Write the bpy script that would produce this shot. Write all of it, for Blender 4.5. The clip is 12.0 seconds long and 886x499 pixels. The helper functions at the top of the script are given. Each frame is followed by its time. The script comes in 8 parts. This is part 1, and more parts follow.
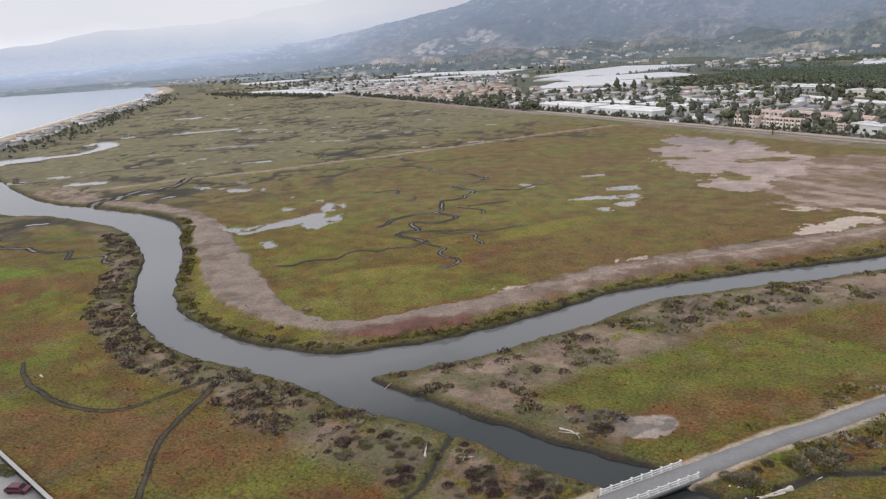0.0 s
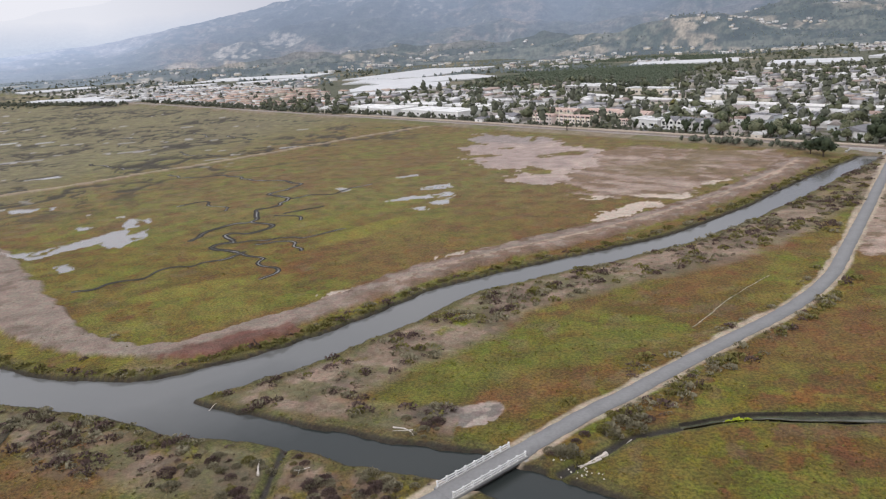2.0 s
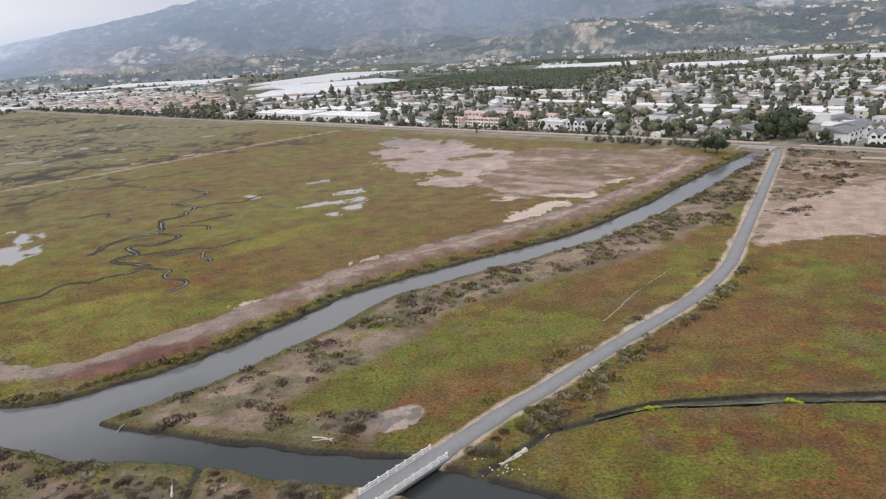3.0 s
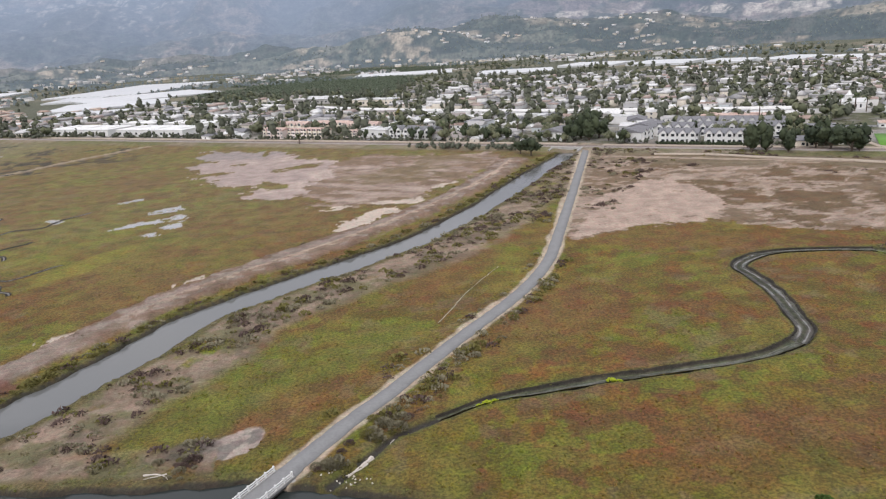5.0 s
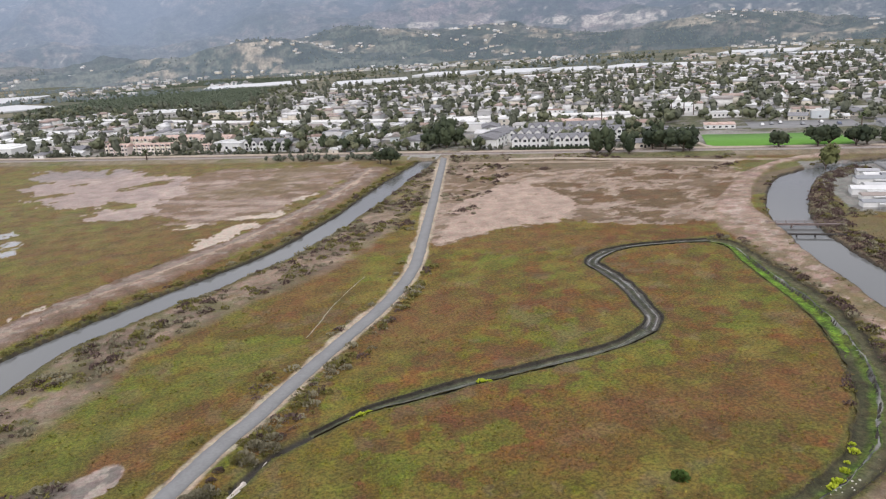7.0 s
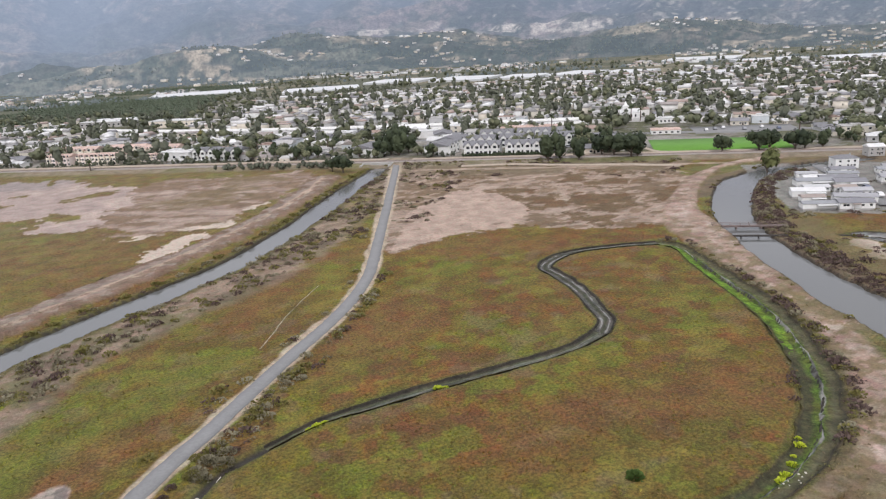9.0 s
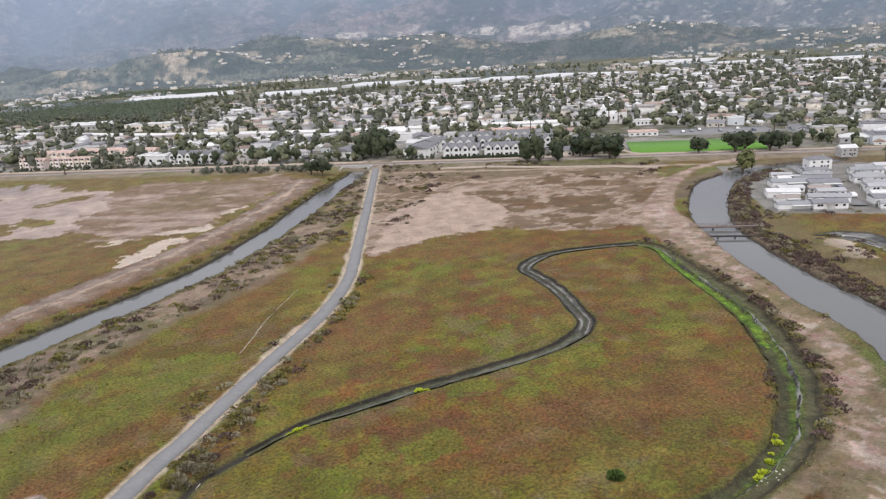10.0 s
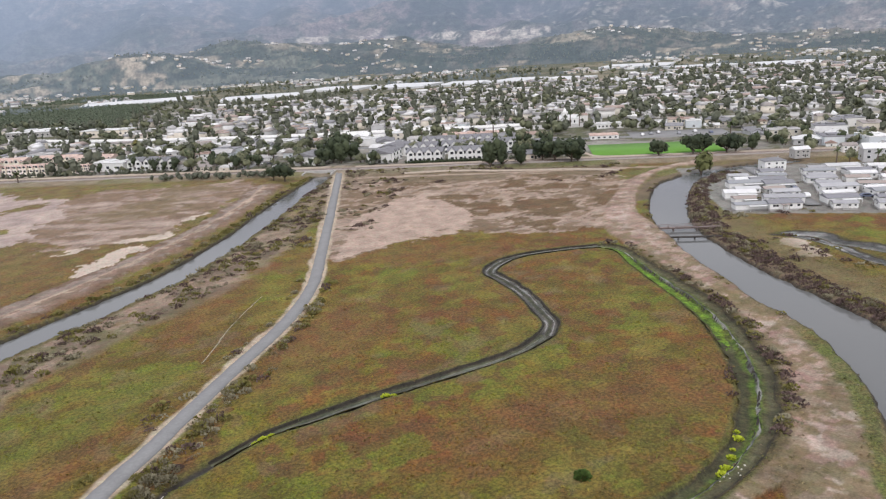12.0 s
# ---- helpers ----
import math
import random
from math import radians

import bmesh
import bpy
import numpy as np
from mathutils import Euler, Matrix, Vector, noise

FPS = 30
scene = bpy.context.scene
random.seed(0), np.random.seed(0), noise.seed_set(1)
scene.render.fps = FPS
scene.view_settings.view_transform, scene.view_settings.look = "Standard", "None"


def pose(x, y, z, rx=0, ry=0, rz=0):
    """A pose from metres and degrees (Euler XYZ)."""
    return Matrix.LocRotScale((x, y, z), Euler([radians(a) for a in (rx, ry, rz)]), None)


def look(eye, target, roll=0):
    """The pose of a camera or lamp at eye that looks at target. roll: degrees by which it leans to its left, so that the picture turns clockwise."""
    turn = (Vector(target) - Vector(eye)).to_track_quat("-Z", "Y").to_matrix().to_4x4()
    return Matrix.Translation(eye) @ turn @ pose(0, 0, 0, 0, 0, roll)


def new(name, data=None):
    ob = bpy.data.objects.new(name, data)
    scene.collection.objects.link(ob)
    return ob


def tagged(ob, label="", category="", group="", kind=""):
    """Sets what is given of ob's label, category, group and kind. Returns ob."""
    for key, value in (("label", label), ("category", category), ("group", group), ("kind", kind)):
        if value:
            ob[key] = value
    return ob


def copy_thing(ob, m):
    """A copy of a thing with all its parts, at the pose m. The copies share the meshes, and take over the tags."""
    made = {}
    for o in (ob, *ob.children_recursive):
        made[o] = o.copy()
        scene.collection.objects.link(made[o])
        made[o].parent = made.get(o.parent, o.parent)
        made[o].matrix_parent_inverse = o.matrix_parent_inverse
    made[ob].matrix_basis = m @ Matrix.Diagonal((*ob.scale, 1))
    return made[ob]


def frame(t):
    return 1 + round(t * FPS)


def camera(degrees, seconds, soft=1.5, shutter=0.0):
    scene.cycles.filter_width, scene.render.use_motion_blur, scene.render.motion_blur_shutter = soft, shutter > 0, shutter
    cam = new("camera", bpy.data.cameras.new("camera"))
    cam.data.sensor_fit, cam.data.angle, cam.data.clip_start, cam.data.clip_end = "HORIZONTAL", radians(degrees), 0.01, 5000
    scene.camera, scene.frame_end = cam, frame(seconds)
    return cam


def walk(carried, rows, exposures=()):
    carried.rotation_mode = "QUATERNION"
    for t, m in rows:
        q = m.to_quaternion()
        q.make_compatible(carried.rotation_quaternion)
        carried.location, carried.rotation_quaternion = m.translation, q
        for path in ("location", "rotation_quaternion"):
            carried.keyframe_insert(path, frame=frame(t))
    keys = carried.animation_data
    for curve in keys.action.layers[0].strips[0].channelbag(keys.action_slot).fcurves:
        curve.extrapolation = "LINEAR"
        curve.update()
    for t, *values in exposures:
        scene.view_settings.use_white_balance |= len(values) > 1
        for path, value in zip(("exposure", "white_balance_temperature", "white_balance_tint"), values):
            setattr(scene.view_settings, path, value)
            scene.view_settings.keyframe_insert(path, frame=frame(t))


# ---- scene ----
cam = camera(63.3, 12.0, 1.2)
EYE = (0.0, 0.0, 60.0)
# seconds, yaw to the left, pitch up, roll of the hovering camera
PATH = [
    (0, 26.243, -15.775, -3.337),
    (0.5, 23.174, -15.937, -3.330),
    (1, 19.149, -16.128, -3.345),
    (1.5, 15.162, -16.244, -3.411),
    (2, 11.462, -16.354, -3.452),
    (2.5, 7.908, -16.414, -3.417),
    (3, 4.367, -16.460, -3.441),
    (5, -9.563, -16.591, -3.493),
    (5.5, -12.989, -16.621, -3.475),
    (6, -16.403, -16.618, -3.470),
    (6.4, -19.097, -16.598, -3.512),
    (6.5, -19.771, -16.593, -3.522),
    (6.6, -19.973, -16.570, -3.516),
    (7, -20.782, -16.478, -3.491),
    (9, -24.618, -16.145, -3.436),
    (9.5, -25.525, -16.077, -3.448),
    (10, -26.272, -16.032, -3.413),
    (10.5, -27.019, -15.967, -3.417),
    (11, -27.794, -15.926, -3.433),
    (11.5, -28.551, -15.897, -3.434),
    (12, -29.204, -15.863, -3.418),
]
walk(cam, [(t, pose(*EYE, 90 + pitch, 0, yaw) @ pose(0, 0, 0, 0, 0, roll)) for t, yaw, pitch, roll in PATH], [(0.0, -0.2, 6400, 15.5), (2.5, -0.04, 6400, 15.5), (5.0, 0.05, 6400, 15.5), (12.0, 0.1, 6400, 15.5)])

# ---- world, sun, exposure ----
SUN_EL, SUN_AZ = radians(52), radians(205)  # azimuth clockwise from +y
world = bpy.data.worlds.new("overcast_sky")
scene.world = world
world.use_nodes = True
wn, wl = world.node_tree.nodes, world.node_tree.links
wn.clear()
sky = wn.new("ShaderNodeTexSky")
sky.sky_type, sky.sun_disc, sky.sun_elevation, sky.sun_rotation = "NISHITA", False, SUN_EL, SUN_AZ
sky.air_density, sky.dust_density = 1.0, 4.0
coords = wn.new("ShaderNodeTexCoord")
stretch = wn.new("ShaderNodeMapping")
stretch.inputs["Scale"].default_value = (1.6, 1.6, 7.0)
clouds = wn.new("ShaderNodeTexNoise")
clouds.inputs["Scale"].default_value, clouds.inputs["Detail"].default_value = 2.2, 6.0
ramp = wn.new("ShaderNodeValToRGB")
ramp.color_ramp.elements[0].position, ramp.color_ramp.elements[0].color = 0.35, (8.0, 8.5, 9.2, 1)
ramp.color_ramp.elements[1].position, ramp.color_ramp.elements[1].color = 0.68, (11.0, 11.0, 11.0, 1)
veil = wn.new("ShaderNodeMixRGB")
veil.inputs[0].default_value = 0.88
back = wn.new("ShaderNodeBackground")
back.inputs["Strength"].default_value = 0.1
wout = wn.new("ShaderNodeOutputWorld")
wl.new(coords.outputs["Generated"], stretch.inputs["Vector"])
wl.new(stretch.outputs["Vector"], clouds.inputs["Vector"])
wl.new(clouds.outputs["Fac"], ramp.inputs["Fac"])
wl.new(sky.outputs["Color"], veil.inputs[1])
split_sky, seaward, lit = wn.new("ShaderNodeSeparateXYZ"), wn.new("ShaderNodeMapRange"), wn.new("ShaderNodeVectorMath")
lit.operation = "SCALE"
for key, value in (("From Min", -0.9), ("From Max", 0.6), ("To Min", 1.3), ("To Max", 0.93)):
    seaward.inputs[key].default_value = value
wl.new(coords.outputs["Generated"], split_sky.inputs[0])
wl.new(split_sky.outputs["X"], seaward.inputs["Value"])
wl.new(ramp.outputs["Color"], lit.inputs[0])
wl.new(seaward.outputs["Result"], lit.inputs["Scale"])
wl.new(lit.outputs["Vector"], veil.inputs[2])
wl.new(veil.outputs["Color"], back.inputs["Color"])
wl.new(back.outputs["Background"], wout.inputs["Surface"])
sun = new("sun", bpy.data.lights.new("sun", "SUN"))
sun.data.energy, sun.data.angle, sun.data.color = 1.2, radians(14), (1.0, 0.96, 0.9)
sun.matrix_world = look((0, 0, 200), (-math.sin(SUN_AZ) * 100, -math.cos(SUN_AZ) * 100, 200 - 100 * math.tan(SUN_EL)))


# ---- materials ----
def material(name, colour, rough=0.8, metal=0.0, spread=0.25, scale=1.0, bump=0.0, random_tint=0.0, colours=(), fine=8.0):
    """A procedural surface: two scales of noise over a base colour, bump, and a tint by the object's random number."""
    m = bpy.data.materials.new(name)
    m.use_nodes = True
    n, l = m.node_tree.nodes, m.node_tree.links
    b = n["Principled BSDF"]
    b.inputs["Roughness"].default_value, b.inputs["Metallic"].default_value = rough, metal
    geo = n.new("ShaderNodeNewGeometry")
    big, small = n.new("ShaderNodeTexNoise"), n.new("ShaderNodeTexNoise")
    big.inputs["Scale"].default_value, big.inputs["Detail"].default_value = scale, 3.0
    small.inputs["Scale"].default_value, small.inputs["Detail"].default_value = scale * fine, 4.0
    both = n.new("ShaderNodeMath")
    both.operation = "ADD"
    tone = n.new("ShaderNodeMapRange")
    tone.inputs["From Min"].default_value, tone.inputs["From Max"].default_value = 0.6, 1.4
    tone.inputs["To Min"].default_value, tone.inputs["To Max"].default_value = 1 - spread, 1 + spread
    mixed = n.new("ShaderNodeVectorMath")
    mixed.operation = "SCALE"
    for t in (big, small):
        l.new(geo.outputs["Position"], t.inputs["Vector"])
    l.new(big.outputs["Fac"], both.inputs[0])
    l.new(small.outputs["Fac"], both.inputs[1])
    l.new(both.outputs[0], tone.inputs["Value"])
    l.new(tone.outputs["Result"], mixed.inputs["Scale"])
    if colours:
        info, pick = n.new("ShaderNodeObjectInfo"), n.new("ShaderNodeValToRGB")
        pick.color_ramp.interpolation = "CONSTANT"
        while len(pick.color_ramp.elements) < len(colours):
            pick.color_ramp.elements.new(0.5)
        for k, c in enumerate(colours):
            pick.color_ramp.elements[k].position, pick.color_ramp.elements[k].color = k / len(colours), (*c, 1)
        l.new(info.outputs["Random"], pick.inputs["Fac"])
        l.new(pick.outputs["Color"], mixed.inputs[0])
    else:
        mixed.inputs[0].default_value = colour
    if random_tint and not colours:
        info, vary = n.new("ShaderNodeObjectInfo"), n.new("ShaderNodeMapRange")
        vary.inputs["To Min"].default_value, vary.inputs["To Max"].default_value = 1 - random_tint, 1 + random_tint
        again = n.new("ShaderNodeVectorMath")
        again.operation = "SCALE"
        l.new(info.outputs["Random"], vary.inputs["Value"])
        l.new(vary.outputs["Result"], again.inputs["Scale"])
        l.new(mixed.outputs["Vector"], again.inputs[0])
        mixed = again
    l.new(mixed.outputs["Vector"], b.inputs["Base Color"])
    if bump:
        bn = n.new("ShaderNodeBump")
        bn.inputs["Strength"].default_value, bn.inputs["Distance"].default_value = 0.6, bump
        l.new(small.outputs["Fac"], bn.inputs["Height"])
        l.new(bn.outputs["Normal"], b.inputs["Normal"])
    return m


def leaf_material(name, dark, light, rough=0.75):
    """Foliage whose clumps differ one from another, and whole plants too."""
    m = bpy.data.materials.new(name)
    m.use_nodes = True
    n, l = m.node_tree.nodes, m.node_tree.links
    b = n["Principled BSDF"]
    b.inputs["Roughness"].default_value = rough
    b.inputs["Specular IOR Level"].default_value = 0.25
    geo, info, pick, add = n.new("ShaderNodeNewGeometry"), n.new("ShaderNodeObjectInfo"), n.new("ShaderNodeValToRGB"), n.new("ShaderNodeMath")
    add.operation = "MULTIPLY_ADD"
    add.inputs[1].default_value, add.inputs[2].default_value = 0.55, 0.0
    add2 = n.new("ShaderNodeMath")
    add2.operation = "MULTIPLY_ADD"
    add2.inputs[1].default_value = 0.45
    pick.color_ramp.elements[0].color, pick.color_ramp.elements[1].color = (*dark, 1), (*light, 1)
    l.new(geo.outputs["Random Per Island"], add.inputs[0])
    l.new(info.outputs["Random"], add2.inputs[0])
    l.new(add.outputs[0], add2.inputs[2])
    l.new(add2.outputs[0], pick.inputs["Fac"])
    l.new(pick.outputs["Color"], b.inputs["Base Color"])
    return m


def ground_material():
    """The marsh: plant and soil tints laid down by the zones of the plan, with tussock grain and wet film."""
    m = bpy.data.materials.new("marsh_ground")
    m.use_nodes = True
    n, l = m.node_tree.nodes, m.node_tree.links
    b = n["Principled BSDF"]
    tint, wet = n.new("ShaderNodeAttribute"), n.new("ShaderNodeAttribute")
    tint.attribute_name, wet.attribute_name = "tint", "wet"
    geo = n.new("ShaderNodeNewGeometry")
    grain, speck, patch = n.new("ShaderNodeTexNoise"), n.new("ShaderNodeTexNoise"), n.new("ShaderNodeTexNoise")
    for t, s, d, q in ((grain, 0.9, 8.0, 0.72), (speck, 3.2, 5.0, 0.7), (patch, 0.16, 4.0, 0.5)):
        t.inputs["Scale"].default_value, t.inputs["Detail"].default_value, t.inputs["Roughness"].default_value = s, d, q
        l.new(geo.outputs["Position"], t.inputs["Vector"])
    total = n.new("ShaderNodeMath")
    total.operation = "ADD"
    total2 = n.new("ShaderNodeMath")
    total2.operation = "ADD"
    l.new(grain.outputs["Fac"], total.inputs[0])
    l.new(speck.outputs["Fac"], total.inputs[1])
    l.new(total.outputs[0], total2.inputs[0])
    l.new(patch.outputs["Fac"], total2.inputs[1])
    tone = n.new("ShaderNodeMapRange")
    for key, value in (("From Min", 1.22), ("From Max", 1.78), ("To Min", 0.68), ("To Max", 1.34)):
        tone.inputs[key].default_value = value
    l.new(total2.outputs[0], tone.inputs["Value"])
    calm = n.new("ShaderNodeMix")
    calm.data_type = "FLOAT"
    calm.inputs[3].default_value = 1.0
    tuft, crisp, tufted, both = n.new("ShaderNodeTexNoise"), n.new("ShaderNodeMapRange"), n.new("ShaderNodeMix"), n.new("ShaderNodeMath")
    tuft.inputs["Scale"].default_value, tuft.inputs["Detail"].default_value, tuft.inputs["Roughness"].default_value = 1.7, 5.0, 0.72
    for key, value in (("From Min", 0.41), ("From Max", 0.59), ("To Min", 0.64), ("To Max", 1.34)):
        crisp.inputs[key].default_value = value
    # fewer tufts on bare ground
    rise = n.new("ShaderNodeMapRange")
    rise.inputs["To Min"].default_value = 0.3
    tufted.data_type = "FLOAT"
    tufted.inputs[2].default_value = 1.0
    both.operation = "MULTIPLY"
    l.new(geo.outputs["Position"], tuft.inputs["Vector"])
    l.new(tuft.outputs["Fac"], crisp.inputs["Value"])
    l.new(tint.outputs["Alpha"], rise.inputs["Value"])
    l.new(rise.outputs["Result"], tufted.inputs[0])
    l.new(crisp.outputs["Result"], tufted.inputs[3])
    l.new(tone.outputs["Result"], both.inputs[0])
    l.new(tufted.outputs[0], both.inputs[1])
    l.new(wet.outputs["Fac"], calm.inputs[0])
    l.new(both.outputs[0], calm.inputs[2])
    scaled = n.new("ShaderNodeVectorMath")
    scaled.operation = "SCALE"
    hue, lean, toned = n.new("ShaderNodeTexNoise"), n.new("ShaderNodeValToRGB"), n.new("ShaderNodeVectorMath")
    hue.inputs["Scale"].default_value, hue.inputs["Detail"].default_value = 0.55, 5.0
    lean.color_ramp.elements[0].position, lean.color_ramp.elements[0].color = 0.36, (1.06, 0.96, 0.92, 1)
    lean.color_ramp.elements[1].position, lean.color_ramp.elements[1].color = 0.64, (0.96, 1.03, 0.94, 1)
    toned.operation = "MULTIPLY"
    # small sharp-edged stands of other plants, only where plants grow
    stand, kinds_of, keep_bare, spotted = n.new("ShaderNodeTexNoise"), n.new("ShaderNodeValToRGB"), n.new("ShaderNodeMix"), n.new("ShaderNodeVectorMath")
    stand.inputs["Scale"].default_value, stand.inputs["Detail"].default_value, stand.inputs["Roughness"].default_value = 0.17, 8.0, 0.66
    steps = kinds_of.color_ramp.elements
    steps.new(0.44)
    steps.new(0.5)
    steps.new(0.56)
    for e, p, c in zip(steps, (0.37, 0.43, 0.5, 0.56, 0.62), ((1.04, 0.82, 0.8), (1.06, 0.95, 0.92), (1.0, 1.0, 0.98), (0.96, 1.02, 0.92), (1.0, 1.13, 0.8))):
        e.position, e.color = p, (*c, 1)
    keep_bare.data_type = "RGBA"
    keep_bare.inputs[6].default_value = (1, 1, 1, 1)
    spotted.operation = "MULTIPLY"
    l.new(geo.outputs["Position"], stand.inputs["Vector"])
    l.new(stand.outputs["Fac"], kinds_of.inputs["Fac"])
    l.new(tint.outputs["Alpha"], keep_bare.inputs[0])
    l.new(kinds_of.outputs["Color"], keep_bare.inputs[7])
    l.new(lean.outputs["Color"], spotted.inputs[0])
    l.new(keep_bare.outputs[2], spotted.inputs[1])
    l.new(geo.outputs["Position"], hue.inputs["Vector"])
    l.new(hue.outputs["Fac"], lean.inputs["Fac"])
    l.new(tint.outputs["Color"], toned.inputs[0])
    l.new(spotted.outputs["Vector"], toned.inputs[1])
    l.new(toned.outputs["Vector"], scaled.inputs[0])
    l.new(calm.outputs[0], scaled.inputs["Scale"])
    l.new(scaled.outputs["Vector"], b.inputs["Base Color"])
    gloss = n.new("ShaderNodeMapRange")
    gloss.inputs["To Min"].default_value, gloss.inputs["To Max"].default_value = 0.95, 0.05
    l.new(wet.outputs["Fac"], gloss.inputs["Value"])
    l.new(gloss.outputs["Result"], b.inputs["Roughness"])
    b.inputs["Specular IOR Level"].default_value = 0.4
    bn = n.new("ShaderNodeBump")
    bn.inputs["Distance"].default_value = 0.3
    rough = n.new("ShaderNodeMapRange")
    rough.inputs["To Min"].default_value, rough.inputs["To Max"].default_value = 0.9, 0.0
    l.new(wet.outputs["Fac"], rough.inputs["Value"])
    l.new(rough.outputs["Result"], bn.inputs["Strength"])
    l.new(total.outputs[0], bn.inputs["Height"])
    l.new(bn.outputs["Normal"], b.inputs["Normal"])
    return m


def water_material(name, colour, ripple, rough, clear=None):
    """Water with slow ripples; clear: a darker base colour blended in over the side arm by the bridge, painted for its
    weaker reflection.
    """
    m = bpy.data.materials.new(name)
    m.use_nodes = True
    n, l = m.node_tree.nodes, m.node_tree.links
    b = n["Principled BSDF"]
    b.inputs["Base Color"].default_value = (*colour, 1)
    b.inputs["Roughness"].default_value, b.inputs["IOR"].default_value = rough, 1.33
    geo, wave, bn = n.new("ShaderNodeNewGeometry"), n.new("ShaderNodeTexNoise"), n.new("ShaderNodeBump")
    wave.inputs["Scale"].default_value, wave.inputs["Detail"].default_value = 0.9, 3.0
    bn.inputs["Strength"].default_value, bn.inputs["Distance"].default_value = ripple, 0.1
    l.new(geo.outputs["Position"], wave.inputs["Vector"])
    l.new(wave.outputs["Fac"], bn.inputs["Height"])
    l.new(bn.outputs["Normal"], b.inputs["Normal"])
    # side arm's base colour darkened by place to imitate weaker sky reflection
    if clear:
        slant, sheen_edge, swirl, cut, ends, mix = n.new("ShaderNodeVectorMath"), n.new("ShaderNodeMath"), n.new("ShaderNodeTexNoise"), n.new("ShaderNodeMapRange"), n.new("ShaderNodeMapRange"), n.new("ShaderNodeMix")
        split, both = n.new("ShaderNodeSeparateXYZ"), n.new("ShaderNodeMath")
        slant.operation, sheen_edge.operation, both.operation, mix.data_type = "DOT_PRODUCT", "MULTIPLY_ADD", "MULTIPLY", "RGBA"
        slant.inputs[1].default_value = (1.0, -1.2, 0.0)
        swirl.inputs["Scale"].default_value, swirl.inputs["Detail"].default_value = 0.07, 4.0
        sheen_edge.inputs[1].default_value = 26.0
        for node, lo, hi, to_lo, to_hi in ((cut, -196.0, -150.0, 0.0, 1.0), (ends, 35.0, 45.0, 1.0, 0.0)):
            for key, value in (("From Min", lo), ("From Max", hi), ("To Min", to_lo), ("To Max", to_hi)):
                node.inputs[key].default_value = value
        mix.inputs[6].default_value, mix.inputs[7].default_value = (*colour, 1), (*clear, 1)
        l.new(geo.outputs["Position"], slant.inputs[0])
        l.new(geo.outputs["Position"], swirl.inputs["Vector"])
        l.new(geo.outputs["Position"], split.inputs[0])
        l.new(swirl.outputs["Fac"], sheen_edge.inputs[0])
        l.new(slant.outputs["Value"], sheen_edge.inputs[2])
        l.new(sheen_edge.outputs[0], cut.inputs["Value"])
        l.new(split.outputs["X"], ends.inputs["Value"])
        l.new(cut.outputs["Result"], both.inputs[0])
        l.new(ends.outputs["Result"], both.inputs[1])
        l.new(both.outputs[0], mix.inputs[0])
        l.new(mix.outputs[2], b.inputs["Base Color"])
    return m


def hill_material(name, haze):
    """Distant slopes: dark scrub, tan fields and pale rock, with haze imitated by emission."""
    m = bpy.data.materials.new(name)
    m.use_nodes = True
    n, l = m.node_tree.nodes, m.node_tree.links
    b = n["Principled BSDF"]
    b.inputs["Roughness"].default_value = 0.95
    b.inputs["Specular IOR Level"].default_value = 0.1
    lie = n.new("ShaderNodeAttribute")
    lie.attribute_name = "lie"
    tint = n.new("ShaderNodeAttribute")
    tint.attribute_name = "tint"
    rough = n.new("ShaderNodeTexNoise")
    rough.inputs["Scale"].default_value, rough.inputs["Detail"].default_value = 0.045, 6.0
    tone = n.new("ShaderNodeMapRange")
    for key, value in (("From Min", 0.38), ("From Max", 0.62), ("To Min", 0.55), ("To Max", 1.45)):
        tone.inputs[key].default_value = value
    scaled = n.new("ShaderNodeVectorMath")
    scaled.operation = "SCALE"
    l.new(lie.outputs["Vector"], rough.inputs["Vector"])
    scrub, both = n.new("ShaderNodeTexNoise"), n.new("ShaderNodeMath")
    scrub.inputs["Scale"].default_value, scrub.inputs["Detail"].default_value = 0.13, 3.0
    both.operation = "MULTIPLY_ADD"
    both.inputs[1].default_value = 0.5
    half = n.new("ShaderNodeMath")
    half.operation = "MULTIPLY"
    half.inputs[1].default_value = 0.5
    l.new(lie.outputs["Vector"], scrub.inputs["Vector"])
    l.new(rough.outputs["Fac"], half.inputs[0])
    l.new(scrub.outputs["Fac"], both.inputs[0])
    l.new(half.outputs[0], both.inputs[2])
    l.new(both.outputs[0], tone.inputs["Value"])
    l.new(tint.outputs["Color"], scaled.inputs[0])
    l.new(tone.outputs["Result"], scaled.inputs["Scale"])
    l.new(scaled.outputs["Vector"], b.inputs["Base Color"])
    # haze painted as bluish emission, scaled per vertex
    b.inputs["Emission Color"].default_value = (*haze, 1)
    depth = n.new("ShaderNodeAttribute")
    depth.attribute_name = "haze"
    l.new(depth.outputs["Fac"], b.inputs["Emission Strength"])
    return m


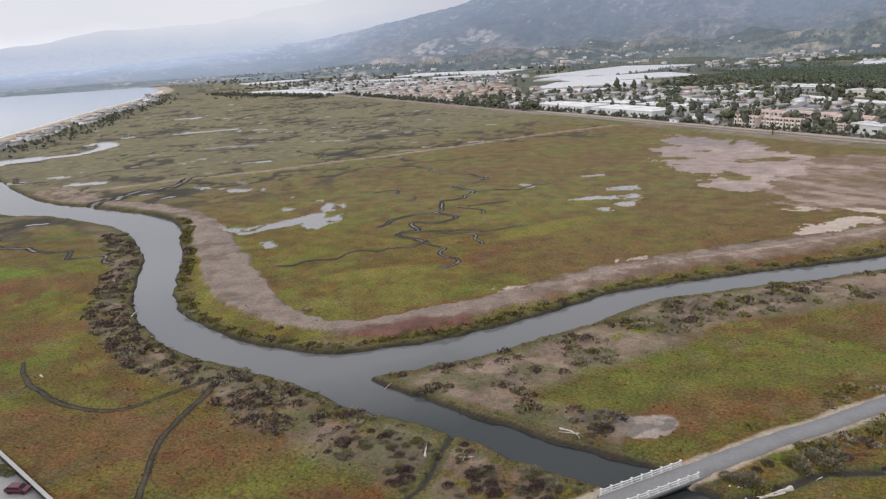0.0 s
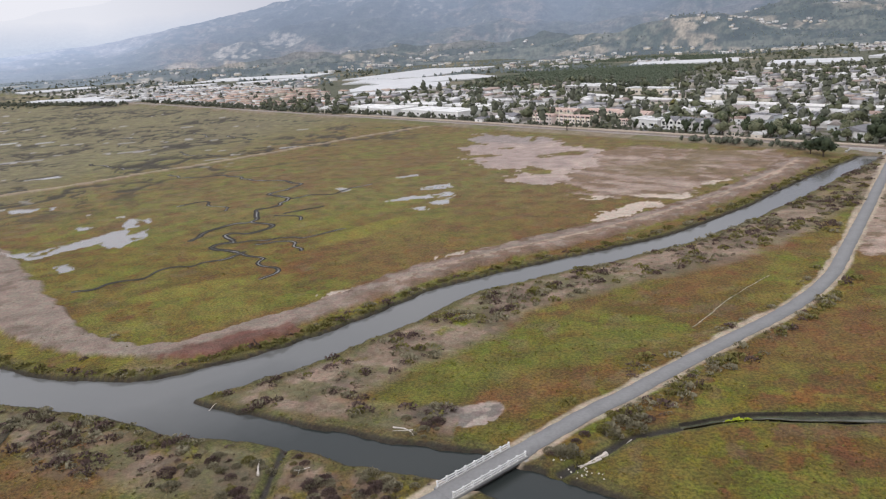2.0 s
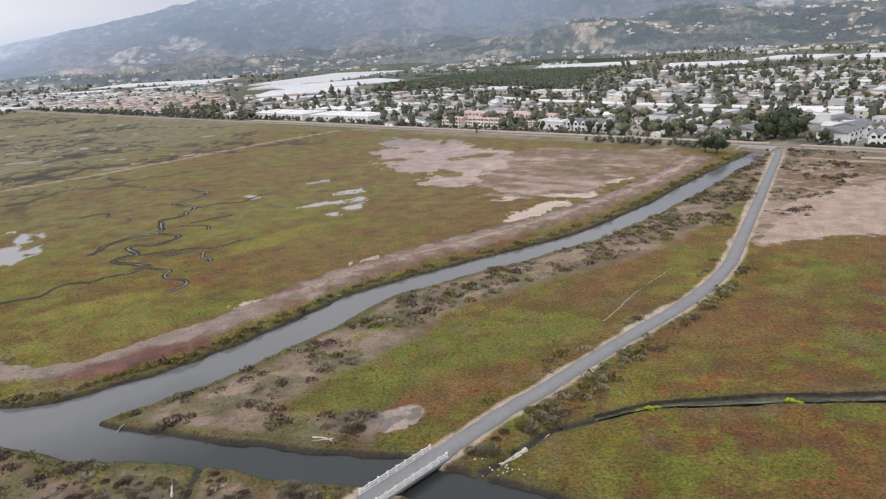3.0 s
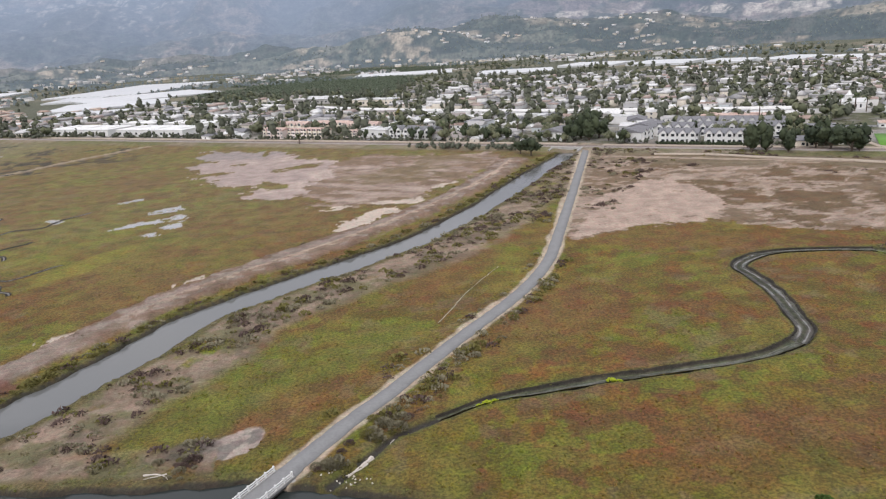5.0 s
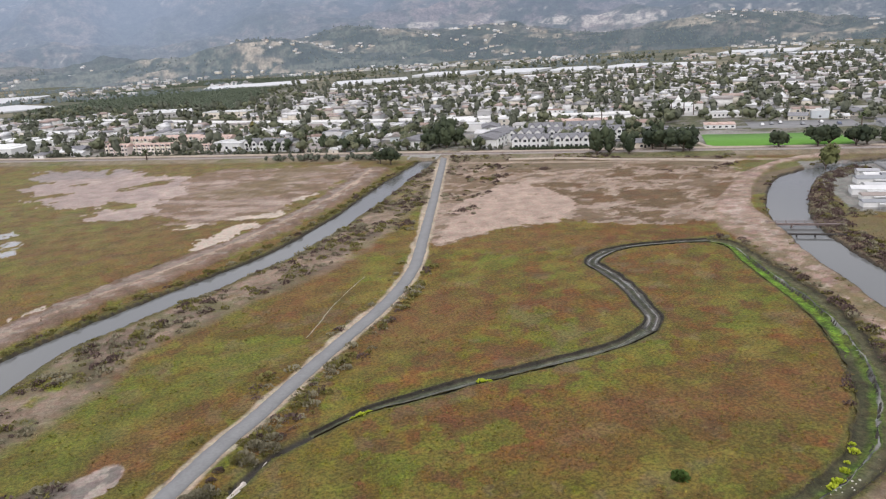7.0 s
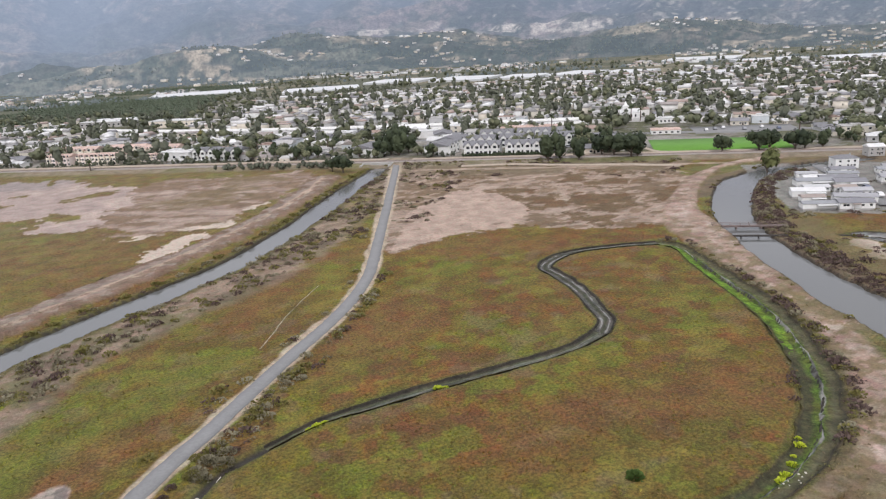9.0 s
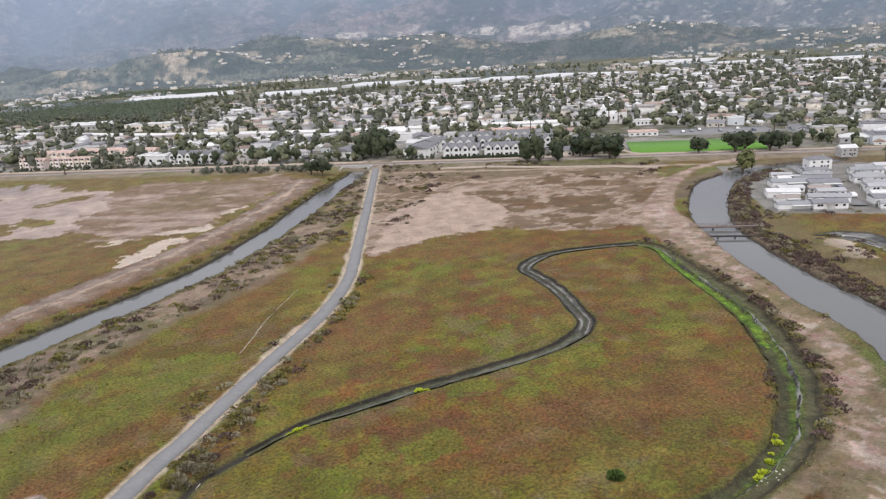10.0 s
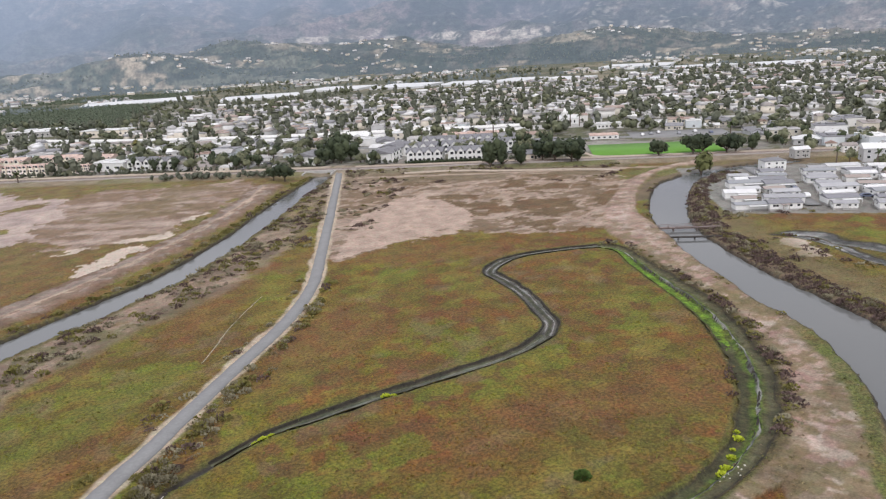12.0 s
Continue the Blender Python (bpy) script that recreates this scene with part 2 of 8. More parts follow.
def cloud_material(name, colour):
    """Low cloud hanging on the peaks, thin at its ragged lower edge."""
    m = bpy.data.materials.new(name)
    m.use_nodes = True
    n, l = m.node_tree.nodes, m.node_tree.links
    n.remove(n["Principled BSDF"])
    glow, clear, mix = n.new("ShaderNodeEmission"), n.new("ShaderNodeBsdfTransparent"), n.new("ShaderNodeMixShader")
    seaward, bright = n.new("ShaderNodeMapRange"), n.new("ShaderNodeMix")
    bright.data_type = "RGBA"
    bright.inputs[6].default_value, bright.inputs[7].default_value = (*colour, 1), (0.84, 0.87, 0.9, 1)
    seaward.inputs["From Min"].default_value, seaward.inputs["From Max"].default_value = -1000.0, -2300.0
    l.new(seaward.outputs["Result"], bright.inputs[0])
    l.new(bright.outputs[2], glow.inputs["Color"])
    geo, puff, split, up, add = n.new("ShaderNodeNewGeometry"), n.new("ShaderNodeTexNoise"), n.new("ShaderNodeSeparateXYZ"), n.new("ShaderNodeMapRange"), n.new("ShaderNodeMath")
    puff.inputs["Scale"].default_value, puff.inputs["Detail"].default_value = 0.0016, 5.0
    for key, value in (("From Min", 60.0), ("From Max", 330.0), ("To Min", -0.35), ("To Max", 0.8)):
        up.inputs[key].default_value = value
    add.use_clamp = True
    l.new(geo.outputs["Position"], puff.inputs["Vector"])
    l.new(geo.outputs["Position"], split.inputs[0])
    l.new(split.outputs["Z"], up.inputs["Value"])
    l.new(split.outputs["X"], seaward.inputs["Value"])
    l.new(up.outputs["Result"], add.inputs[0])
    l.new(puff.outputs["Fac"], add.inputs[1])
    thin = n.new("ShaderNodeMapRange")
    for key, value in (("From Min", 0.4), ("From Max", 1.0), ("To Min", 0.0), ("To Max", 0.9)):
        thin.inputs[key].default_value = value
    l.new(add.outputs[0], thin.inputs["Value"])
    l.new(thin.outputs["Result"], mix.inputs["Fac"])
    l.new(clear.outputs[0], mix.inputs[1])
    l.new(glow.outputs[0], mix.inputs[2])
    l.new(mix.outputs[0], n["Material Output"].inputs["Surface"])
    return m


M_GROUND = ground_material()
M_WATER = water_material("creek_water", (0.135, 0.138, 0.135), 0.2, 0.1, (0.03, 0.036, 0.034))
M_SEA = water_material("sea_water", (0.33, 0.38, 0.42), 0.1, 0.12)
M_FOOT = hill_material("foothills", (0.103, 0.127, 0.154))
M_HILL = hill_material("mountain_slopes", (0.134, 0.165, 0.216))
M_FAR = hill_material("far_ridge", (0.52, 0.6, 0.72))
M_CLOUD = cloud_material("cloud_bank", (0.5, 0.53, 0.6))
M_ASPHALT = material("worn_asphalt", (0.225, 0.225, 0.222), 0.85, spread=0.14, scale=0.25, bump=0.01)
M_SAND = material("sandy_shoulder", (0.42, 0.35, 0.28), 0.95, spread=0.25, scale=0.5, bump=0.03)
M_CONCRETE = material("pale_concrete", (0.42, 0.41, 0.39), 0.8, spread=0.18, scale=0.4)
M_WHITE = material("white_paint", (0.78, 0.78, 0.76), 0.55, spread=0.1, scale=0.8)
M_DARK = material("tarred_timber", (0.045, 0.04, 0.036), 0.85, spread=0.3, scale=1.5)
M_WOOD = material("bleached_driftwood", (0.55, 0.5, 0.44), 0.85, spread=0.25, scale=3.0)
M_TRUNK = material("bark", (0.12, 0.09, 0.07), 0.95, spread=0.3, scale=2.0)
M_GLASS = material("window_glass", (0.03, 0.035, 0.04), 0.12, spread=0.1)
M_WALL = material("house_walls", (0.7, 0.7, 0.7), 0.85, spread=0.1, scale=0.3, colours=((0.74, 0.73, 0.7), (0.62, 0.58, 0.5), (0.8, 0.8, 0.79), (0.5, 0.5, 0.5), (0.72, 0.66, 0.56), (0.78, 0.76, 0.74), (0.6, 0.64, 0.66)))
M_ROOF = material("house_roofs", (0.3, 0.3, 0.3), 0.85, spread=0.2, scale=0.6, colours=((0.24, 0.24, 0.25), (0.42, 0.41, 0.4), (0.3, 0.27, 0.25), (0.6, 0.6, 0.59), (0.34, 0.25, 0.21), (0.2, 0.2, 0.21), (0.72, 0.72, 0.71)))
M_PINK = material("pink_stucco", (0.9, 0.8, 0.76), 0.9, spread=0.08, scale=0.3)
M_CREAM = material("cream_stucco", (0.82, 0.75, 0.64), 0.9, spread=0.08, scale=0.3)
M_TERRA = material("terracotta_tiles", (0.58, 0.43, 0.37), 0.9, spread=0.2, scale=1.0)
M_GREYROOF = material("grey_shingles", (0.2, 0.2, 0.21), 0.9, spread=0.2, scale=1.0)
M_PALEROOF = material("pale_sheet_roof", (0.66, 0.66, 0.65), 0.6, spread=0.12, scale=0.2)
M_FILM = material("greenhouse_film", (0.57, 0.58, 0.585), 0.4, spread=0.1, scale=0.05)
M_SHADE = material("shade_cloth", (0.13, 0.135, 0.14), 0.8, spread=0.15, scale=0.05)
M_PLOT = material("bare_field", (0.42, 0.4, 0.37), 0.95, spread=0.3, scale=0.02)
M_BRIDGE = material("weathered_bridge_timber", (0.2, 0.155, 0.14), 0.85, spread=0.25, scale=0.6)
M_LAWN = material("mown_lawn", (0.11, 0.26, 0.035), 0.9, spread=0.12, scale=0.08)
M_BALLAST = material("track_ballast", (0.3, 0.27, 0.25), 0.95, spread=0.25, scale=0.4)
M_RAIL = material("rusty_rail", (0.2, 0.15, 0.12), 0.5, metal=0.6)
M_CAR = material("car_paint", (0.5, 0.5, 0.5), 0.3, spread=0.03, colours=((0.7, 0.7, 0.7), (0.05, 0.05, 0.055), (0.3, 0.31, 0.33), (0.75, 0.75, 0.74), (0.12, 0.14, 0.2), (0.25, 0.04, 0.04)))
M_MAROON = material("maroon_car_paint", (0.12, 0.02, 0.035), 0.3, spread=0.03)
M_TYRE = material("tyre_rubber", (0.02, 0.02, 0.02), 0.9)
M_OAK = leaf_material("dark_tree_leaves", (0.018, 0.028, 0.016), (0.07, 0.088, 0.045))
M_TREE = leaf_material("town_tree_leaves", (0.075, 0.088, 0.052), (0.2, 0.205, 0.12))
M_BANKTREE = leaf_material("olive_tree_leaves", (0.05, 0.062, 0.024), (0.15, 0.16, 0.06))
M_PALM = leaf_material("palm_fronds", (0.04, 0.06, 0.025), (0.1, 0.12, 0.05))
M_SHRUB_BROWN = leaf_material("brown_shrub_twigs", (0.05, 0.034, 0.032), (0.17, 0.118, 0.1))
M_SHRUB_GREY = leaf_material("grey_sage_leaves", (0.13, 0.118, 0.075), (0.28, 0.255, 0.17))
M_SHRUB_GREEN = leaf_material("green_shrub_leaves", (0.09, 0.082, 0.026), (0.22, 0.2, 0.062))
M_LIME = leaf_material("lime_weed", (0.32, 0.4, 0.02), (0.5, 0.55, 0.05))
M_FARWOOD = leaf_material("hazed_wood_leaves", (0.045, 0.06, 0.045), (0.085, 0.105, 0.07))
# faint bluish emission on the leaves imitates haze in front of these trees
haze_of_woods = M_FARWOOD.node_tree.nodes["Principled BSDF"].inputs
haze_of_woods["Emission Color"].default_value, haze_of_woods["Emission Strength"].default_value = (0.108, 0.126, 0.145, 1), 0.95
M_ORCHARD = leaf_material("orchard_leaves", (0.085, 0.11, 0.075), (0.16, 0.185, 0.12))
# paler than M_OAK: haze over the far trees is put into the colour
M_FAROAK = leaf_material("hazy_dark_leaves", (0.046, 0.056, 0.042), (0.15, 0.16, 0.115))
M_BUSH = leaf_material("fresh_bush_leaves", (0.045, 0.08, 0.02), (0.1, 0.16, 0.035))


# ---- plan: lines of the marsh (x, y, half width), metres ----
WATER_Z = -0.7
MAIN = [(-460, 262, 18), (-336, 211, 14), (-279, 206, 9.5), (-236, 199, 10), (-212, 188, 9), (-193, 172, 6.5), (-178, 159, 6), (-162, 141, 5.3), (-147, 126, 5), (-132, 116, 5), (-113, 109, 6), (-98, 107.5, 5.6),
        (-82, 107, 7.2), (-70, 115.5, 6.3), (-59, 125, 6.3), (-50, 137, 6), (-41, 150, 5.8), (-31, 166, 5.3), (-19, 176, 5), (-7, 186, 4.8), (6, 195, 4.8), (20, 206, 4.6), (32, 217, 4.6), (56, 246, 4.6), (86, 289, 4.8), (104, 314, 4.6), (124, 341, 4.2)]
SIDE = [(-82, 105, 5), (-64, 99.5, 4.4), (-55, 98, 4), (-46, 96.5, 3.6), (-38, 94.5, 3.6), (-30, 92.5, 3.6), (-20, 91, 4), (-14, 89, 4), (-7, 86, 4.2), (2, 81, 5), (12, 74, 5), (24, 62, 5)]
FRANK = [(300, 205, 4), (270, 212, 4), (255, 214, 4.5), (241, 211, 5.5), (227, 206, 6.3), (211, 194.5, 6.6), (196, 181.5, 6.2), (181, 166, 5.6), (166, 144.5, 5.6), (152, 117.5, 6.3), (144, 98, 7), (137, 79, 7.3), (127, 63, 7.8), (114, 49, 8), (92, 32, 8)]
CREEK = [(-3, 90, 0.8), (4, 97, 0.65), (8, 101, 0.55), (15, 104, 0.66), (21, 106.5, 0.66), (26, 108, 0.83), (34, 108.5, 1.19), (42, 109, 1.25), (49, 109, 1.25), (59, 109, 1.25), (68, 109, 1.25), (78, 110, 1.25), (87, 113, 1.6), (92, 118, 1.6), (95, 126, 1.6), (99, 138, 1.6), (101, 149, 1.6), (102, 157, 1.6), (109, 162.5, 1.6), (119, 164, 1.28), (131, 161, 1.2), (141, 157, 1.6)]
ARM = [(141, 157, 1.8), (143, 150, 2.0), (137.3, 137, 2.3), (130.6, 120, 2.8), (125.6, 107, 2.9), (119, 94.3, 3.0), (111.5, 84, 3.0), (103.6, 74.6, 3.0), (95.2, 67.6, 2.9), (86.8, 62.4, 2.8), (78, 58.8, 2.4), (66, 57, 2.2), (50, 58, 2), (30, 62, 2)]
SLOUGH = [(-496, 285, 16), (-487, 313, 14), (-474, 334, 9), (-462, 350, 5), (-465, 368, 4), (-478, 393, 7), (-506, 410, 5), (-503, 394, 2)]
SLOUGH_B = [(-512, 438, 1.2), (-475, 468, 1.6), (-450, 488, 3.5), (-442, 499, 1.5)]
DITCH = [(-278, 210, 2.6), (-281, 231, 2.4), (-284, 243, 2.2), (-284, 256, 1.9), (-279, 271, 1.7), (-283, 286, 1.4), (-268, 304, 1.2)]
BRANCH = [(190, 131, 0.9), (194, 128, 2.2), (196, 122, 2.6), (194, 115, 2.4), (195, 106, 3.0), (199, 96, 4.0)]
BRANCH_B = [(187, 132, 0.6), (190.5, 127, 1.2), (189.5, 114, 1.5), (185.2, 104, 1.8), (184, 96, 2.2), (180, 82, 2.6)]
INLET = [(-46, 93, 1.1), (-45, 85, 0.9), (-44, 78, 0.8), (-46, 70, 0.8), (-48, 60, 0.8)]
CURVE = [(-145, 88, 0.5), (-138, 83, 0.8), (-130, 80, 0.9), (-117, 77, 0.9), (-107, 79, 0.8), (-103, 86, 0.8), (-98, 97, 0.9)]
CURVE_B = [(-98, 97, 1.1), (-94, 84, 1.0), (-90, 73, 0.8), (-83, 63, 0.8), (-74, 52, 0.8)]
RUNS = [
    [(-135, 160, 0.5), (-130.8, 163.5, 0.55), (-124.1, 174.3, 0.55), (-105.9, 189.8, 0.55), (-104.6, 199.0, 0.55)],
    [(-114.6, 204.0, 0.55), (-104.2, 208.6, 0.55), (-93.1, 216.6, 0.55), (-83.3, 217.3, 0.55), (-80.3, 225.8, 0.55)],
    [(-103.2, 206.6, 0.55), (-93.1, 206.8, 0.55), (-85.7, 198.8, 0.55)],
    [(-104.6, 199.0, 0.55), (-91.9, 193.3, 0.55), (-90.5, 186.0, 0.55), (-84.9, 179.8, 0.55), (-86.8, 172.5, 0.55)],
    [(-127.1, 210.5, 0.8), (-129.7, 219.1, 0.8), (-125.6, 229.0, 0.8), (-118.1, 235.2, 0.8), (-124.5, 250.8, 0.8), (-118.6, 262.7, 0.8), (-120.9, 273.8, 0.8), (-131.0, 284.6, 0.8), (-125.8, 301.5, 0.8), (-133.0, 312.0, 0.8), (-153.2, 317.1, 0.8), (-173.0, 331.4, 0.8), (-195.5, 328.9, 0.8), (-212.3, 336.2, 0.8)],
]
RUNS += [
    [(-118.1, 235.2, 0.8), (-110.7, 229.4, 0.8), (-111.2, 223.2, 0.8), (-118.1, 219.1, 0.8), (-110.6, 208.7, 0.8), (-114.6, 204.0, 0.8), (-104.6, 199.0, 0.8)],
    [(-161.8, 260.8, 0.55), (-153.4, 268.3, 0.55), (-137.4, 253.7, 0.55)],
    [(-119.7, 274.0, 0.55), (-99.1, 287.1, 0.55), (-89.7, 301.3, 0.55)],
    [(-111.1, 248.2, 0.55), (-99.8, 238.0, 0.55)],
    [(-111.1, 248.2, 0.55), (-99.5, 260.7, 0.55)],
]
# runs of the far marsh
RUNS_B = [
    [(-405, 330, 0.9), (-399, 342, 0.9), (-401, 365, 0.9), (-393, 374, 0.8)], [(-289, 381, 0.8), (-259, 367, 0.8), (-241, 361, 0.7)],
    [(-365, 504, 1.0), (-334, 503, 1.0), (-322, 530, 1.0), (-275, 501, 0.9), (-224, 466, 0.8)], [(-414, 262, 0.9), (-373, 257, 0.9), (-360, 276, 0.8), (-363, 294, 0.8), (-342, 309, 0.7)],
    DITCH, [(-300, 160, 0.6), (-262, 158, 0.8), (-230, 154, 0.8), (-190, 150, 0.7)], [(-260, 420, 0.7), (-215, 400, 0.7), (-180, 424, 0.8), (-150, 428, 0.6)],
]
LEVEE = [(-300, 226, 7), (-278, 221, 5), (-241, 217, 6), (-200, 199, 6.5), (-170, 175, 7), (-145, 152, 7), (-125, 137, 6.5), (-106, 127, 4.5), (-88, 125, 4), (-77, 131, 4.5), (-63, 148, 5), (-54, 161, 5), (-38, 183, 5.5), (-12, 206, 6), (4, 219, 6), (35, 250, 6), (67, 291, 6), (92, 333, 7)]
DYKE = [(-330, 236, 2.2), (-309, 249, 2), (-285, 279, 2), (-250, 314, 2), (-228, 346, 2), (-208, 368, 2), (-173, 420, 2), (-148, 460, 2), (-110, 508, 2.2)]
PATH_R = [(285, 230, 3), (266, 233, 3.5), (249, 233, 2.8), (231, 227, 3.0), (211, 215, 3.4), (190, 198, 4.2), (173, 182, 6), (158, 157, 8.5), (149, 132, 8), (138, 105, 8), (124, 81, 9), (108, 66, 8), (94, 54, 7), (80, 44, 6)]
ROAD = [(-35, 63), (-26.4, 73.5), (-18.1, 83.6), (-9.6, 93.9), (-4, 100.8), (1.2, 107), (8, 114.3), (16, 123.7), (29, 138.5), (40, 150.5), (50, 163.5), (60, 180), (72, 206), (92, 250), (110, 290), (128, 330), (142, 362), (170, 425), (200, 490)]
SEA = [(-566, 280), (-676, 430), (-802, 600), (-930, 770), (-1050, 942), (-1275, 1212), (-1650, 1500), (-1931, 1542), (-2089, 1381), (-2700, 900), (-4900, 300), (-4900, -3000), (-400, -3000), (-330, -200), (-430, 120)]
# pools of shallow water and pale mud: x, y, two half axes, turn, wetness
POOLS = [(-245, 261, 3, 1.2, 20, 1), (-195, 250, 3, 1.4, 20, 1), (-178, 246, 2, 1, 0, 1), (-334, 261, 7, 2.2, 30, 1), (-376, 274, 5, 2, 30, 1), (-389, 251, 6, 3, 30, 1)]
POOLS_B = [(-288, 335, 6, 1.6, 30, 0.9), (-420, 480, 6, 3, 30, 1), (-406, 493, 7, 2.5, 30, 0.9), (-355, 398, 14, 3, 30, 0.5), (-299, 423, 12, 3, 30, 0.4), (-182, 425, 4, 1.2, 30, 1), (-520, 600, 14, 4, 30, 0.7), (-591, 591, 12, 5, 20, 1)]
# outlines of the larger pools
POOL_SHAPES = [[(-66.2, 292.0), (-63.3, 296.5), (-56.1, 299.3), (-54.3, 293.9), (-59.1, 287.6), (-64.6, 288.2)], [(-76.4, 268.2), (-67.6, 274.9), (-58.0, 278.8), (-56.2, 284.3), (-48.4, 278.3), (-49.6, 269.0), (-60.7, 271.1), (-71.6, 267.0)], [(-58.4, 264.0), (-54.5, 268.8), (-50.0, 267.6), (-50.8, 260.9), (-55.3, 259.3)], [(-62.2, 254.8), (-57.4, 256.4), (-55.8, 251.1), (-59.6, 250.9)], [(-105.4, 295.1), (-101.8, 297.4), (-96.1, 288.0), (-99.3, 285.8)], [(-85.1, 316.3), (-75.8, 322.4), (-74.3, 317.8), (-80.7, 314.1)]]
POOL_SHAPES_B = [[(-187.7, 195.5), (-178.8, 198.7), (-175.1, 207.2), (-168.9, 217.8), (-164.8, 228.4), (-157.8, 217.0), (-159.7, 207.6), (-167.2, 197.4), (-171.0, 189.4), (-179.0, 190.8)], [(-168.5, 232.5), (-173.1, 244.6), (-168.0, 243.3), (-161.7, 231.1), (-164.4, 227.8)], [(-159.0, 207.8), (-158.9, 218.6), (-155.0, 227.1), (-149.3, 215.8), (-149.0, 204.3), (-154.0, 203.2)], [(-157.4, 181.5), (-154.3, 184.3), (-148.4, 178.1), (-151.6, 175.9)], [(-166.7, 242.1), (-163.8, 244.8), (-158.9, 235.7)], [(-239.4, 260.5), (-228.2, 262.3), (-225.6, 253.8), (-234.8, 254.0)], [(-187.2, 230.9), (-179.1, 230.3), (-178.5, 225.6), (-183.9, 226.6)], [(-263.6, 263.2), (-256.6, 266.2), (-250.2, 260.6), (-256.3, 256.8)], [(-224.2, 262.9), (-221.8, 268.9), (-219.0, 259.3)]]
# outlines of dried pans, dry land and scrub
PAN_MAIN = [(-65, 377), (-57, 352), (-40, 329), (-27, 335), (-23, 318), (-32, 308), (-24, 293), (-18, 288), (-7, 300), (-3, 320), (5, 344), (8, 370), (4, 386), (-10, 398), (-27, 432), (-45, 448), (-65, 456), (-62, 409)]
DRY_LAND = [(-4, 322), (3, 345), (8, 372), (20, 392), (45, 380), (94, 362), (92, 335), (63, 303), (38, 271), (16, 264), (3, 272), (-9, 297)]
PALE_PANS = [[(3, 230), (8, 242), (16, 252), (28, 257), (29, 251), (18, 243), (11, 232)], [(18, 269), (28, 275), (38, 274), (34, 265), (26, 264)], [(-1, 262), (8, 270), (14, 268), (6, 261)], [(48, 290), (56, 297), (59, 295), (51, 288)], [(-43, 190), (-36, 197), (-29, 201), (-34, 193)], [(-63, 158), (-54, 168), (-52, 166), (-60, 157)], [(176, 116), (186, 133), (190, 122), (180, 110)], [(117, 329), (129, 340), (126, 324), (108, 291), (111, 312)]]
SCRUB = [(70, 193), (94, 200), (123, 203), (132, 184), (149, 177), (163, 171), (172, 189), (185, 191), (208, 210), (226, 236), (250, 262), (142, 342), (128, 322), (110, 288), (92, 248), (76, 212)]
SAND_PAN = [(72, 196), (84, 214), (96, 235), (110, 250), (126, 262), (141, 261), (137, 234), (132, 214), (124, 204), (95, 201)]
BROWN = [[(135, 248), (148, 254), (162, 243), (146, 215), (129, 218)], [(148, 224), (165, 230), (178, 213), (157, 184), (139, 183), (136, 197)], [(185, 268), (213, 262), (203, 240), (185, 223), (169, 235), (168, 252)], [(177, 202), (189, 214), (206, 219), (200, 206), (186, 193), (176, 194)], [(208, 247), (222, 249), (211, 230), (195, 226)], [(128, 300), (150, 330), (176, 312), (160, 280), (135, 282)]]
LITTER_LINE = [(22, 144, 0.15), (25, 148.5, 0.2), (33, 161.7, 0.2), (45, 177.7, 0.13)]
MUD_PAN = (-18.2, 105, 5.4, 3.6, 20)
RAIL_P, RAIL_D, RAIL_N = np.array((138.0, 350.0)), np.array((0.805, -0.594)), np.array((0.594, 0.805))


def town(s, u):
    """World place from metres along the railway and metres beyond it."""
    p = RAIL_P + s * RAIL_D + u * RAIL_N
    return float(p[0]), float(p[1])


TOWN_TURN = math.degrees(math.atan2(-0.594, 0.805))


def smooth_line(points, step=2.0):
    """A denser line through the points (Catmull-Rom)."""
    p = np.array(points, float)
    q = np.vstack([2 * p[0] - p[1], p, 2 * p[-1] - p[-2]])
    out = []
    for a, b, c, d in zip(q, q[1:], q[2:], q[3:]):
        n = max(2, int(np.linalg.norm((c - b)[:2]) / step))
        t = (np.arange(n) / n)[:, None]
        out.append(0.5 * (2 * b + (c - a) * t + (2 * a - 5 * b + 4 * c - d) * t**2 + (3 * b - a - 3 * c + d) * t**3))
    return np.vstack(out + [p[-1:]])


def off_line(x, y, points, reach=60.0, step=4.0):
    """Distance to a line, the half width there and the side (+ left), for places within reach; far ones get reach."""
    line = smooth_line(points, step)
    if line.shape[1] == 2:
        line = np.c_[line, np.ones(len(line))]
    best, width, side = np.full(x.shape, reach), np.ones(x.shape), np.zeros(x.shape)
    near = np.nonzero((x > line[:, 0].min() - reach) & (x < line[:, 0].max() + reach) & (y > line[:, 1].min() - reach) & (y < line[:, 1].max() + reach))[0]
    px, py = x[near], y[near]
    bd, bw, bs = best[near], width[near], side[near]
    for a, b in zip(line, line[1:]):
        dx, dy = b[0] - a[0], b[1] - a[1]
        close = np.nonzero((np.abs(px - a[0]) < reach) & (np.abs(py - a[1]) < reach))[0]
        qx, qy = px[close], py[close]
        t = np.clip(((qx - a[0]) * dx + (qy - a[1]) * dy) / (dx * dx + dy * dy + 1e-9), 0, 1)
        d = np.hypot(qx - a[0] - t * dx, qy - a[1] - t * dy)
        win = d < bd[close]
        k = close[win]
        bd[k], bw[k] = d[win], (a[2] + t * (b[2] - a[2]))[win]
        bs[k] = np.sign(dx * (qy - a[1]) - dy * (qx - a[0]))[win]
    best[near], width[near], side[near] = bd, bw, bs
    return best, width, side


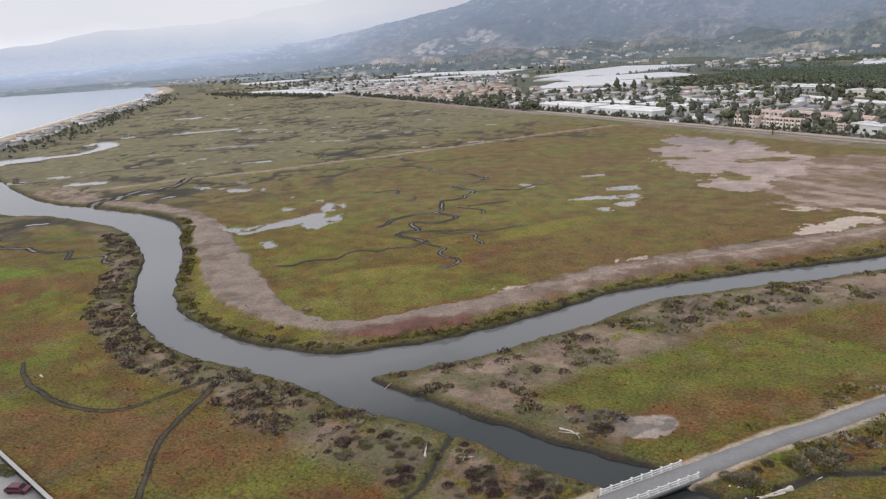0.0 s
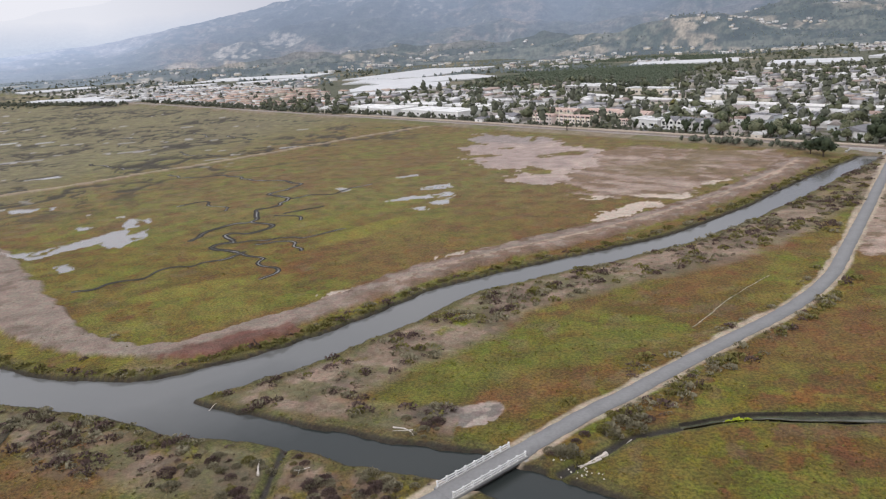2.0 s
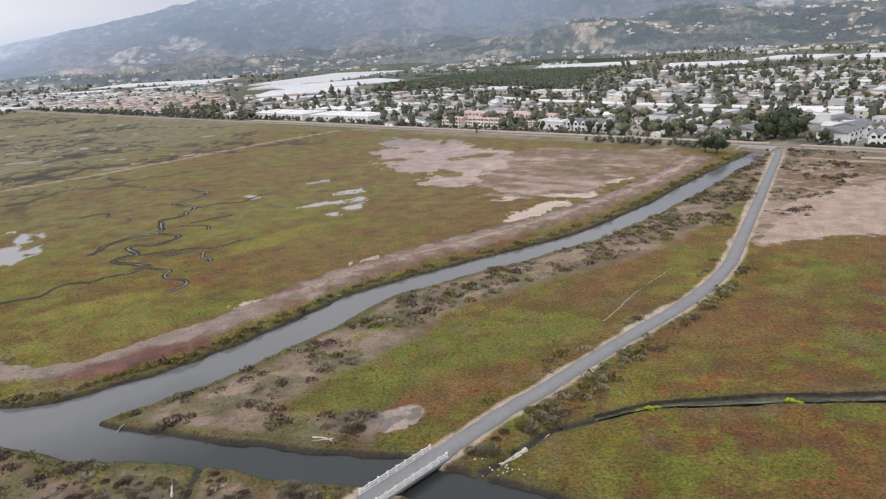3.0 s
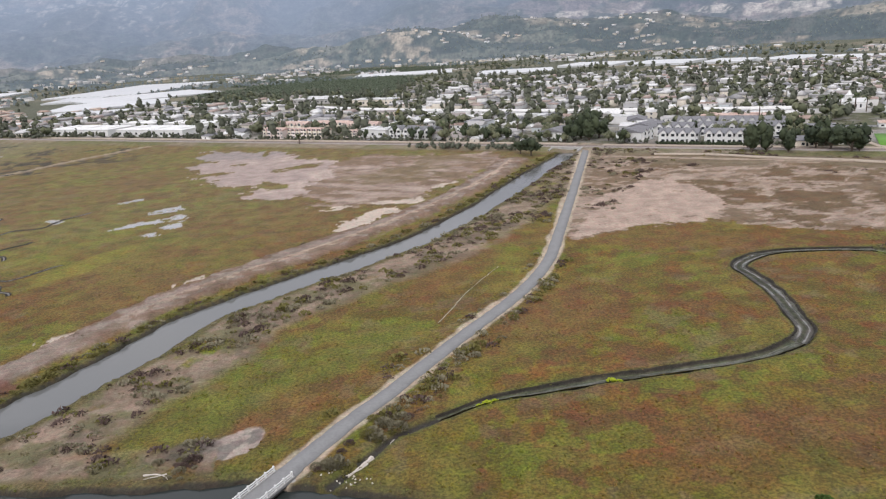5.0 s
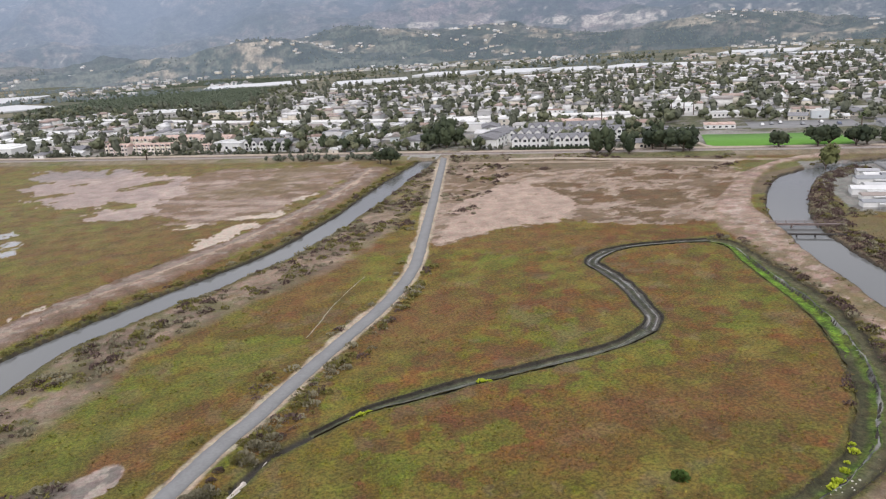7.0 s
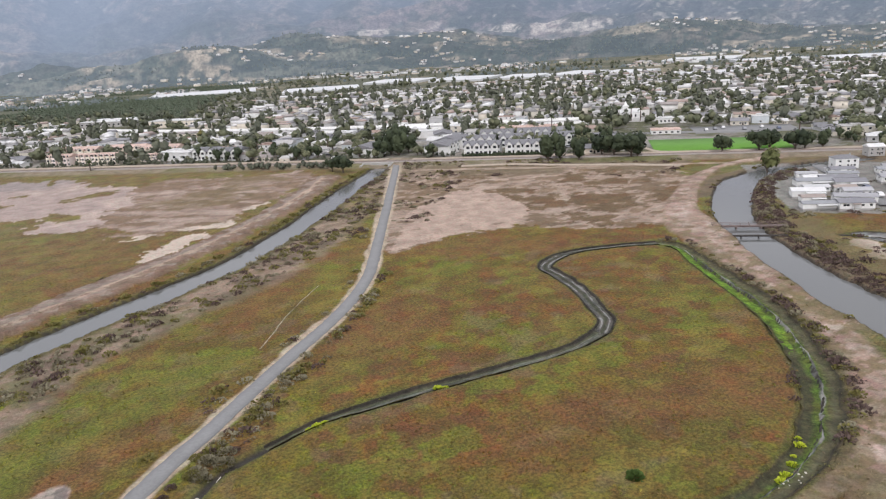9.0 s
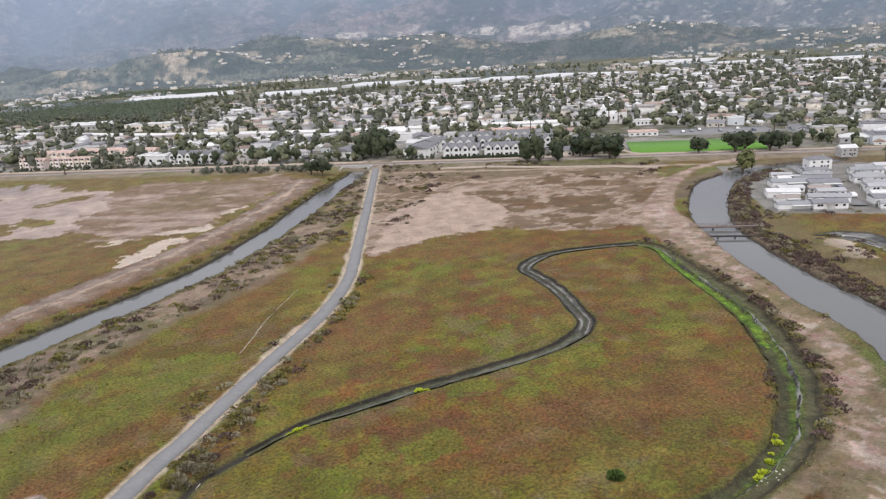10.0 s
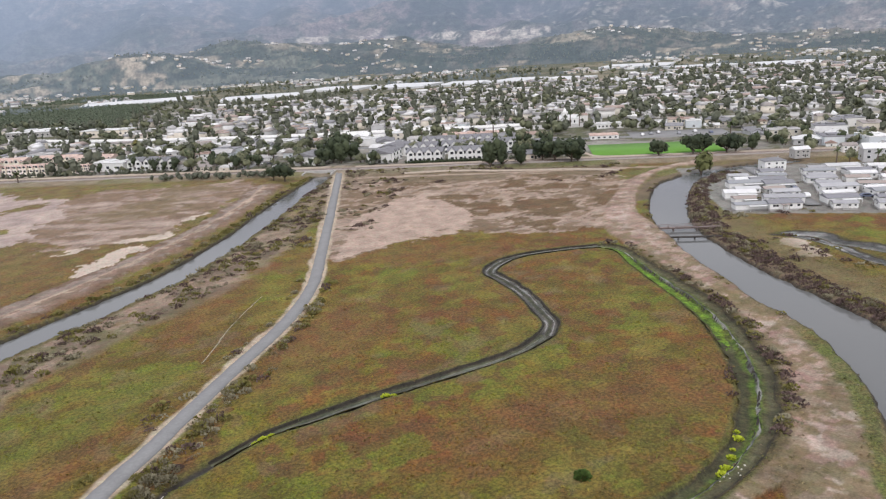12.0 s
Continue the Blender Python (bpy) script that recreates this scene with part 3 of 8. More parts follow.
def value_noise(x, y, seed):
    xi, yi = np.floor(x).astype(np.int64), np.floor(y).astype(np.int64)
    fx, fy = x - xi, y - yi
    fx, fy = fx * fx * (3 - 2 * fx), fy * fy * (3 - 2 * fy)

    def h(i, j):
        v = (i * 374761393 + j * 668265263 + seed * 974711) & 0x7FFFFFFF
        v = ((v ^ (v >> 13)) * 1274126177) & 0x7FFFFFFF
        return ((v ^ (v >> 16)) & 0xFFFF) / 65535.0

    return (h(xi, yi) * (1 - fx) + h(xi + 1, yi) * fx) * (1 - fy) + (h(xi, yi + 1) * (1 - fx) + h(xi + 1, yi + 1) * fx) * fy


def fbm(x, y, size, seed, octaves=4):
    total, amp, norm = 0.0, 1.0, 0.0
    for k in range(octaves):
        total = total + amp * value_noise(x / size * 2**k + 13.7 * k, y / size * 2**k - 7.1 * k, seed + k)
        norm, amp = norm + amp, amp * 0.55
    return total / norm


def step_up(v, lo, hi):
    t = np.clip((v - lo) / (hi - lo), 0, 1)
    return t * t * (3 - 2 * t)


def inside(x, y, polygon):
    hit = np.zeros(x.shape, bool)
    p = np.array(polygon, float)
    for (x0, y0), (x1, y1) in zip(p, np.roll(p, -1, 0)):
        hit ^= ((y0 > y) != (y1 > y)) & (x < (x1 - x0) * (y - y0) / (y1 - y0 + 1e-12) + x0)
    return hit


def ellipse(x, y, e, wobble):
    c, s = math.cos(radians(e[4])), math.sin(radians(e[4]))
    u, v = ((x - e[0]) * c + (y - e[1]) * s) / e[2], (-(x - e[0]) * s + (y - e[1]) * c) / e[3]
    return np.hypot(u, v) + wobble


def lay(base, colour, weight):
    return base + (np.array(colour) - base) * np.clip(weight, 0, 1)[:, None]


def land(x, y):
    """Height, tint and wetness of the ground at each place."""
    warp = (fbm(x, y, 9, 3, 3) - 0.5)
    big, mid, fine = fbm(x, y, 90, 11), fbm(x, y, 24, 23), fbm(x, y, 5, 31, 3)
    red, green = fbm(x, y, 45, 47), fbm(x, y, 38, 59)
    s, u = (x - RAIL_P[0]) * RAIL_D[0] + (y - RAIL_P[1]) * RAIL_D[1], (x - RAIL_P[0]) * RAIL_N[0] + (y - RAIL_P[1]) * RAIL_N[1]
    z = 0.25 * (mid - 0.5) + 0.3 * (fine - 0.5)
    wet = np.zeros(x.shape)
    # plants of the open marsh
    tiny, blot = fbm(x, y, 2.2, 37, 2), fbm(x * 0.8 + y * 0.5, y * 0.9 - x * 0.4, 7.5, 41, 3)
    tint = np.tile(np.array((0.132, 0.1, 0.032)), (len(x), 1))
    tint = lay(tint, (0.11, 0.104, 0.03), step_up(mid + 0.3 * big, 0.52, 0.85))
    tint = lay(tint, (0.155, 0.162, 0.026), step_up(0.55 * green + 0.5 * blot + 0.22 * tiny, 0.62, 0.78) * 0.9)
    tint = lay(tint, (0.15, 0.084, 0.034), step_up(0.55 * red + 0.5 * fine + 0.22 * tiny, 0.64, 0.82) * 0.92)
    tint = lay(tint, (0.125, 0.07, 0.05), step_up(0.35 * red + 0.75 * fbm(x, y, 6, 61, 2) + 0.15 * tiny, 0.8, 0.92) * 0.7)
    tint = lay(tint, (0.09, 0.078, 0.024), step_up(blot, 0.6, 0.74) * 0.5)
    tint = lay(tint, (0.15, 0.165, 0.026), step_up(fbm(x, y, 3.5, 73, 3) + 0.3 * (green - 0.5), 0.68, 0.74) * 0.5)
    tint = lay(tint, (0.15, 0.07, 0.04), step_up(fbm(x, y, 4.5, 79, 3) + 0.4 * (red - 0.5), 0.63, 0.69) * 0.48)
    tint = tint * np.array((1.06, 0.95, 0.66))
    stand_a, stand_b, stand_c = fbm(x, y, 13, 521, 5), fbm(x, y, 10, 523, 5), fbm(x, y, 6, 527, 4)
    tint = lay(tint, (0.13, 0.15, 0.02), step_up(stand_a + 0.35 * (green - 0.5), 0.59, 0.62) * 0.7)
    tint = lay(tint, (0.175, 0.15, 0.032), step_up(stand_b + 0.2 * (mid - 0.5), 0.59, 0.63) * 0.6)
    tint = lay(tint, (0.125, 0.062, 0.028), step_up(stand_c + 0.4 * (red - 0.5), 0.62, 0.66) * 0.65)
    tint = lay(tint, (0.16, 0.118, 0.07), step_up(fbm(x, y, 7, 529, 4) + 0.3 * (big - 0.5), 0.66, 0.7) * 0.45)
    far_marsh = step_up(-x + 0.3 * y, 260, 420) * (u < -15)
    tint = lay(lay(tint, (0.2, 0.185, 0.112), far_marsh * 0.85), (0.14, 0.12, 0.08), far_marsh * step_up(blot + 0.4 * (red - 0.5), 0.5, 0.58) * 0.6)
    # paler, greyer tint growing towards the far side
    tint = lay(tint, (0.175, 0.148, 0.078), 0.4 * step_up(y - 0.2 * x, 200, 300) * (1 - far_marsh))
    # bright meadow round the runs
    tint = lay(tint, (0.175, 0.168, 0.034), 0.85 * step_up(1.5 - ellipse(x, y, (-100, 190, 62, 30, 62), 1.2 * (mid - 0.5)), 0, 0.7) * step_up(green + 0.5 * fine, 0.5, 0.85))
    tint = lay(tint, (0.16, 0.098, 0.045), 0.45 * step_up(1.3 - ellipse(x, y, (-30, 240, 75, 26, 60), 1.4 * (mid - 0.5)), 0, 0.6))
    tint = lay(tint, (0.13, 0.2, 0.02), 0.9 * step_up(1.2 - ellipse(x, y, (-222, 128, 22, 8, 30), 1.2 * (mid - 0.5)), 0, 0.6))
    for e in ((-22, 118, 22, 7, 45), (4, 136, 20, 6, 42), (-62, 78, 12, 6, 20), (-16, 98, 7, 3, 40)):
        tint = lay(tint, (0.125, 0.14, 0.024), 0.55 * step_up(1.25 - ellipse(x, y, e, 1.3 * (mid - 0.5)), 0, 0.5))
    for e in ((52, 140, 26, 12, 40), (90, 80, 40, 9, -10), (30, 175, 26, 7, 52), (85, 190, 40, 10, -25), (-118, 68, 26, 10, 10), (-80, 74, 16, 9, 60), (-205, 120, 34, 9, 30), (-160, 100, 20, 6, 40), (-12, 112, 16, 5, 45), (-66, 150, 40, 5, 52), (20, 215, 40, 6, 45)):
        tint = lay(tint, (0.16, 0.082, 0.034), 0.62 * step_up(1.25 - ellipse(x, y, e, 1.5 * (mid - 0.5)), 0, 0.6))
    for e in ((-70, 226, 20, 5, 58), (-106, 162, 16, 4.5, 35)):
        tint = lay(tint, (0.2, 0.19, 0.036), 0.7 * step_up(1.25 - ellipse(x, y, e, 1.5 * (mid - 0.5) + 0.5 * (fine - 0.5)), 0, 0.5))
    # thin ridged runs of the far marsh
    for size, seed, width in ((70, 71, 0.03), (38, 83, 0.024), (110, 89, 0.02)):
        n1 = fbm(x + 12 * warp, y + 12 * warp, size, seed, 3)
        run = (1 - step_up(np.abs(n1 - 0.5), width * 0.5, width)) * step_up(-x + 0.5 * y, 300, 380) * (u < -25) * step_up(big, 0.34, 0.46)
        tint, z = lay(tint, (0.045, 0.04, 0.032), run * 0.9), z - 0.3 * run
    far_wet = step_up(fbm(0.7 * x, y, 9, 91, 2) + 0.1 * (big - 0.5), 0.83, 0.85) * step_up(-x + 0.5 * y, 330, 420) * (u < -30)
    tint, wet = lay(tint, (0.27, 0.255, 0.245), far_wet * 0.8), np.maximum(wet, 0.5 * far_wet)
    # dried pans and dry land with ragged edges
    pan_a, pan_b = fbm(x, y, 32, 67, 4), fbm(0.8 * x - 0.6 * y, 2.2 * (0.6 * x + 0.8 * y), 14, 69, 3)
    rag_x, rag_y = fbm(x, y, 16, 501, 5) + 0.4 * fbm(x, y, 3.2, 507, 3) - 0.7, fbm(x, y, 16, 503, 5) + 0.4 * fbm(x, y, 3.2, 509, 3) - 0.7

    def patch(outline, rough):
        return inside(x + rough * rag_x, y + rough * rag_y, outline).astype(float)

    brushy = step_up(pan_b + 0.5 * (fine - 0.5) + 0.3 * (blot - 0.5), 0.48, 0.54)
    dry_land = patch(DRY_LAND, 30)
    tint = lay(tint, (0.285, 0.212, 0.178), dry_land * 0.95)
    tint = lay(tint, (0.165, 0.108, 0.062), dry_land * brushy * 0.7)
    tint = lay(tint, (0.14, 0.115, 0.042), dry_land * step_up(pan_a + 0.5 * (blot - 0.5), 0.54, 0.6) * 0.35)
    tint = lay(tint, (0.38, 0.3, 0.26), dry_land * step_up(pan_b + 0.4 * (pan_a - 0.5), 0.34, 0.28) * 0.8)
    spit = patch([(-345, 224), (-312, 217), (-286, 217), (-296, 236), (-322, 243), (-352, 250)], 14)
    tint = lay(lay(tint, (0.28, 0.215, 0.17), spit * 0.9), (0.14, 0.1, 0.06), spit * brushy * 0.7)
    pan = patch(PAN_MAIN, 26)
    for e in ((-9, 370, 9, 5, 20), (-51, 370, 7, 4, 20), (-23, 327, 5, 9, 30), (-40, 395, 4, 3, 0)):
        pan = pan * (1 - step_up(1.1 - ellipse(x, y, e, 2.0 * rag_x + 2.0 * rag_y), 0, 0.15))
    tint = lay(tint, (0.35, 0.278, 0.26), pan)
    tint = lay(tint, (0.43, 0.345, 0.31), pan * step_up(pan_a + 0.3 * (pan_b - 0.5) + 0.004 * x, 0.44, 0.56) * 0.8)
    tint, wet = lay(tint, (0.24, 0.215, 0.215), pan * step_up(y + 40 * rag_x, 400, 425) * 0.7), np.maximum(wet, 0.12 * pan)
    z = z * (1 - pan) - 0.12 * pan
    for outline in PALE_PANS:
        w = patch(outline, 16)
        tint, z, wet = lay(tint, (0.5, 0.42, 0.365), w), z * (1 - w) - 0.1 * w, np.maximum(wet, 0.15 * w)
    w = step_up(1.02 - ellipse(x, y, MUD_PAN, 1.6 * rag_x + 1.4 * rag_y), 0, 0.16)
    tint, z, wet = lay(lay(tint, (0.36, 0.3, 0.27), w), (0.17, 0.145, 0.135), w * step_up(fbm(x + y, 2.5 * (y - x), 9, 531, 3) + 0.5 * (fine - 0.5) - 0.012 * (x + 18), 0.5, 0.55) * 0.9), z * (1 - w) - 0.12 * w, np.maximum(wet, 0.15 * w)
    mud = step_up(1.1 - ellipse(x, y, (-24, 104.5, 6.5, 3.4, 15), 1.6 * (pan_b - 0.5)), 0, 0.4)
    tint = lay(tint, (0.1, 0.085, 0.08), mud * 0.8 * step_up(x + 2 * (fine - 0.5), -30, -28) * (1 - step_up(x + 6 * (fine - 0.5), -21, -18)))
    for e in POOLS + POOLS_B:
        w = step_up(1.15 - ellipse(x, y, e, 2.0 * warp + 3.0 * rag_x), 0, 0.12)
        # the wettest pools get a pale tint that imitates mirrored sky
        shade = (0.34, 0.335, 0.34) if e[5] > 0.95 else (0.25, 0.235, 0.235)
        tint, z, wet = lay(tint, shade, w), z * (1 - w) - 0.18 * w, np.maximum(wet, e[5] * w)
    # dry scrub and dirt between the road, the railway and the far creek
    d_road, _, road_side = off_line(x, y, ROAD)
    # outlined pools: the paler tone likewise paints in reflected sky
    for shapes, tone in ((POOL_SHAPES, (0.34, 0.335, 0.34)), (POOL_SHAPES_B, (0.2, 0.192, 0.195))):
        for outline in shapes:
            w = patch(outline, 7) * step_up(np.abs(fbm(x, y, 11, 571, 3) - 0.5) + 0.1 * (fine - 0.5), 0.012, 0.03)
            tint, z, wet = lay(tint, tone, w), z * (1 - w) - 0.15 * w, np.maximum(wet, 0.9 * w)
    scrub = patch(SCRUB, 16)
    tint = lay(tint, (0.32, 0.242, 0.2), scrub * 0.95)
    tint = lay(tint, (0.145, 0.1, 0.058), scrub * step_up(pan_b + 0.5 * (pan_a - 0.5) + 0.4 * (fine - 0.5), 0.52, 0.57) * 0.8)
    tint = lay(tint, (0.17, 0.115, 0.068), scrub * step_up(fbm(0.7 * x + 0.5 * y, 1.4 * (y - 0.3 * x), 6, 561, 4), 0.54, 0.58) * 0.7)
    tint = lay(tint, (0.41, 0.325, 0.275), scrub * step_up(fbm(0.7 * x + 0.5 * y, 1.4 * (y - 0.3 * x), 5, 563, 4), 0.6, 0.64) * 0.7)
    for outline in BROWN:
        w = patch(outline, 16) * step_up(fine + 0.5 * (pan_b - 0.5), 0.36, 0.44)
        tint = lay(tint, (0.13, 0.087, 0.046), w * 0.95)
        tint = lay(tint, (0.15, 0.085, 0.045), w * step_up(blot, 0.52, 0.6) * 0.7)
    sand = patch(SAND_PAN, 14) * (1 - 0.7 * step_up(fine + 0.4 * (pan_b - 0.5), 0.74, 0.78))
    tint = lay(tint, (0.4, 0.305, 0.258), sand)
    near_rail = scrub * step_up(u + 16 * rag_x, -48, -36)
    tint = lay(tint, (0.16, 0.125, 0.08), near_rail * step_up(pan_a + 0.4 * (fine - 0.5), 0.4, 0.5) * 0.8)
    tint = lay(tint, (0.38, 0.3, 0.25), (1 - step_up(np.abs(u + 24 + 5 * rag_x), 1.2, 2.2)) * (s > 12) * (s < 165) * 0.9)
    # banks: litter, shrubs, levees
    d_main, w_main, side_main = off_line(x, y, MAIN)
    d_side, w_side, side_side = off_line(x, y, SIDE)
    d_frank, w_frank, side_frank = off_line(x, y, FRANK)
    litter = (0.275, 0.208, 0.165)
    south = (side_main < 0) * (1 - step_up(d_main - w_main + 8 * (mid - 0.5), 15, 22)) * step_up(x, -75, -60)
    tint = lay(tint, litter, south * step_up(fine + mid, 0.7, 0.95) * 0.95)
    west = (side_main < 0) * (1 - step_up(d_main - w_main + 8 * (mid - 0.5), 7, 12)) * (1 - step_up(x, -90, -70)) * step_up(x, -260, -205)
    lower = (side_side < 0) * (1 - step_up(d_side - w_side + 10 * (mid - 0.5), 10, 18)) * (x < -26)
    upper = (side_side > 0) * (1 - step_up(d_side - w_side + 6 * (mid - 0.5), 6, 12)) * (x < -20)
    for w in (west, lower, upper):
        tint = lay(tint, litter, w * step_up(fine + mid, 0.8, 1.1) * 0.9)
    bank_all = np.maximum(np.maximum(south, west), np.maximum(lower, upper))
    mats = fbm(x, y, 7, 411, 3) + 0.35 * (tiny - 0.5)
    tint = lay(tint, (0.2, 0.148, 0.108), bank_all * step_up(fbm(x, y, 3, 415, 3), 0.48, 0.56) * 0.75)
    tint = lay(tint, (0.135, 0.13, 0.062), bank_all * step_up(fbm(x, y, 8, 413, 3) + 0.3 * (tiny - 0.5), 0.5, 0.56) * (0.75 - 0.5 * step_up(y, 190, 240)))
    tint = lay(tint, (0.125, 0.092, 0.075), bank_all * step_up(mats, 0.56, 0.62) * 0.5)
    d_lev, w_lev, side_lev = off_line(x, y, LEVEE)
    lev = 1 - step_up(d_lev + 4.5 * (mid - 0.5) + 3.5 * (fine - 0.5) + 1.5 * (tiny - 0.5), w_lev - 0.6, w_lev + 0.6)
    tint = lay(lay(tint, (0.275, 0.22, 0.192), lev * 0.95), (0.11, 0.075, 0.055), lev * step_up(blot + 0.3 * tiny, 0.66, 0.85) * 0.5)
    tint = lay(tint, (0.16, 0.095, 0.06), lev * step_up(x, -75, -50) * step_up(fine + 0.5 * (tiny - 0.5) + 0.12 * (np.abs(d_lev) - 3.5), 0.55, 0.64) * 0.75)
    tint = lay(tint, (0.42, 0.325, 0.26), lev * step_up(x, -60, -20) * (1 - step_up(np.abs(side_lev * d_lev + 0.5) + 2 * (fine - 0.5), 0.8, 1.6)) * 0.85)
    tint = lay(tint, (0.15, 0.06, 0.045), step_up(1.1 - ellipse(x, y, (-73, 131, 15, 3.4, 40), 1.6 * (fine - 0.5) + 0.8 * (tiny - 0.5)), 0, 0.3) * 0.8)
    north = (side_main > 0) * step_up(x, -70, -45) * step_up(d_main - w_main + 2 * (fine - 0.5), 1.6, 2.4) * (1 - step_up(d_lev + 2 * (fine - 0.5), w_lev + 0.5, w_lev + 2)) * (side_lev < 0)
    tint = lay(tint, (0.2, 0.135, 0.1), north * step_up(fbm(x, y, 3, 577, 3) + 0.3 * (tiny - 0.5), 0.38, 0.48) * 0.8)
    z = z + 0.7 * lev
    d_dyke, w_dyke, _ = off_line(x, y, DYKE)
    dyke = 1 - step_up(d_dyke + 1.4 * (fine - 0.5), w_dyke + 0.4, w_dyke + 1.2)
    tint, z = lay(tint, (0.31, 0.25, 0.19), dyke * 0.9), z + 0.6 * dyke
    d_r, w_r, _ = off_line(x, y, PATH_R)
    d_arm, w_arm, side_arm = off_line(x, y, ARM)
    pr = 1 - step_up(d_r + 3 * (mid - 0.5) + 2 * (fine - 0.5), w_r - 0.8, w_r + 0.8)
    pr = np.maximum(pr, (side_arm > 0) * (d_arm < 14) * (y > 52) * (y < 140))
    tint = lay(lay(tint, (0.36, 0.265, 0.225), pr * 0.95), (0.29, 0.2, 0.16), pr * step_up(fine + 0.4 * (mid - 0.5), 0.5, 0.6) * 0.6)
    tint = lay(tint, (0.17, 0.14, 0.07), pr * step_up(red + 0.5 * fine, 0.72, 0.95) * 0.8 * (y < 160))
    tint = lay(tint, (0.45, 0.36, 0.325), pr * step_up(fbm(x, y, 3.4, 551, 3), 0.56, 0.62) * 0.7)
    tint = lay(tint, (0.2, 0.155, 0.1), pr * step_up(fbm(x, y, 4.5, 553, 4) + 0.1 * (d_r / w_r - 0.5), 0.56, 0.61) * 0.7)
    tint = lay(tint, (0.27, 0.17, 0.15), pr * step_up(fbm(x, y, 6, 557, 3), 0.62, 0.66) * 0.6)
    tint = lay(tint, (0.155, 0.125, 0.062), pr * step_up(0.3 * fbm(x, y, 14, 573, 3) + 0.7 * fbm(x, y, 2.2, 575, 4) + 0.05 * (d_r / w_r), 0.53, 0.58) * (1 - 0.75 * step_up(y, 120, 175)) * 0.75)
    tint = lay(tint, (0.11, 0.125, 0.035), pr * (1 - step_up(d_frank - w_frank + 3 * (fine - 0.5), 3.2, 5.0)) * (1 - step_up(y + 8 * rag_x, 78, 90)) * 0.9)
    z = z + 0.6 * pr
    east = step_up(s, 134, 150) * (1 - pr) * (u < -5)
    tint = lay(tint, (0.15, 0.12, 0.06), east * (1 - step_up(d_frank - w_frank, 14, 26)) * 0.9)
    tint = lay(tint, (0.13, 0.135, 0.045), (1 - pr) * (s > 136) * (s < 172) * step_up(u, -125, -112) * (u < -25) * step_up(fine + 0.5 * (mid - 0.5), 0.42, 0.52) * 0.85)
    bank_r = 1 - step_up(d_frank - w_frank + 3 * (mid - 0.5) + 2 * (fine - 0.5), 4.5, 6)
    tint = lay(tint, (0.15, 0.112, 0.078), bank_r * 0.9 * ((side_frank > 0) | (y > 192)))
    # water courses
    for d, w in ((d_main, w_main), (d_side, w_side), (d_frank, w_frank)):
        edge = d - w + 1.6 * (mid - 0.5) + 1.3 * (fine - 0.5) + 0.7 * (tiny - 0.5)
        verge = (1 - step_up(edge, 1.8, 4.0)) * (0.15 if d is d_frank else 1.0)
        tint = lay(tint, (0.096, 0.088, 0.03), verge * 0.85)
        tint = lay(tint, (0.042, 0.036, 0.03), (1 - step_up(edge, 0.3, 0.9)) * 0.95)
        z = np.minimum(z, -2.2 + (2.2 + z) * step_up(edge, -1.2, 0.6))
    d_creek, w_creek, _ = off_line(x, y, CREEK)
    for d, w, deep, bank_w in ((d_creek, w_creek, 0.6, 0.2), (d_arm, w_arm, 0.6, -0.2), *((*off_line(x, y, r)[:2], 0.4, b) for r, b in ((INLET, 0.15), (BRANCH, 0.5), (BRANCH_B, 0.5)))):
        w = 0.5 * w if bank_w == 0.15 else w
        edge = d - w + 0.7 * (fine - 0.5)
        tint = lay(tint, (0.1, 0.1, 0.03), (1 - step_up(edge, 0.7, 1.6)) * 0.8)
        tint = lay(tint, (0.045, 0.04, 0.034), 1 - step_up(edge, bank_w - 0.35, bank_w + 0.15))
        z = np.where(edge < 0.9, np.maximum(z - deep * (1 - step_up(edge, -0.5, 0.9)), np.minimum(z, -0.64)), z)
    fringe = (side_arm > 0) * step_up(d_arm - w_arm, 0.1, 0.5) * (1 - step_up(d_arm - w_arm + 2.5 * (fine - 0.5), 1.6, 2.8)) * (y > 56) * (y < 150)
    tint = lay(tint, (0.11, 0.09, 0.045), fringe * 0.85)
    for r, wide in ((SLOUGH, 1.0), (SLOUGH_B, 1.0)):
        d, w, _ = off_line(x, y, r, 40, 4)
        flow = 1 - step_up(d - w + 2 * (fine - 0.5), -0.5, 0.8)
        tint, wet = lay(tint, (0.3, 0.3, 0.3), flow), np.maximum(wet, flow)
        z = z * (1 - flow) - 0.3 * flow
        tint = lay(tint, (0.07, 0.06, 0.045), (1 - flow) * (1 - step_up(d - w, 1, 2.5)) * 0.7)
    # sandy shoulders of the road
    edge = d_road + 1.3 * (fine - 0.5) + 0.8 * (mid - 0.5) - np.where(road_side > 0, 1.0 * step_up(mid, 0.45, 0.6), 0)
    tint = lay(tint, (0.43, 0.36, 0.285), (1 - step_up(edge, 2.1, 2.9)) * 0.95)
    bank = (1 - step_up(d_road, 3.5, 7)) * (d_side > w_side + 4)
    z = np.where(d_side > w_side + 4, z * (1 - bank) + 0.15 * bank, z)
    # the railway strip and the town's floor
    strip = step_up(u, -16, -11) * (1 - step_up(u, 9, 14))
    tint = lay(tint, (0.24, 0.2, 0.155), strip * 0.8)
    tint = lay(tint, (0.11, 0.12, 0.04), strip * step_up(green + 0.3 * fine, 0.6, 0.8) * 0.8)
    near_water = (d_main < w_main + 6) | (d_frank < w_frank + 6)
    z = np.where(near_water, z, z + 0.7 * step_up(u, -14, -6))
    park = (s > 163) * (s < 320) * (u > -119 - 0.12 * (s - 165)) * (u < -30)
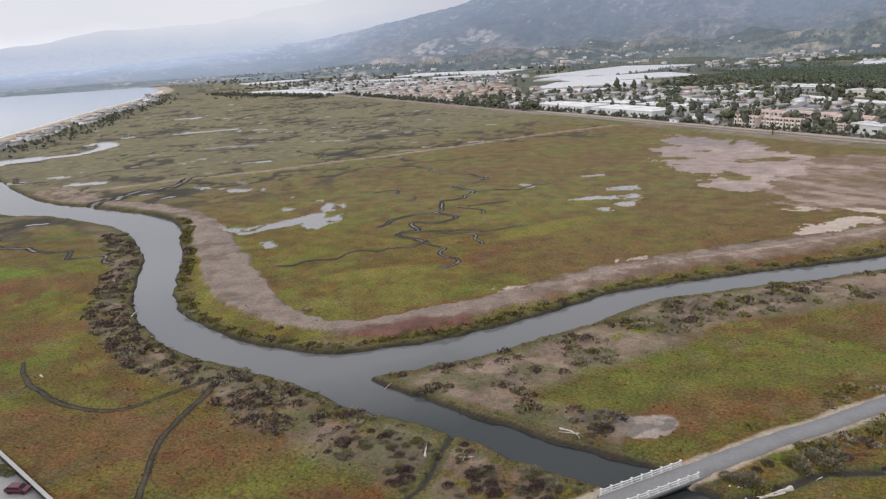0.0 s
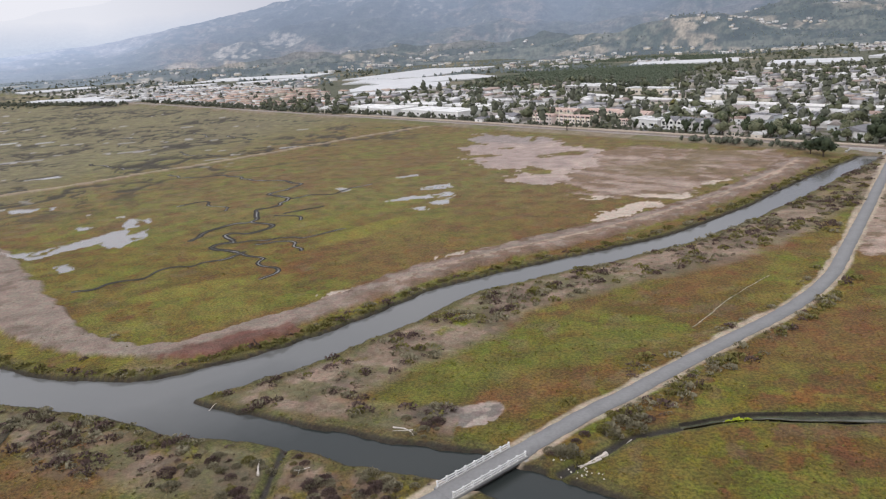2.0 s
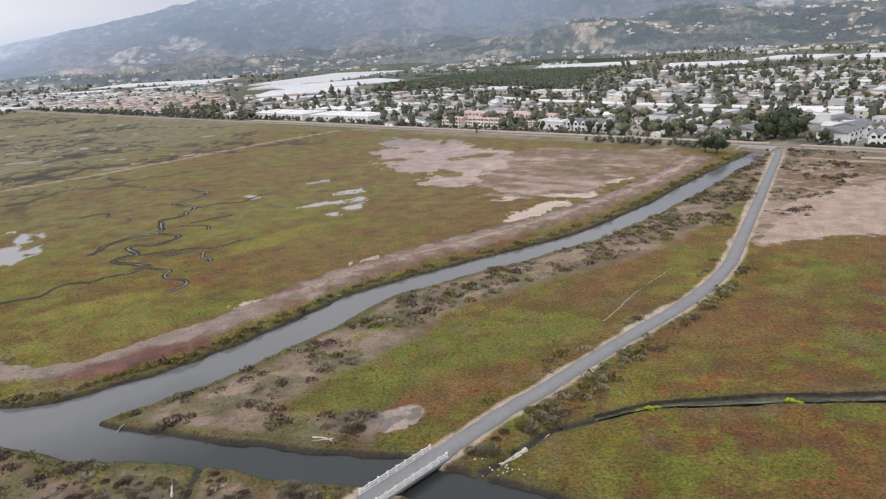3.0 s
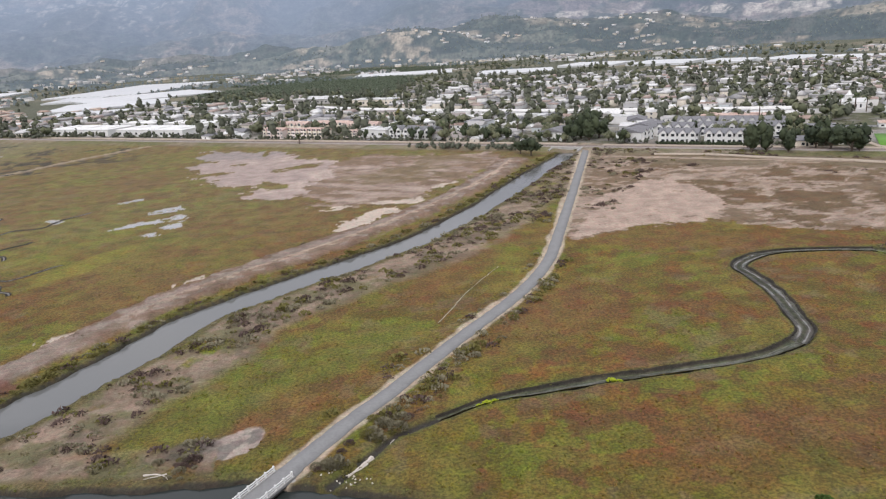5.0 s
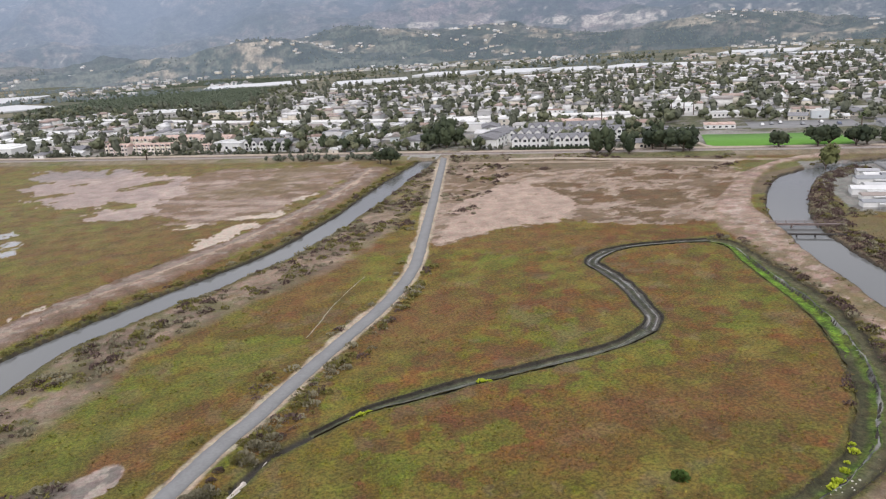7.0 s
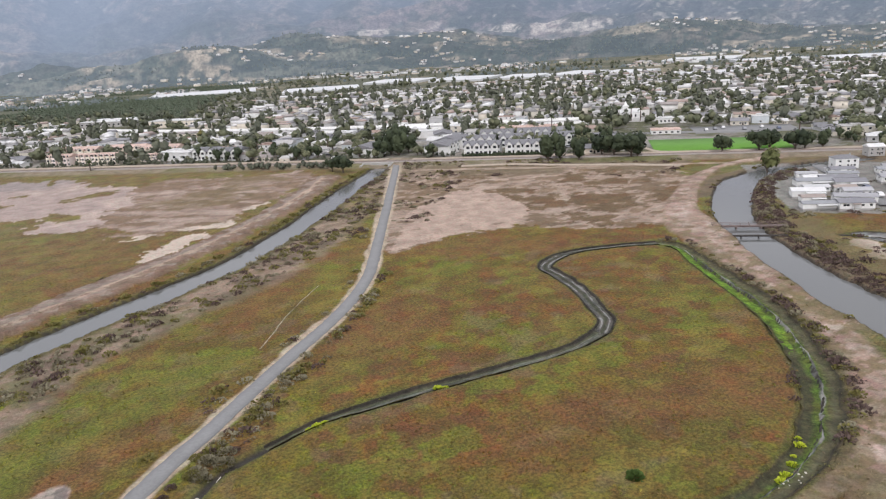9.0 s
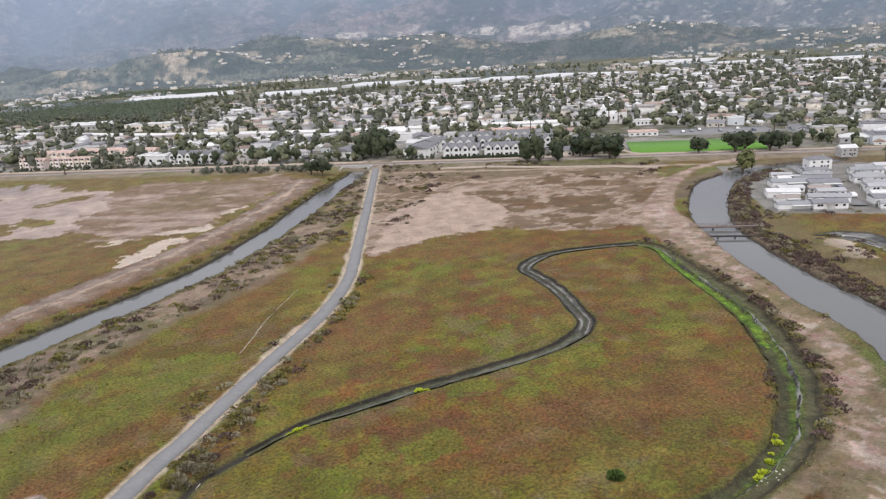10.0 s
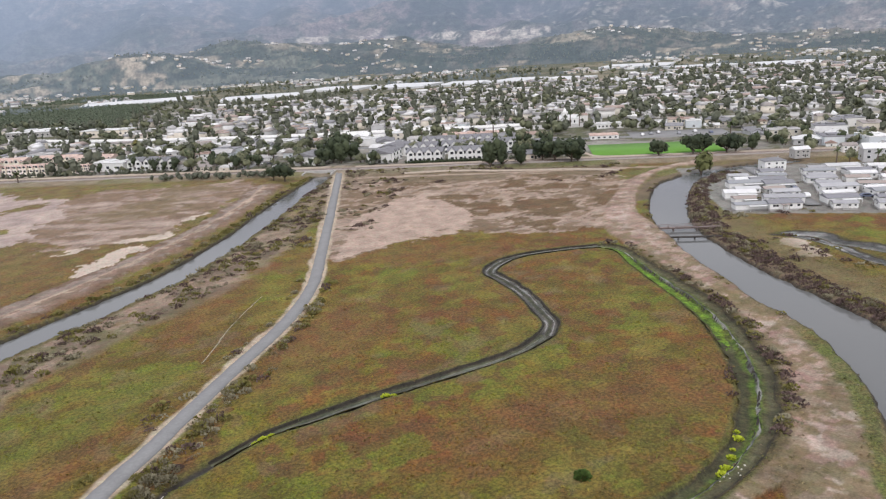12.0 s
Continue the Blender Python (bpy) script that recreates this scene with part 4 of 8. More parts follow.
    tint = lay(tint, (0.23, 0.228, 0.225), park * 0.9)
    homes = step_up(u, 9, 14)
    floor = lay(np.tile(np.array((0.2, 0.19, 0.175)), (len(x), 1)), (0.1, 0.105, 0.06), step_up(fine + mid, 0.85, 1.1))
    floor = lay(floor, (0.3, 0.29, 0.28), step_up(red, 0.55, 0.66) * 0.8)
    fields = step_up(u + 120 * (big - 0.5) - 0.12 * s, 560, 680) + step_up(-s, 560, 640) * step_up(u, 60, 130)
    floor = lay(floor, (0.09, 0.098, 0.066), fields * 0.9)
    floor = lay(floor, (0.24, 0.21, 0.15), np.clip(fields, 0, 1) * step_up(big + 0.2 * mid, 0.66, 0.78) * 0.7)
    tint = tint + (floor - tint) * homes[:, None]
    # beach and sea bed
    sea = inside(x, y, SEA)
    d_shore, _, _ = off_line(x, y, SEA[:9], 220, 25)
    inland = np.where(sea, -d_shore, d_shore)
    dunes = (1 - step_up(inland, 60, 95)) * (x < -400)
    tint = lay(tint, (0.14, 0.13, 0.085), dunes * (inland > 0) * 0.9)
    sand = (1 - step_up(inland, 20, 30)) * (x < -400) * (y < 1400)
    tint = lay(tint, (0.42, 0.36, 0.29), sand)
    tint = lay(tint, (0.75, 0.76, 0.76), (1 - step_up(np.abs(inland + 4 + 8 * warp), 4, 9)) * (x < -400) * (y < 1200) * 0.9)
    z = np.where((inland < 25) & (x < -330), -0.62 + 0.05 * np.clip(inland, -60, 25), z)
    z = np.where(sea & (d_shore > 12), -4.0, z)
    return z, np.clip(tint, 0, 1), np.clip(wet, 0, 1)


# ---- helpers for meshes ----
def bare(name, mesh, mat, parent=None, label=""):
    ob = new(name, mesh)
    if mat and not mesh.materials:
        mesh.materials.append(mat)
    if parent:
        ob.parent = parent
    return tagged(ob, label) if label else ob


def part(name, bm, mat, parent=None, label=""):
    mesh = bpy.data.meshes.new(name)
    bm.to_mesh(mesh)
    bm.free()
    return bare(name, mesh, mat, parent, label)


def raw_mesh(name, verts, faces):
    """A mesh from arrays of places and of faces with equally many corners."""
    verts, faces = np.asarray(verts, np.float32), np.asarray(faces, np.int32)
    mesh = bpy.data.meshes.new(name)
    mesh.vertices.add(len(verts))
    mesh.vertices.foreach_set("co", verts.ravel())
    mesh.loops.add(faces.size)
    mesh.loops.foreach_set("vertex_index", faces.ravel())
    mesh.polygons.add(len(faces))
    mesh.polygons.foreach_set("loop_start", np.arange(0, faces.size, faces.shape[1], dtype=np.int32))
    mesh.polygons.foreach_set("loop_total", np.full(len(faces), faces.shape[1], np.int32))
    mesh.update(calc_edges=True)
    mesh.validate()
    return mesh


def paint(mesh, tint, wet=None, name="wet"):
    a = mesh.attributes.new("tint", "FLOAT_COLOR", "POINT")
    plants = step_up((tint[:, 1] - tint[:, 2]) / (tint[:, 1] + 1e-6), 0.4, 0.62)
    a.data.foreach_set("color", np.c_[tint, plants].astype(np.float32).ravel())
    if wet is not None:
        a = mesh.attributes.new(name, "FLOAT", "POINT")
        a.data.foreach_set("value", wet.astype(np.float32))


def shade_smooth(mesh):
    mesh.polygons.foreach_set("use_smooth", np.ones(len(mesh.polygons), bool))


def ring_grid(radii, angles, closed):
    """Places and quads of a sheet laid in rings; angles in degrees to the left of +y."""
    a = np.radians(angles)
    x, y = -np.outer(radii, np.sin(a)), np.outer(radii, np.cos(a))
    m, k = len(radii), len(angles)
    idx = np.arange(m * k).reshape(m, k)
    if closed:
        idx = np.c_[idx, idx[:, :1]]
    quads = np.stack([idx[:-1, :-1], idx[1:, :-1], idx[1:, 1:], idx[:-1, 1:]], -1).reshape(-1, 4)
    return x.ravel(), y.ravel(), quads


def box(bm, x0, x1, y0, y1, z0, z1):
    v = [bm.verts.new(p) for p in ((x0, y0, z0), (x1, y0, z0), (x1, y1, z0), (x0, y1, z0), (x0, y0, z1), (x1, y0, z1), (x1, y1, z1), (x0, y1, z1))]
    for f in ((3, 2, 1, 0), (4, 5, 6, 7), (0, 1, 5, 4), (1, 2, 6, 5), (2, 3, 7, 6), (3, 0, 4, 7)):
        bm.faces.new([v[i] for i in f])
    return v


def ribbon(name, points, half, z, mat, thick=0.25, crown=0.0, step=2.0, wobble=0.0):
    """A strip with thickness along a line."""
    line = smooth_line(points, step)[:, :2]
    way = np.gradient(line, axis=0)
    way /= np.linalg.norm(way, axis=1)[:, None]
    left = np.c_[-way[:, 1], way[:, 0]]
    rng = np.random.default_rng(5)
    hl, hr = half + wobble * (rng.random((2, len(line), 1)) - 0.5)
    rows = [np.c_[line + left * hl, np.full(len(line), z - thick)], np.c_[line + left * hl, np.full(len(line), z)], np.c_[line, np.full(len(line), z + crown)],
            np.c_[line - left * hr, np.full(len(line), z)], np.c_[line - left * hr, np.full(len(line), z - thick)]]
    v = np.stack(rows, 1)
    idx = np.arange(v.shape[0] * 5).reshape(-1, 5)
    quads = np.stack([idx[:-1, :-1], idx[:-1, 1:], idx[1:, 1:], idx[1:, :-1]], -1).reshape(-1, 4)[:, ::-1]
    return bare(name, raw_mesh(name, v.reshape(-1, 3), quads), mat)


def scatter(name, proto, places, mat):
    """One joined mesh of many copies of proto (verts, faces) at rows of x, y, z, turn, scale across, scale up."""
    v, f = proto
    p = np.asarray(places, float)
    c, s = np.cos(p[:, 3])[:, None], np.sin(p[:, 3])[:, None]
    x = (v[None, :, 0] * c - v[None, :, 1] * s) * p[:, 4:5] + p[:, 0:1]
    y = (v[None, :, 0] * s + v[None, :, 1] * c) * p[:, 4:5] + p[:, 1:2]
    z = v[None, :, 2] * p[:, 5:6] + p[:, 2:3]
    faces = (f[None] + (np.arange(len(p)) * len(v))[:, None, None]).reshape(-1, f.shape[1])
    return bare(name, raw_mesh(name, np.stack([x, y, z], -1).reshape(-1, 3), faces), mat)


# ---- ground, water, hills ----
def build_ground():
    fine = np.arange(-66.0, 62.0, 0.148)
    angles = np.r_[np.arange(62.0, 294.0, 4.0), fine + 360.0]
    dip = np.r_[np.arange(52.5, 39.0, -0.6), np.arange(39.0, 16.7, -0.12), np.arange(16.7, 4.2, -0.066), np.arange(4.2, 2.3, -0.05)]
    radii = np.r_[0.02, np.linspace(4, 44, 12), 60.0 / np.tan(np.radians(dip)), np.geomspace(1530, 4950, 40)]
    x, y, quads = ring_grid(radii, angles, True)
    z, tint, wet = land(x, y)
    mesh = raw_mesh("ground", np.c_[x, y, z], quads[:, ::-1])
    shade_smooth(mesh)
    paint(mesh, tint, wet)
    return tagged(bare("ground", mesh, M_GROUND), "salt marsh ground of olive and rust-red low plants, mud and dry levees", "ground", kind="structure")


build_ground()


def flat(name, x0, x1, y0, y1, z, mat):
    return bare(name, raw_mesh(name, [(x0, y0, z), (x1, y0, z), (x1, y1, z), (x0, y1, z)], [(0, 1, 2, 3)]), mat)


tagged(flat("water", -480, 320, 5, 345, WATER_Z, M_WATER), "calm grey creek water reflecting the overcast sky", "water", kind="structure")
tagged(flat("sea", -4950, -485, -3000, 2600, WATER_Z, M_SEA), "pale sea under cloud along a sandy beach", "sea", kind="structure")


KNOLLS = [(-7.4, 2000, 62, 190), (-12.6, 2400, 50, 240), (-22.6, 2600, 45, 340), (-29.0, 2250, 20, 200), (-44.0, 2300, 25, 260)]
# pale rock outcrops: degrees to the left of +y, share of the way up, their spreads, strength
ROCKS = [(-31.3, 0.5, 2.0, 0.05, 1.0), (-33.9, 0.47, 2.2, 0.05, 1.0), (-37.4, 0.46, 2.0, 0.05, 1.0), (-22.0, 0.45, 3.2, 0.12, 0.9), (-25.5, 0.55, 2.4, 0.08, 0.7), (-47.0, 0.5, 2.2, 0.06, 0.8), (-44.0, 0.55, 1.6, 0.05, 0.6), (-52.8, 0.66, 2.4, 0.04, 0.8), (26.0, 0.5, 1.8, 0.12, 0.8), (22.4, 0.62, 2.0, 0.1, 0.7), (8.0, 0.55, 3.0, 0.1, 0.35), (-8.0, 0.6, 5.0, 0.12, 0.3)]
# tan fields and bare knolls
FIELDS = [(-7.6, 0.16, 2.2, 0.07, 0.9), (-29.1, 0.34, 1.0, 0.05, 0.9), (-11.0, 0.2, 2.0, 0.05, 0.6), (-16.0, 0.22, 3.0, 0.05, 0.6), (17.3, 0.2, 2.0, 0.06, 1.0), (13.0, 0.17, 1.6, 0.03, 0.7), (27.0, 0.34, 2.0, 0.08, 0.9), (30.0, 0.4, 1.6, 0.08, 0.7), (23.0, 0.3, 2.0, 0.06, 0.6), (-20.0, 0.3, 3.0, 0.06, 0.7), (-25.0, 0.26, 3.0, 0.04, 0.5), (-41.0, 0.2, 3.0, 0.04, 0.4), (0.0, 0.24, 2.5, 0.04, 0.5), (-55.0, 0.18, 4.0, 0.03, 0.4)]


def hill_height(x, y, az, r, far):
    if far:
        top = np.interp(az, [-75, 0, 20, 28, 34, 38, 42, 50, 58, 66], [7, 7, 6, 5.0, 4.2, 3.4, 2.8, 2.4, 1.2, 0.6])
        t = np.clip((r - 3700) / 1050, 0, 1)
        peak = 60 + r.clip(1, 4750) * np.tan(np.radians(top))
        return peak * t * (1 - 0.35 * np.abs(fbm(x, y, 900, 101, 5) - 0.5) * 2) - 3, t
    top = np.interp(az, [-75, -50, -20, 0, 12, 20, 24, 29, 33, 38.5, 45, 51, 60], [6.4, 6.4, 6.0, 5.6, 4.9, 3.9, 3.0, 2.0, 1.25, 0.6, 0.2, -0.1, -0.5])
    foot = np.interp(az, [-75, -20, 10, 30, 45, 66], [1800, 1650, 1620, 1700, 2000, 2050])
    ridge = 3750.0 + 300 * (fbm(x * 0 + az * 9, y * 0, 40, 95, 3) - 0.5)
    t = np.clip((r - foot) / (ridge - foot), 0, 1)
    peak = 60 + r.clip(1, 3750) * np.tan(np.radians(top))
    spurs = np.abs(fbm(x, y, 620, 101, 4) - 0.5) * 2
    rolls = fbm(x, y, 330, 131, 5)
    shape = 0.16 * step_up(t, 0, 0.5) + 0.84 * step_up(t, 0.36, 1.08)
    rise = shape * (1 - 1.0 * spurs * np.sin(np.pi * np.clip(t, 0, 1)) ** 0.5)
    h = peak * rise + (110 * (rolls - 0.44) + 40 * (fbm(x, y, 120, 151, 4) - 0.5)) * np.clip(t * 5, 0, 1) * (1 - 0.3 * t) * np.clip(top / 3, 0.1, 1)
    for k_az, k_r, k_h, k_w in KNOLLS:
        away = np.hypot((az - k_az) * math.pi / 180 * r, (r - k_r) * 0.8) + 90 * (rolls - 0.5)
        h = h + k_h * np.exp(-((away / k_w) ** 2)) * np.clip(t * 8, 0, 1)
    return h - 3 * (1 - np.clip(t * 12, 0, 1)), t


def spread_of(az, t, rows, wobble):
    """How far places lie within a list of soft-edged patches on the slopes."""
    total = np.zeros(az.shape)
    for a0, t0, da, dt, amount in rows:
        total = np.maximum(total, amount * np.exp(-(((az - a0) / da) ** 2) - ((t - t0) / dt) ** 2 + wobble))
    return total


def build_hills(name, near, reach, far, mat, label):
    angles = np.arange(-72.0, 66.0, 0.5 if far else 0.21)
    radii = np.linspace(near, reach, 40 if far else int((reach - near) / 12.5))
    x, y, quads = ring_grid(radii, angles, False)
    az, r = np.repeat(angles[None], len(radii), 0).ravel(), np.repeat(radii, len(angles))
    z, t = hill_height(x, y, az, r, far)
    tint = np.tile(np.array((0.06, 0.066, 0.056)), (len(x), 1))
    if not far:
        along, up = np.radians(az) * 2600, 0.1 * r + z
        bend = 140 * (fbm(x, y, 300, 171, 4) - 0.5)
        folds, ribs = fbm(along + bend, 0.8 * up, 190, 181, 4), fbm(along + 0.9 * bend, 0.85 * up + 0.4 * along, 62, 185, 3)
        mott, speck, c = fbm(along, up, 44, 191, 3), fbm(along, 1.1 * up, 17, 195, 2), fbm(x, y, 700, 211, 4)
        upper = step_up(t, 0.28, 0.5)
        # dry brown spurs; the gullies' dark tint is scrub plus painted ridge shade
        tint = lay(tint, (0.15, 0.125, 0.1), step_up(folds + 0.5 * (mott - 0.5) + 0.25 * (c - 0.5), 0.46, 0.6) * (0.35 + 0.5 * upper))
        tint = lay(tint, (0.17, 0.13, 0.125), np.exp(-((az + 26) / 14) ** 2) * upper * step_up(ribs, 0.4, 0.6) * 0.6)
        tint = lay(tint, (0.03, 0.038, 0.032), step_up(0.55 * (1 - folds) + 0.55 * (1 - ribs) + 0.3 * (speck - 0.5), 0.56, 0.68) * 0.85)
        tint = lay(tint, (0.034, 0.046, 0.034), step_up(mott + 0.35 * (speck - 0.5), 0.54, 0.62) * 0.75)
        # fields, woods and gardens of the lower slopes
        low = 1 - step_up(t, 0.22, 0.42)
        wood = 0.7 * fbm(x, y, 150, 301, 4) + 0.3 * fbm(x, y, 45, 303, 2)
        tint = lay(tint, (0.11, 0.115, 0.085), step_up(fbm(x, y, 210, 321, 3), 0.52, 0.56) * low * 0.6)
        tint = lay(tint, (0.27, 0.225, 0.165), step_up(fbm(x, y, 120, 331, 3), 0.6, 0.64) * low * 0.7)
        tint = lay(tint, (0.28, 0.235, 0.175), step_up(spread_of(az, t, FIELDS, 1.6 * (mott - 0.5)), 0.45, 0.6) * 0.85)
        tint = lay(tint, (0.17, 0.13, 0.08), step_up(spread_of(az, t, FIELDS, 0), 0.3, 0.5) * step_up(speck, 0.52, 0.6) * 0.6)
        tint = lay(tint, (0.026, 0.036, 0.031), step_up(wood + 0.2 * (speck - 0.5), 0.5, 0.56) * low * 0.9)
        tint = lay(tint, (0.03, 0.042, 0.034), step_up(speck + 0.5 * (mott - 0.5), 0.56, 0.62) * low * 0.8)
        # pale rock, broken into ribs and blocks
        rock = step_up(spread_of(az, t, ROCKS, 1.4 * (ribs - 0.5)) * (0.35 + 1.3 * mott), 0.36, 0.56) * step_up(speck + 0.8 * (ribs - 0.5), 0.5, 0.6)
        tint = lay(tint, (0.36, 0.325, 0.275), rock * 0.65)
        tint = lay(tint, (0.4, 0.36, 0.31), step_up(speck + 0.3 * (ribs - 0.5) + 0.9 * (c - 0.5), 0.78, 0.82) * upper * 0.4)
    mesh = raw_mesh(name, np.c_[x, y, z], quads[:, ::-1])
    shade_smooth(mesh)
    # strength of the emitted haze, by direction, distance and height
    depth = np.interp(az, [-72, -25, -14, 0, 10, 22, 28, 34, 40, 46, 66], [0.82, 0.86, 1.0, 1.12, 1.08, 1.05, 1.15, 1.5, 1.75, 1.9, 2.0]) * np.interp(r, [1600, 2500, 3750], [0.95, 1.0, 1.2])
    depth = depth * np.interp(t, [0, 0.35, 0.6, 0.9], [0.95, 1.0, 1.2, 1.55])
    # tint dimmed up the slope, as if haze covered it
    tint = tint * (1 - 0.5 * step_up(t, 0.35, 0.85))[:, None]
    paint(mesh, tint, np.ones(len(x)) if far else depth, "haze")
    lie = mesh.attributes.new("lie", "FLOAT_VECTOR", "POINT")
    lie.data.foreach_set("vector", np.c_[np.radians(az) * 2600, 0.1 * r + z, 0 * r].astype(np.float32).ravel())
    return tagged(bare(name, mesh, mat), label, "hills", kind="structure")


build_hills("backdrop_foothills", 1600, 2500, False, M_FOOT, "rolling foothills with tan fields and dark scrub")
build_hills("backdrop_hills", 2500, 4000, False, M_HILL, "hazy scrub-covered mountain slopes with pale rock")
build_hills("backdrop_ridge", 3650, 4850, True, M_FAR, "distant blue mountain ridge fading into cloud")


def build_cloud_bank():
    a = np.radians(np.arange(-75.0, 76.0, 2.5))
    low, high = np.c_[-np.sin(a) * 3950, np.cos(a) * 3950, np.full(len(a), 120.0)], np.c_[-np.sin(a) * 3950, np.cos(a) * 3950, np.full(len(a), 900.0)]
    k = np.arange(len(a) - 1)
    mesh = raw_mesh("backdrop_cloud", np.vstack([low, high]), np.stack([k, k + 1, k + 1 + len(a), k + len(a)], 1))
    return tagged(bare("backdrop_cloud", mesh, M_CLOUD), "low grey cloud hiding the mountain tops", "cloud", kind="structure")


build_cloud_bank()

# ---- beds of the small creeks and tidal runs ----
def build_bed(name, points, across, label, step=0.5, wiggle=0.0, seed=1, stir=0.2, drape=0.0):
    """The floor of a small creek. across: rows of (place over the half width, + on the left, height, tint, wetness); drape: metres above the ground, if it follows that."""
    line = smooth_line(points, step)
    way = np.gradient(line[:, :2], axis=0)
    way /= np.linalg.norm(way, axis=1)[:, None]
    left = np.c_[-way[:, 1], way[:, 0]]
    run = np.r_[0, np.cumsum(np.linalg.norm(np.diff(line[:, :2], axis=0), axis=1))]
    mid = line[:, :2] + left * (wiggle * (fbm(run, 0 * run, 9, seed, 2) - 0.5))[:, None]
    verts, tints, wets = [], [], []
    sway = 0.0
    for k, (o, z, tone, wet) in enumerate(across):
        sway = 0.6 * sway + stir * (fbm(run, 0 * run + 31 * k, 4, seed + k, 4) - 0.5) * 2
        place = mid + left * ((o + sway) * line[:, 2])[:, None]
        base = ground_z(place) + drape if drape else np.maximum(z, ground_z(place) + 0.06)
        verts.append(np.c_[place, base + 0.05 * (fbm(run, 0 * run + 7 * k, 2, seed + 5, 2) - 0.5)])
        mottle = 0.3 + 1.4 * fbm(run, 0 * run + 0.9 * k, 1.1, seed + 9, 3)
        patchy_wet = step_up(fbm(run, 0 * run + 1.5 * k, 7, seed + 3, 3), 0.44, 0.56)
        tone = np.array(tone)[None] * mottle[:, None]
        tints.append(tone * (1 - 0.55 * (wet > 0.25) * (1 - patchy_wet))[:, None])
        wets.append(wet * patchy_wet)
    m = len(across)
    idx = np.arange(len(line) * m).reshape(-1, m)
    quads = np.stack([idx[:-1, :-1], idx[:-1, 1:], idx[1:, 1:], idx[1:, :-1]], -1).reshape(-1, 4)[:, ::-1]
    mesh = raw_mesh(name, np.stack(verts, 1).reshape(-1, 3), quads)
    shade_smooth(mesh)
    paint(mesh, np.stack(tints, 1).reshape(-1, 3), np.stack(wets, 1).ravel())
    return tagged(bare(name, mesh, M_GROUND), label, "creek bed", kind="structure")


def ground_z(points):
    p = np.asarray(points, float).reshape(-1, 2)
    return land(p[:, 0].copy(), p[:, 1].copy())[0]


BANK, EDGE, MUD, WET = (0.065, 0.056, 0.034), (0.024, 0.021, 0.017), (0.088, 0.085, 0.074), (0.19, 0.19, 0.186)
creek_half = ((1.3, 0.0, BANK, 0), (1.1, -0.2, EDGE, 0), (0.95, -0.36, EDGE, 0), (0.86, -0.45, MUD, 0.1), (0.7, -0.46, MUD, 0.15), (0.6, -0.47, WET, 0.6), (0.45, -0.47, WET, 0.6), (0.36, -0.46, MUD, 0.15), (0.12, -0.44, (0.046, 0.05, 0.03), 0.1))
bend = [q for q in CREEK if q[0] > 84]
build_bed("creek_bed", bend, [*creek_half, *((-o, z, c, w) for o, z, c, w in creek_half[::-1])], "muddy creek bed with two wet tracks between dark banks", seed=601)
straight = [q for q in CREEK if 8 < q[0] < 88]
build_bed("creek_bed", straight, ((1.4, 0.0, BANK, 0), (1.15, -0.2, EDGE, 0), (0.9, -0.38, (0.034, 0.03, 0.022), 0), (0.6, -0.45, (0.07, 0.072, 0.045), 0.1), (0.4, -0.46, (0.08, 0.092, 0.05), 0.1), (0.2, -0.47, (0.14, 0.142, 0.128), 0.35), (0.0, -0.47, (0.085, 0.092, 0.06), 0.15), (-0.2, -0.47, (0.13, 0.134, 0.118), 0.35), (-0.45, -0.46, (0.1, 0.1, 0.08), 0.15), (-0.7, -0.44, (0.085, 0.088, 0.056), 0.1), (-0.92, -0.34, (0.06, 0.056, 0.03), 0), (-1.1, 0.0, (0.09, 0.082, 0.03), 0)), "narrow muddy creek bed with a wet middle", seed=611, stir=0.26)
OLIVE, WEED, LIME = (0.062, 0.062, 0.03), (0.08, 0.12, 0.022), (0.108, 0.195, 0.018)
arm_across = ((1.25, 0.0, (0.095, 0.078, 0.036), 0), (1.0, -0.25, (0.04, 0.034, 0.022), 0), (0.85, -0.4, (0.07, 0.066, 0.034), 0.02), (0.55, -0.48, (0.095, 0.092, 0.052), 0.05), (0.3, -0.51, (0.085, 0.092, 0.035), 0.05), (0.16, -0.52, WEED, 0.1), (0.11, -0.53, (0.2, 0.2, 0.196), 0.6), (0.03, -0.53, (0.2, 0.2, 0.196), 0.6), (-0.03, -0.5, WEED, 0.05))
upper_arm, lower_arm = [q for q in ARM if q[1] > 83], [q for q in ARM if q[1] < 95]
build_bed("creek_bed", upper_arm, [*arm_across, (-0.2, -0.47, WEED, 0), (-0.4, -0.44, LIME, 0), (-0.8, -0.42, LIME, 0), (-0.98, -0.36, WEED, 0), (-1.06, -0.2, (0.05, 0.046, 0.02), 0), (-1.16, 0.0, (0.12, 0.105, 0.034), 0)], "creek arm floor with bright green weed beside a thin stream", seed=631)
build_bed("creek_bed", lower_arm, [*arm_across, (-0.2, -0.475, WEED, 0), (-0.5, -0.445, OLIVE, 0), (-0.8, -0.42, OLIVE, 0), (-0.98, -0.36, (0.05, 0.046, 0.026), 0), (-1.15, 0.0, (0.1, 0.088, 0.034), 0)], "creek arm floor with dull weed beside a thin stream", seed=633, stir=0.26)
RUN_DARK, RUN_WET = (0.03, 0.026, 0.021), (0.15, 0.148, 0.144)
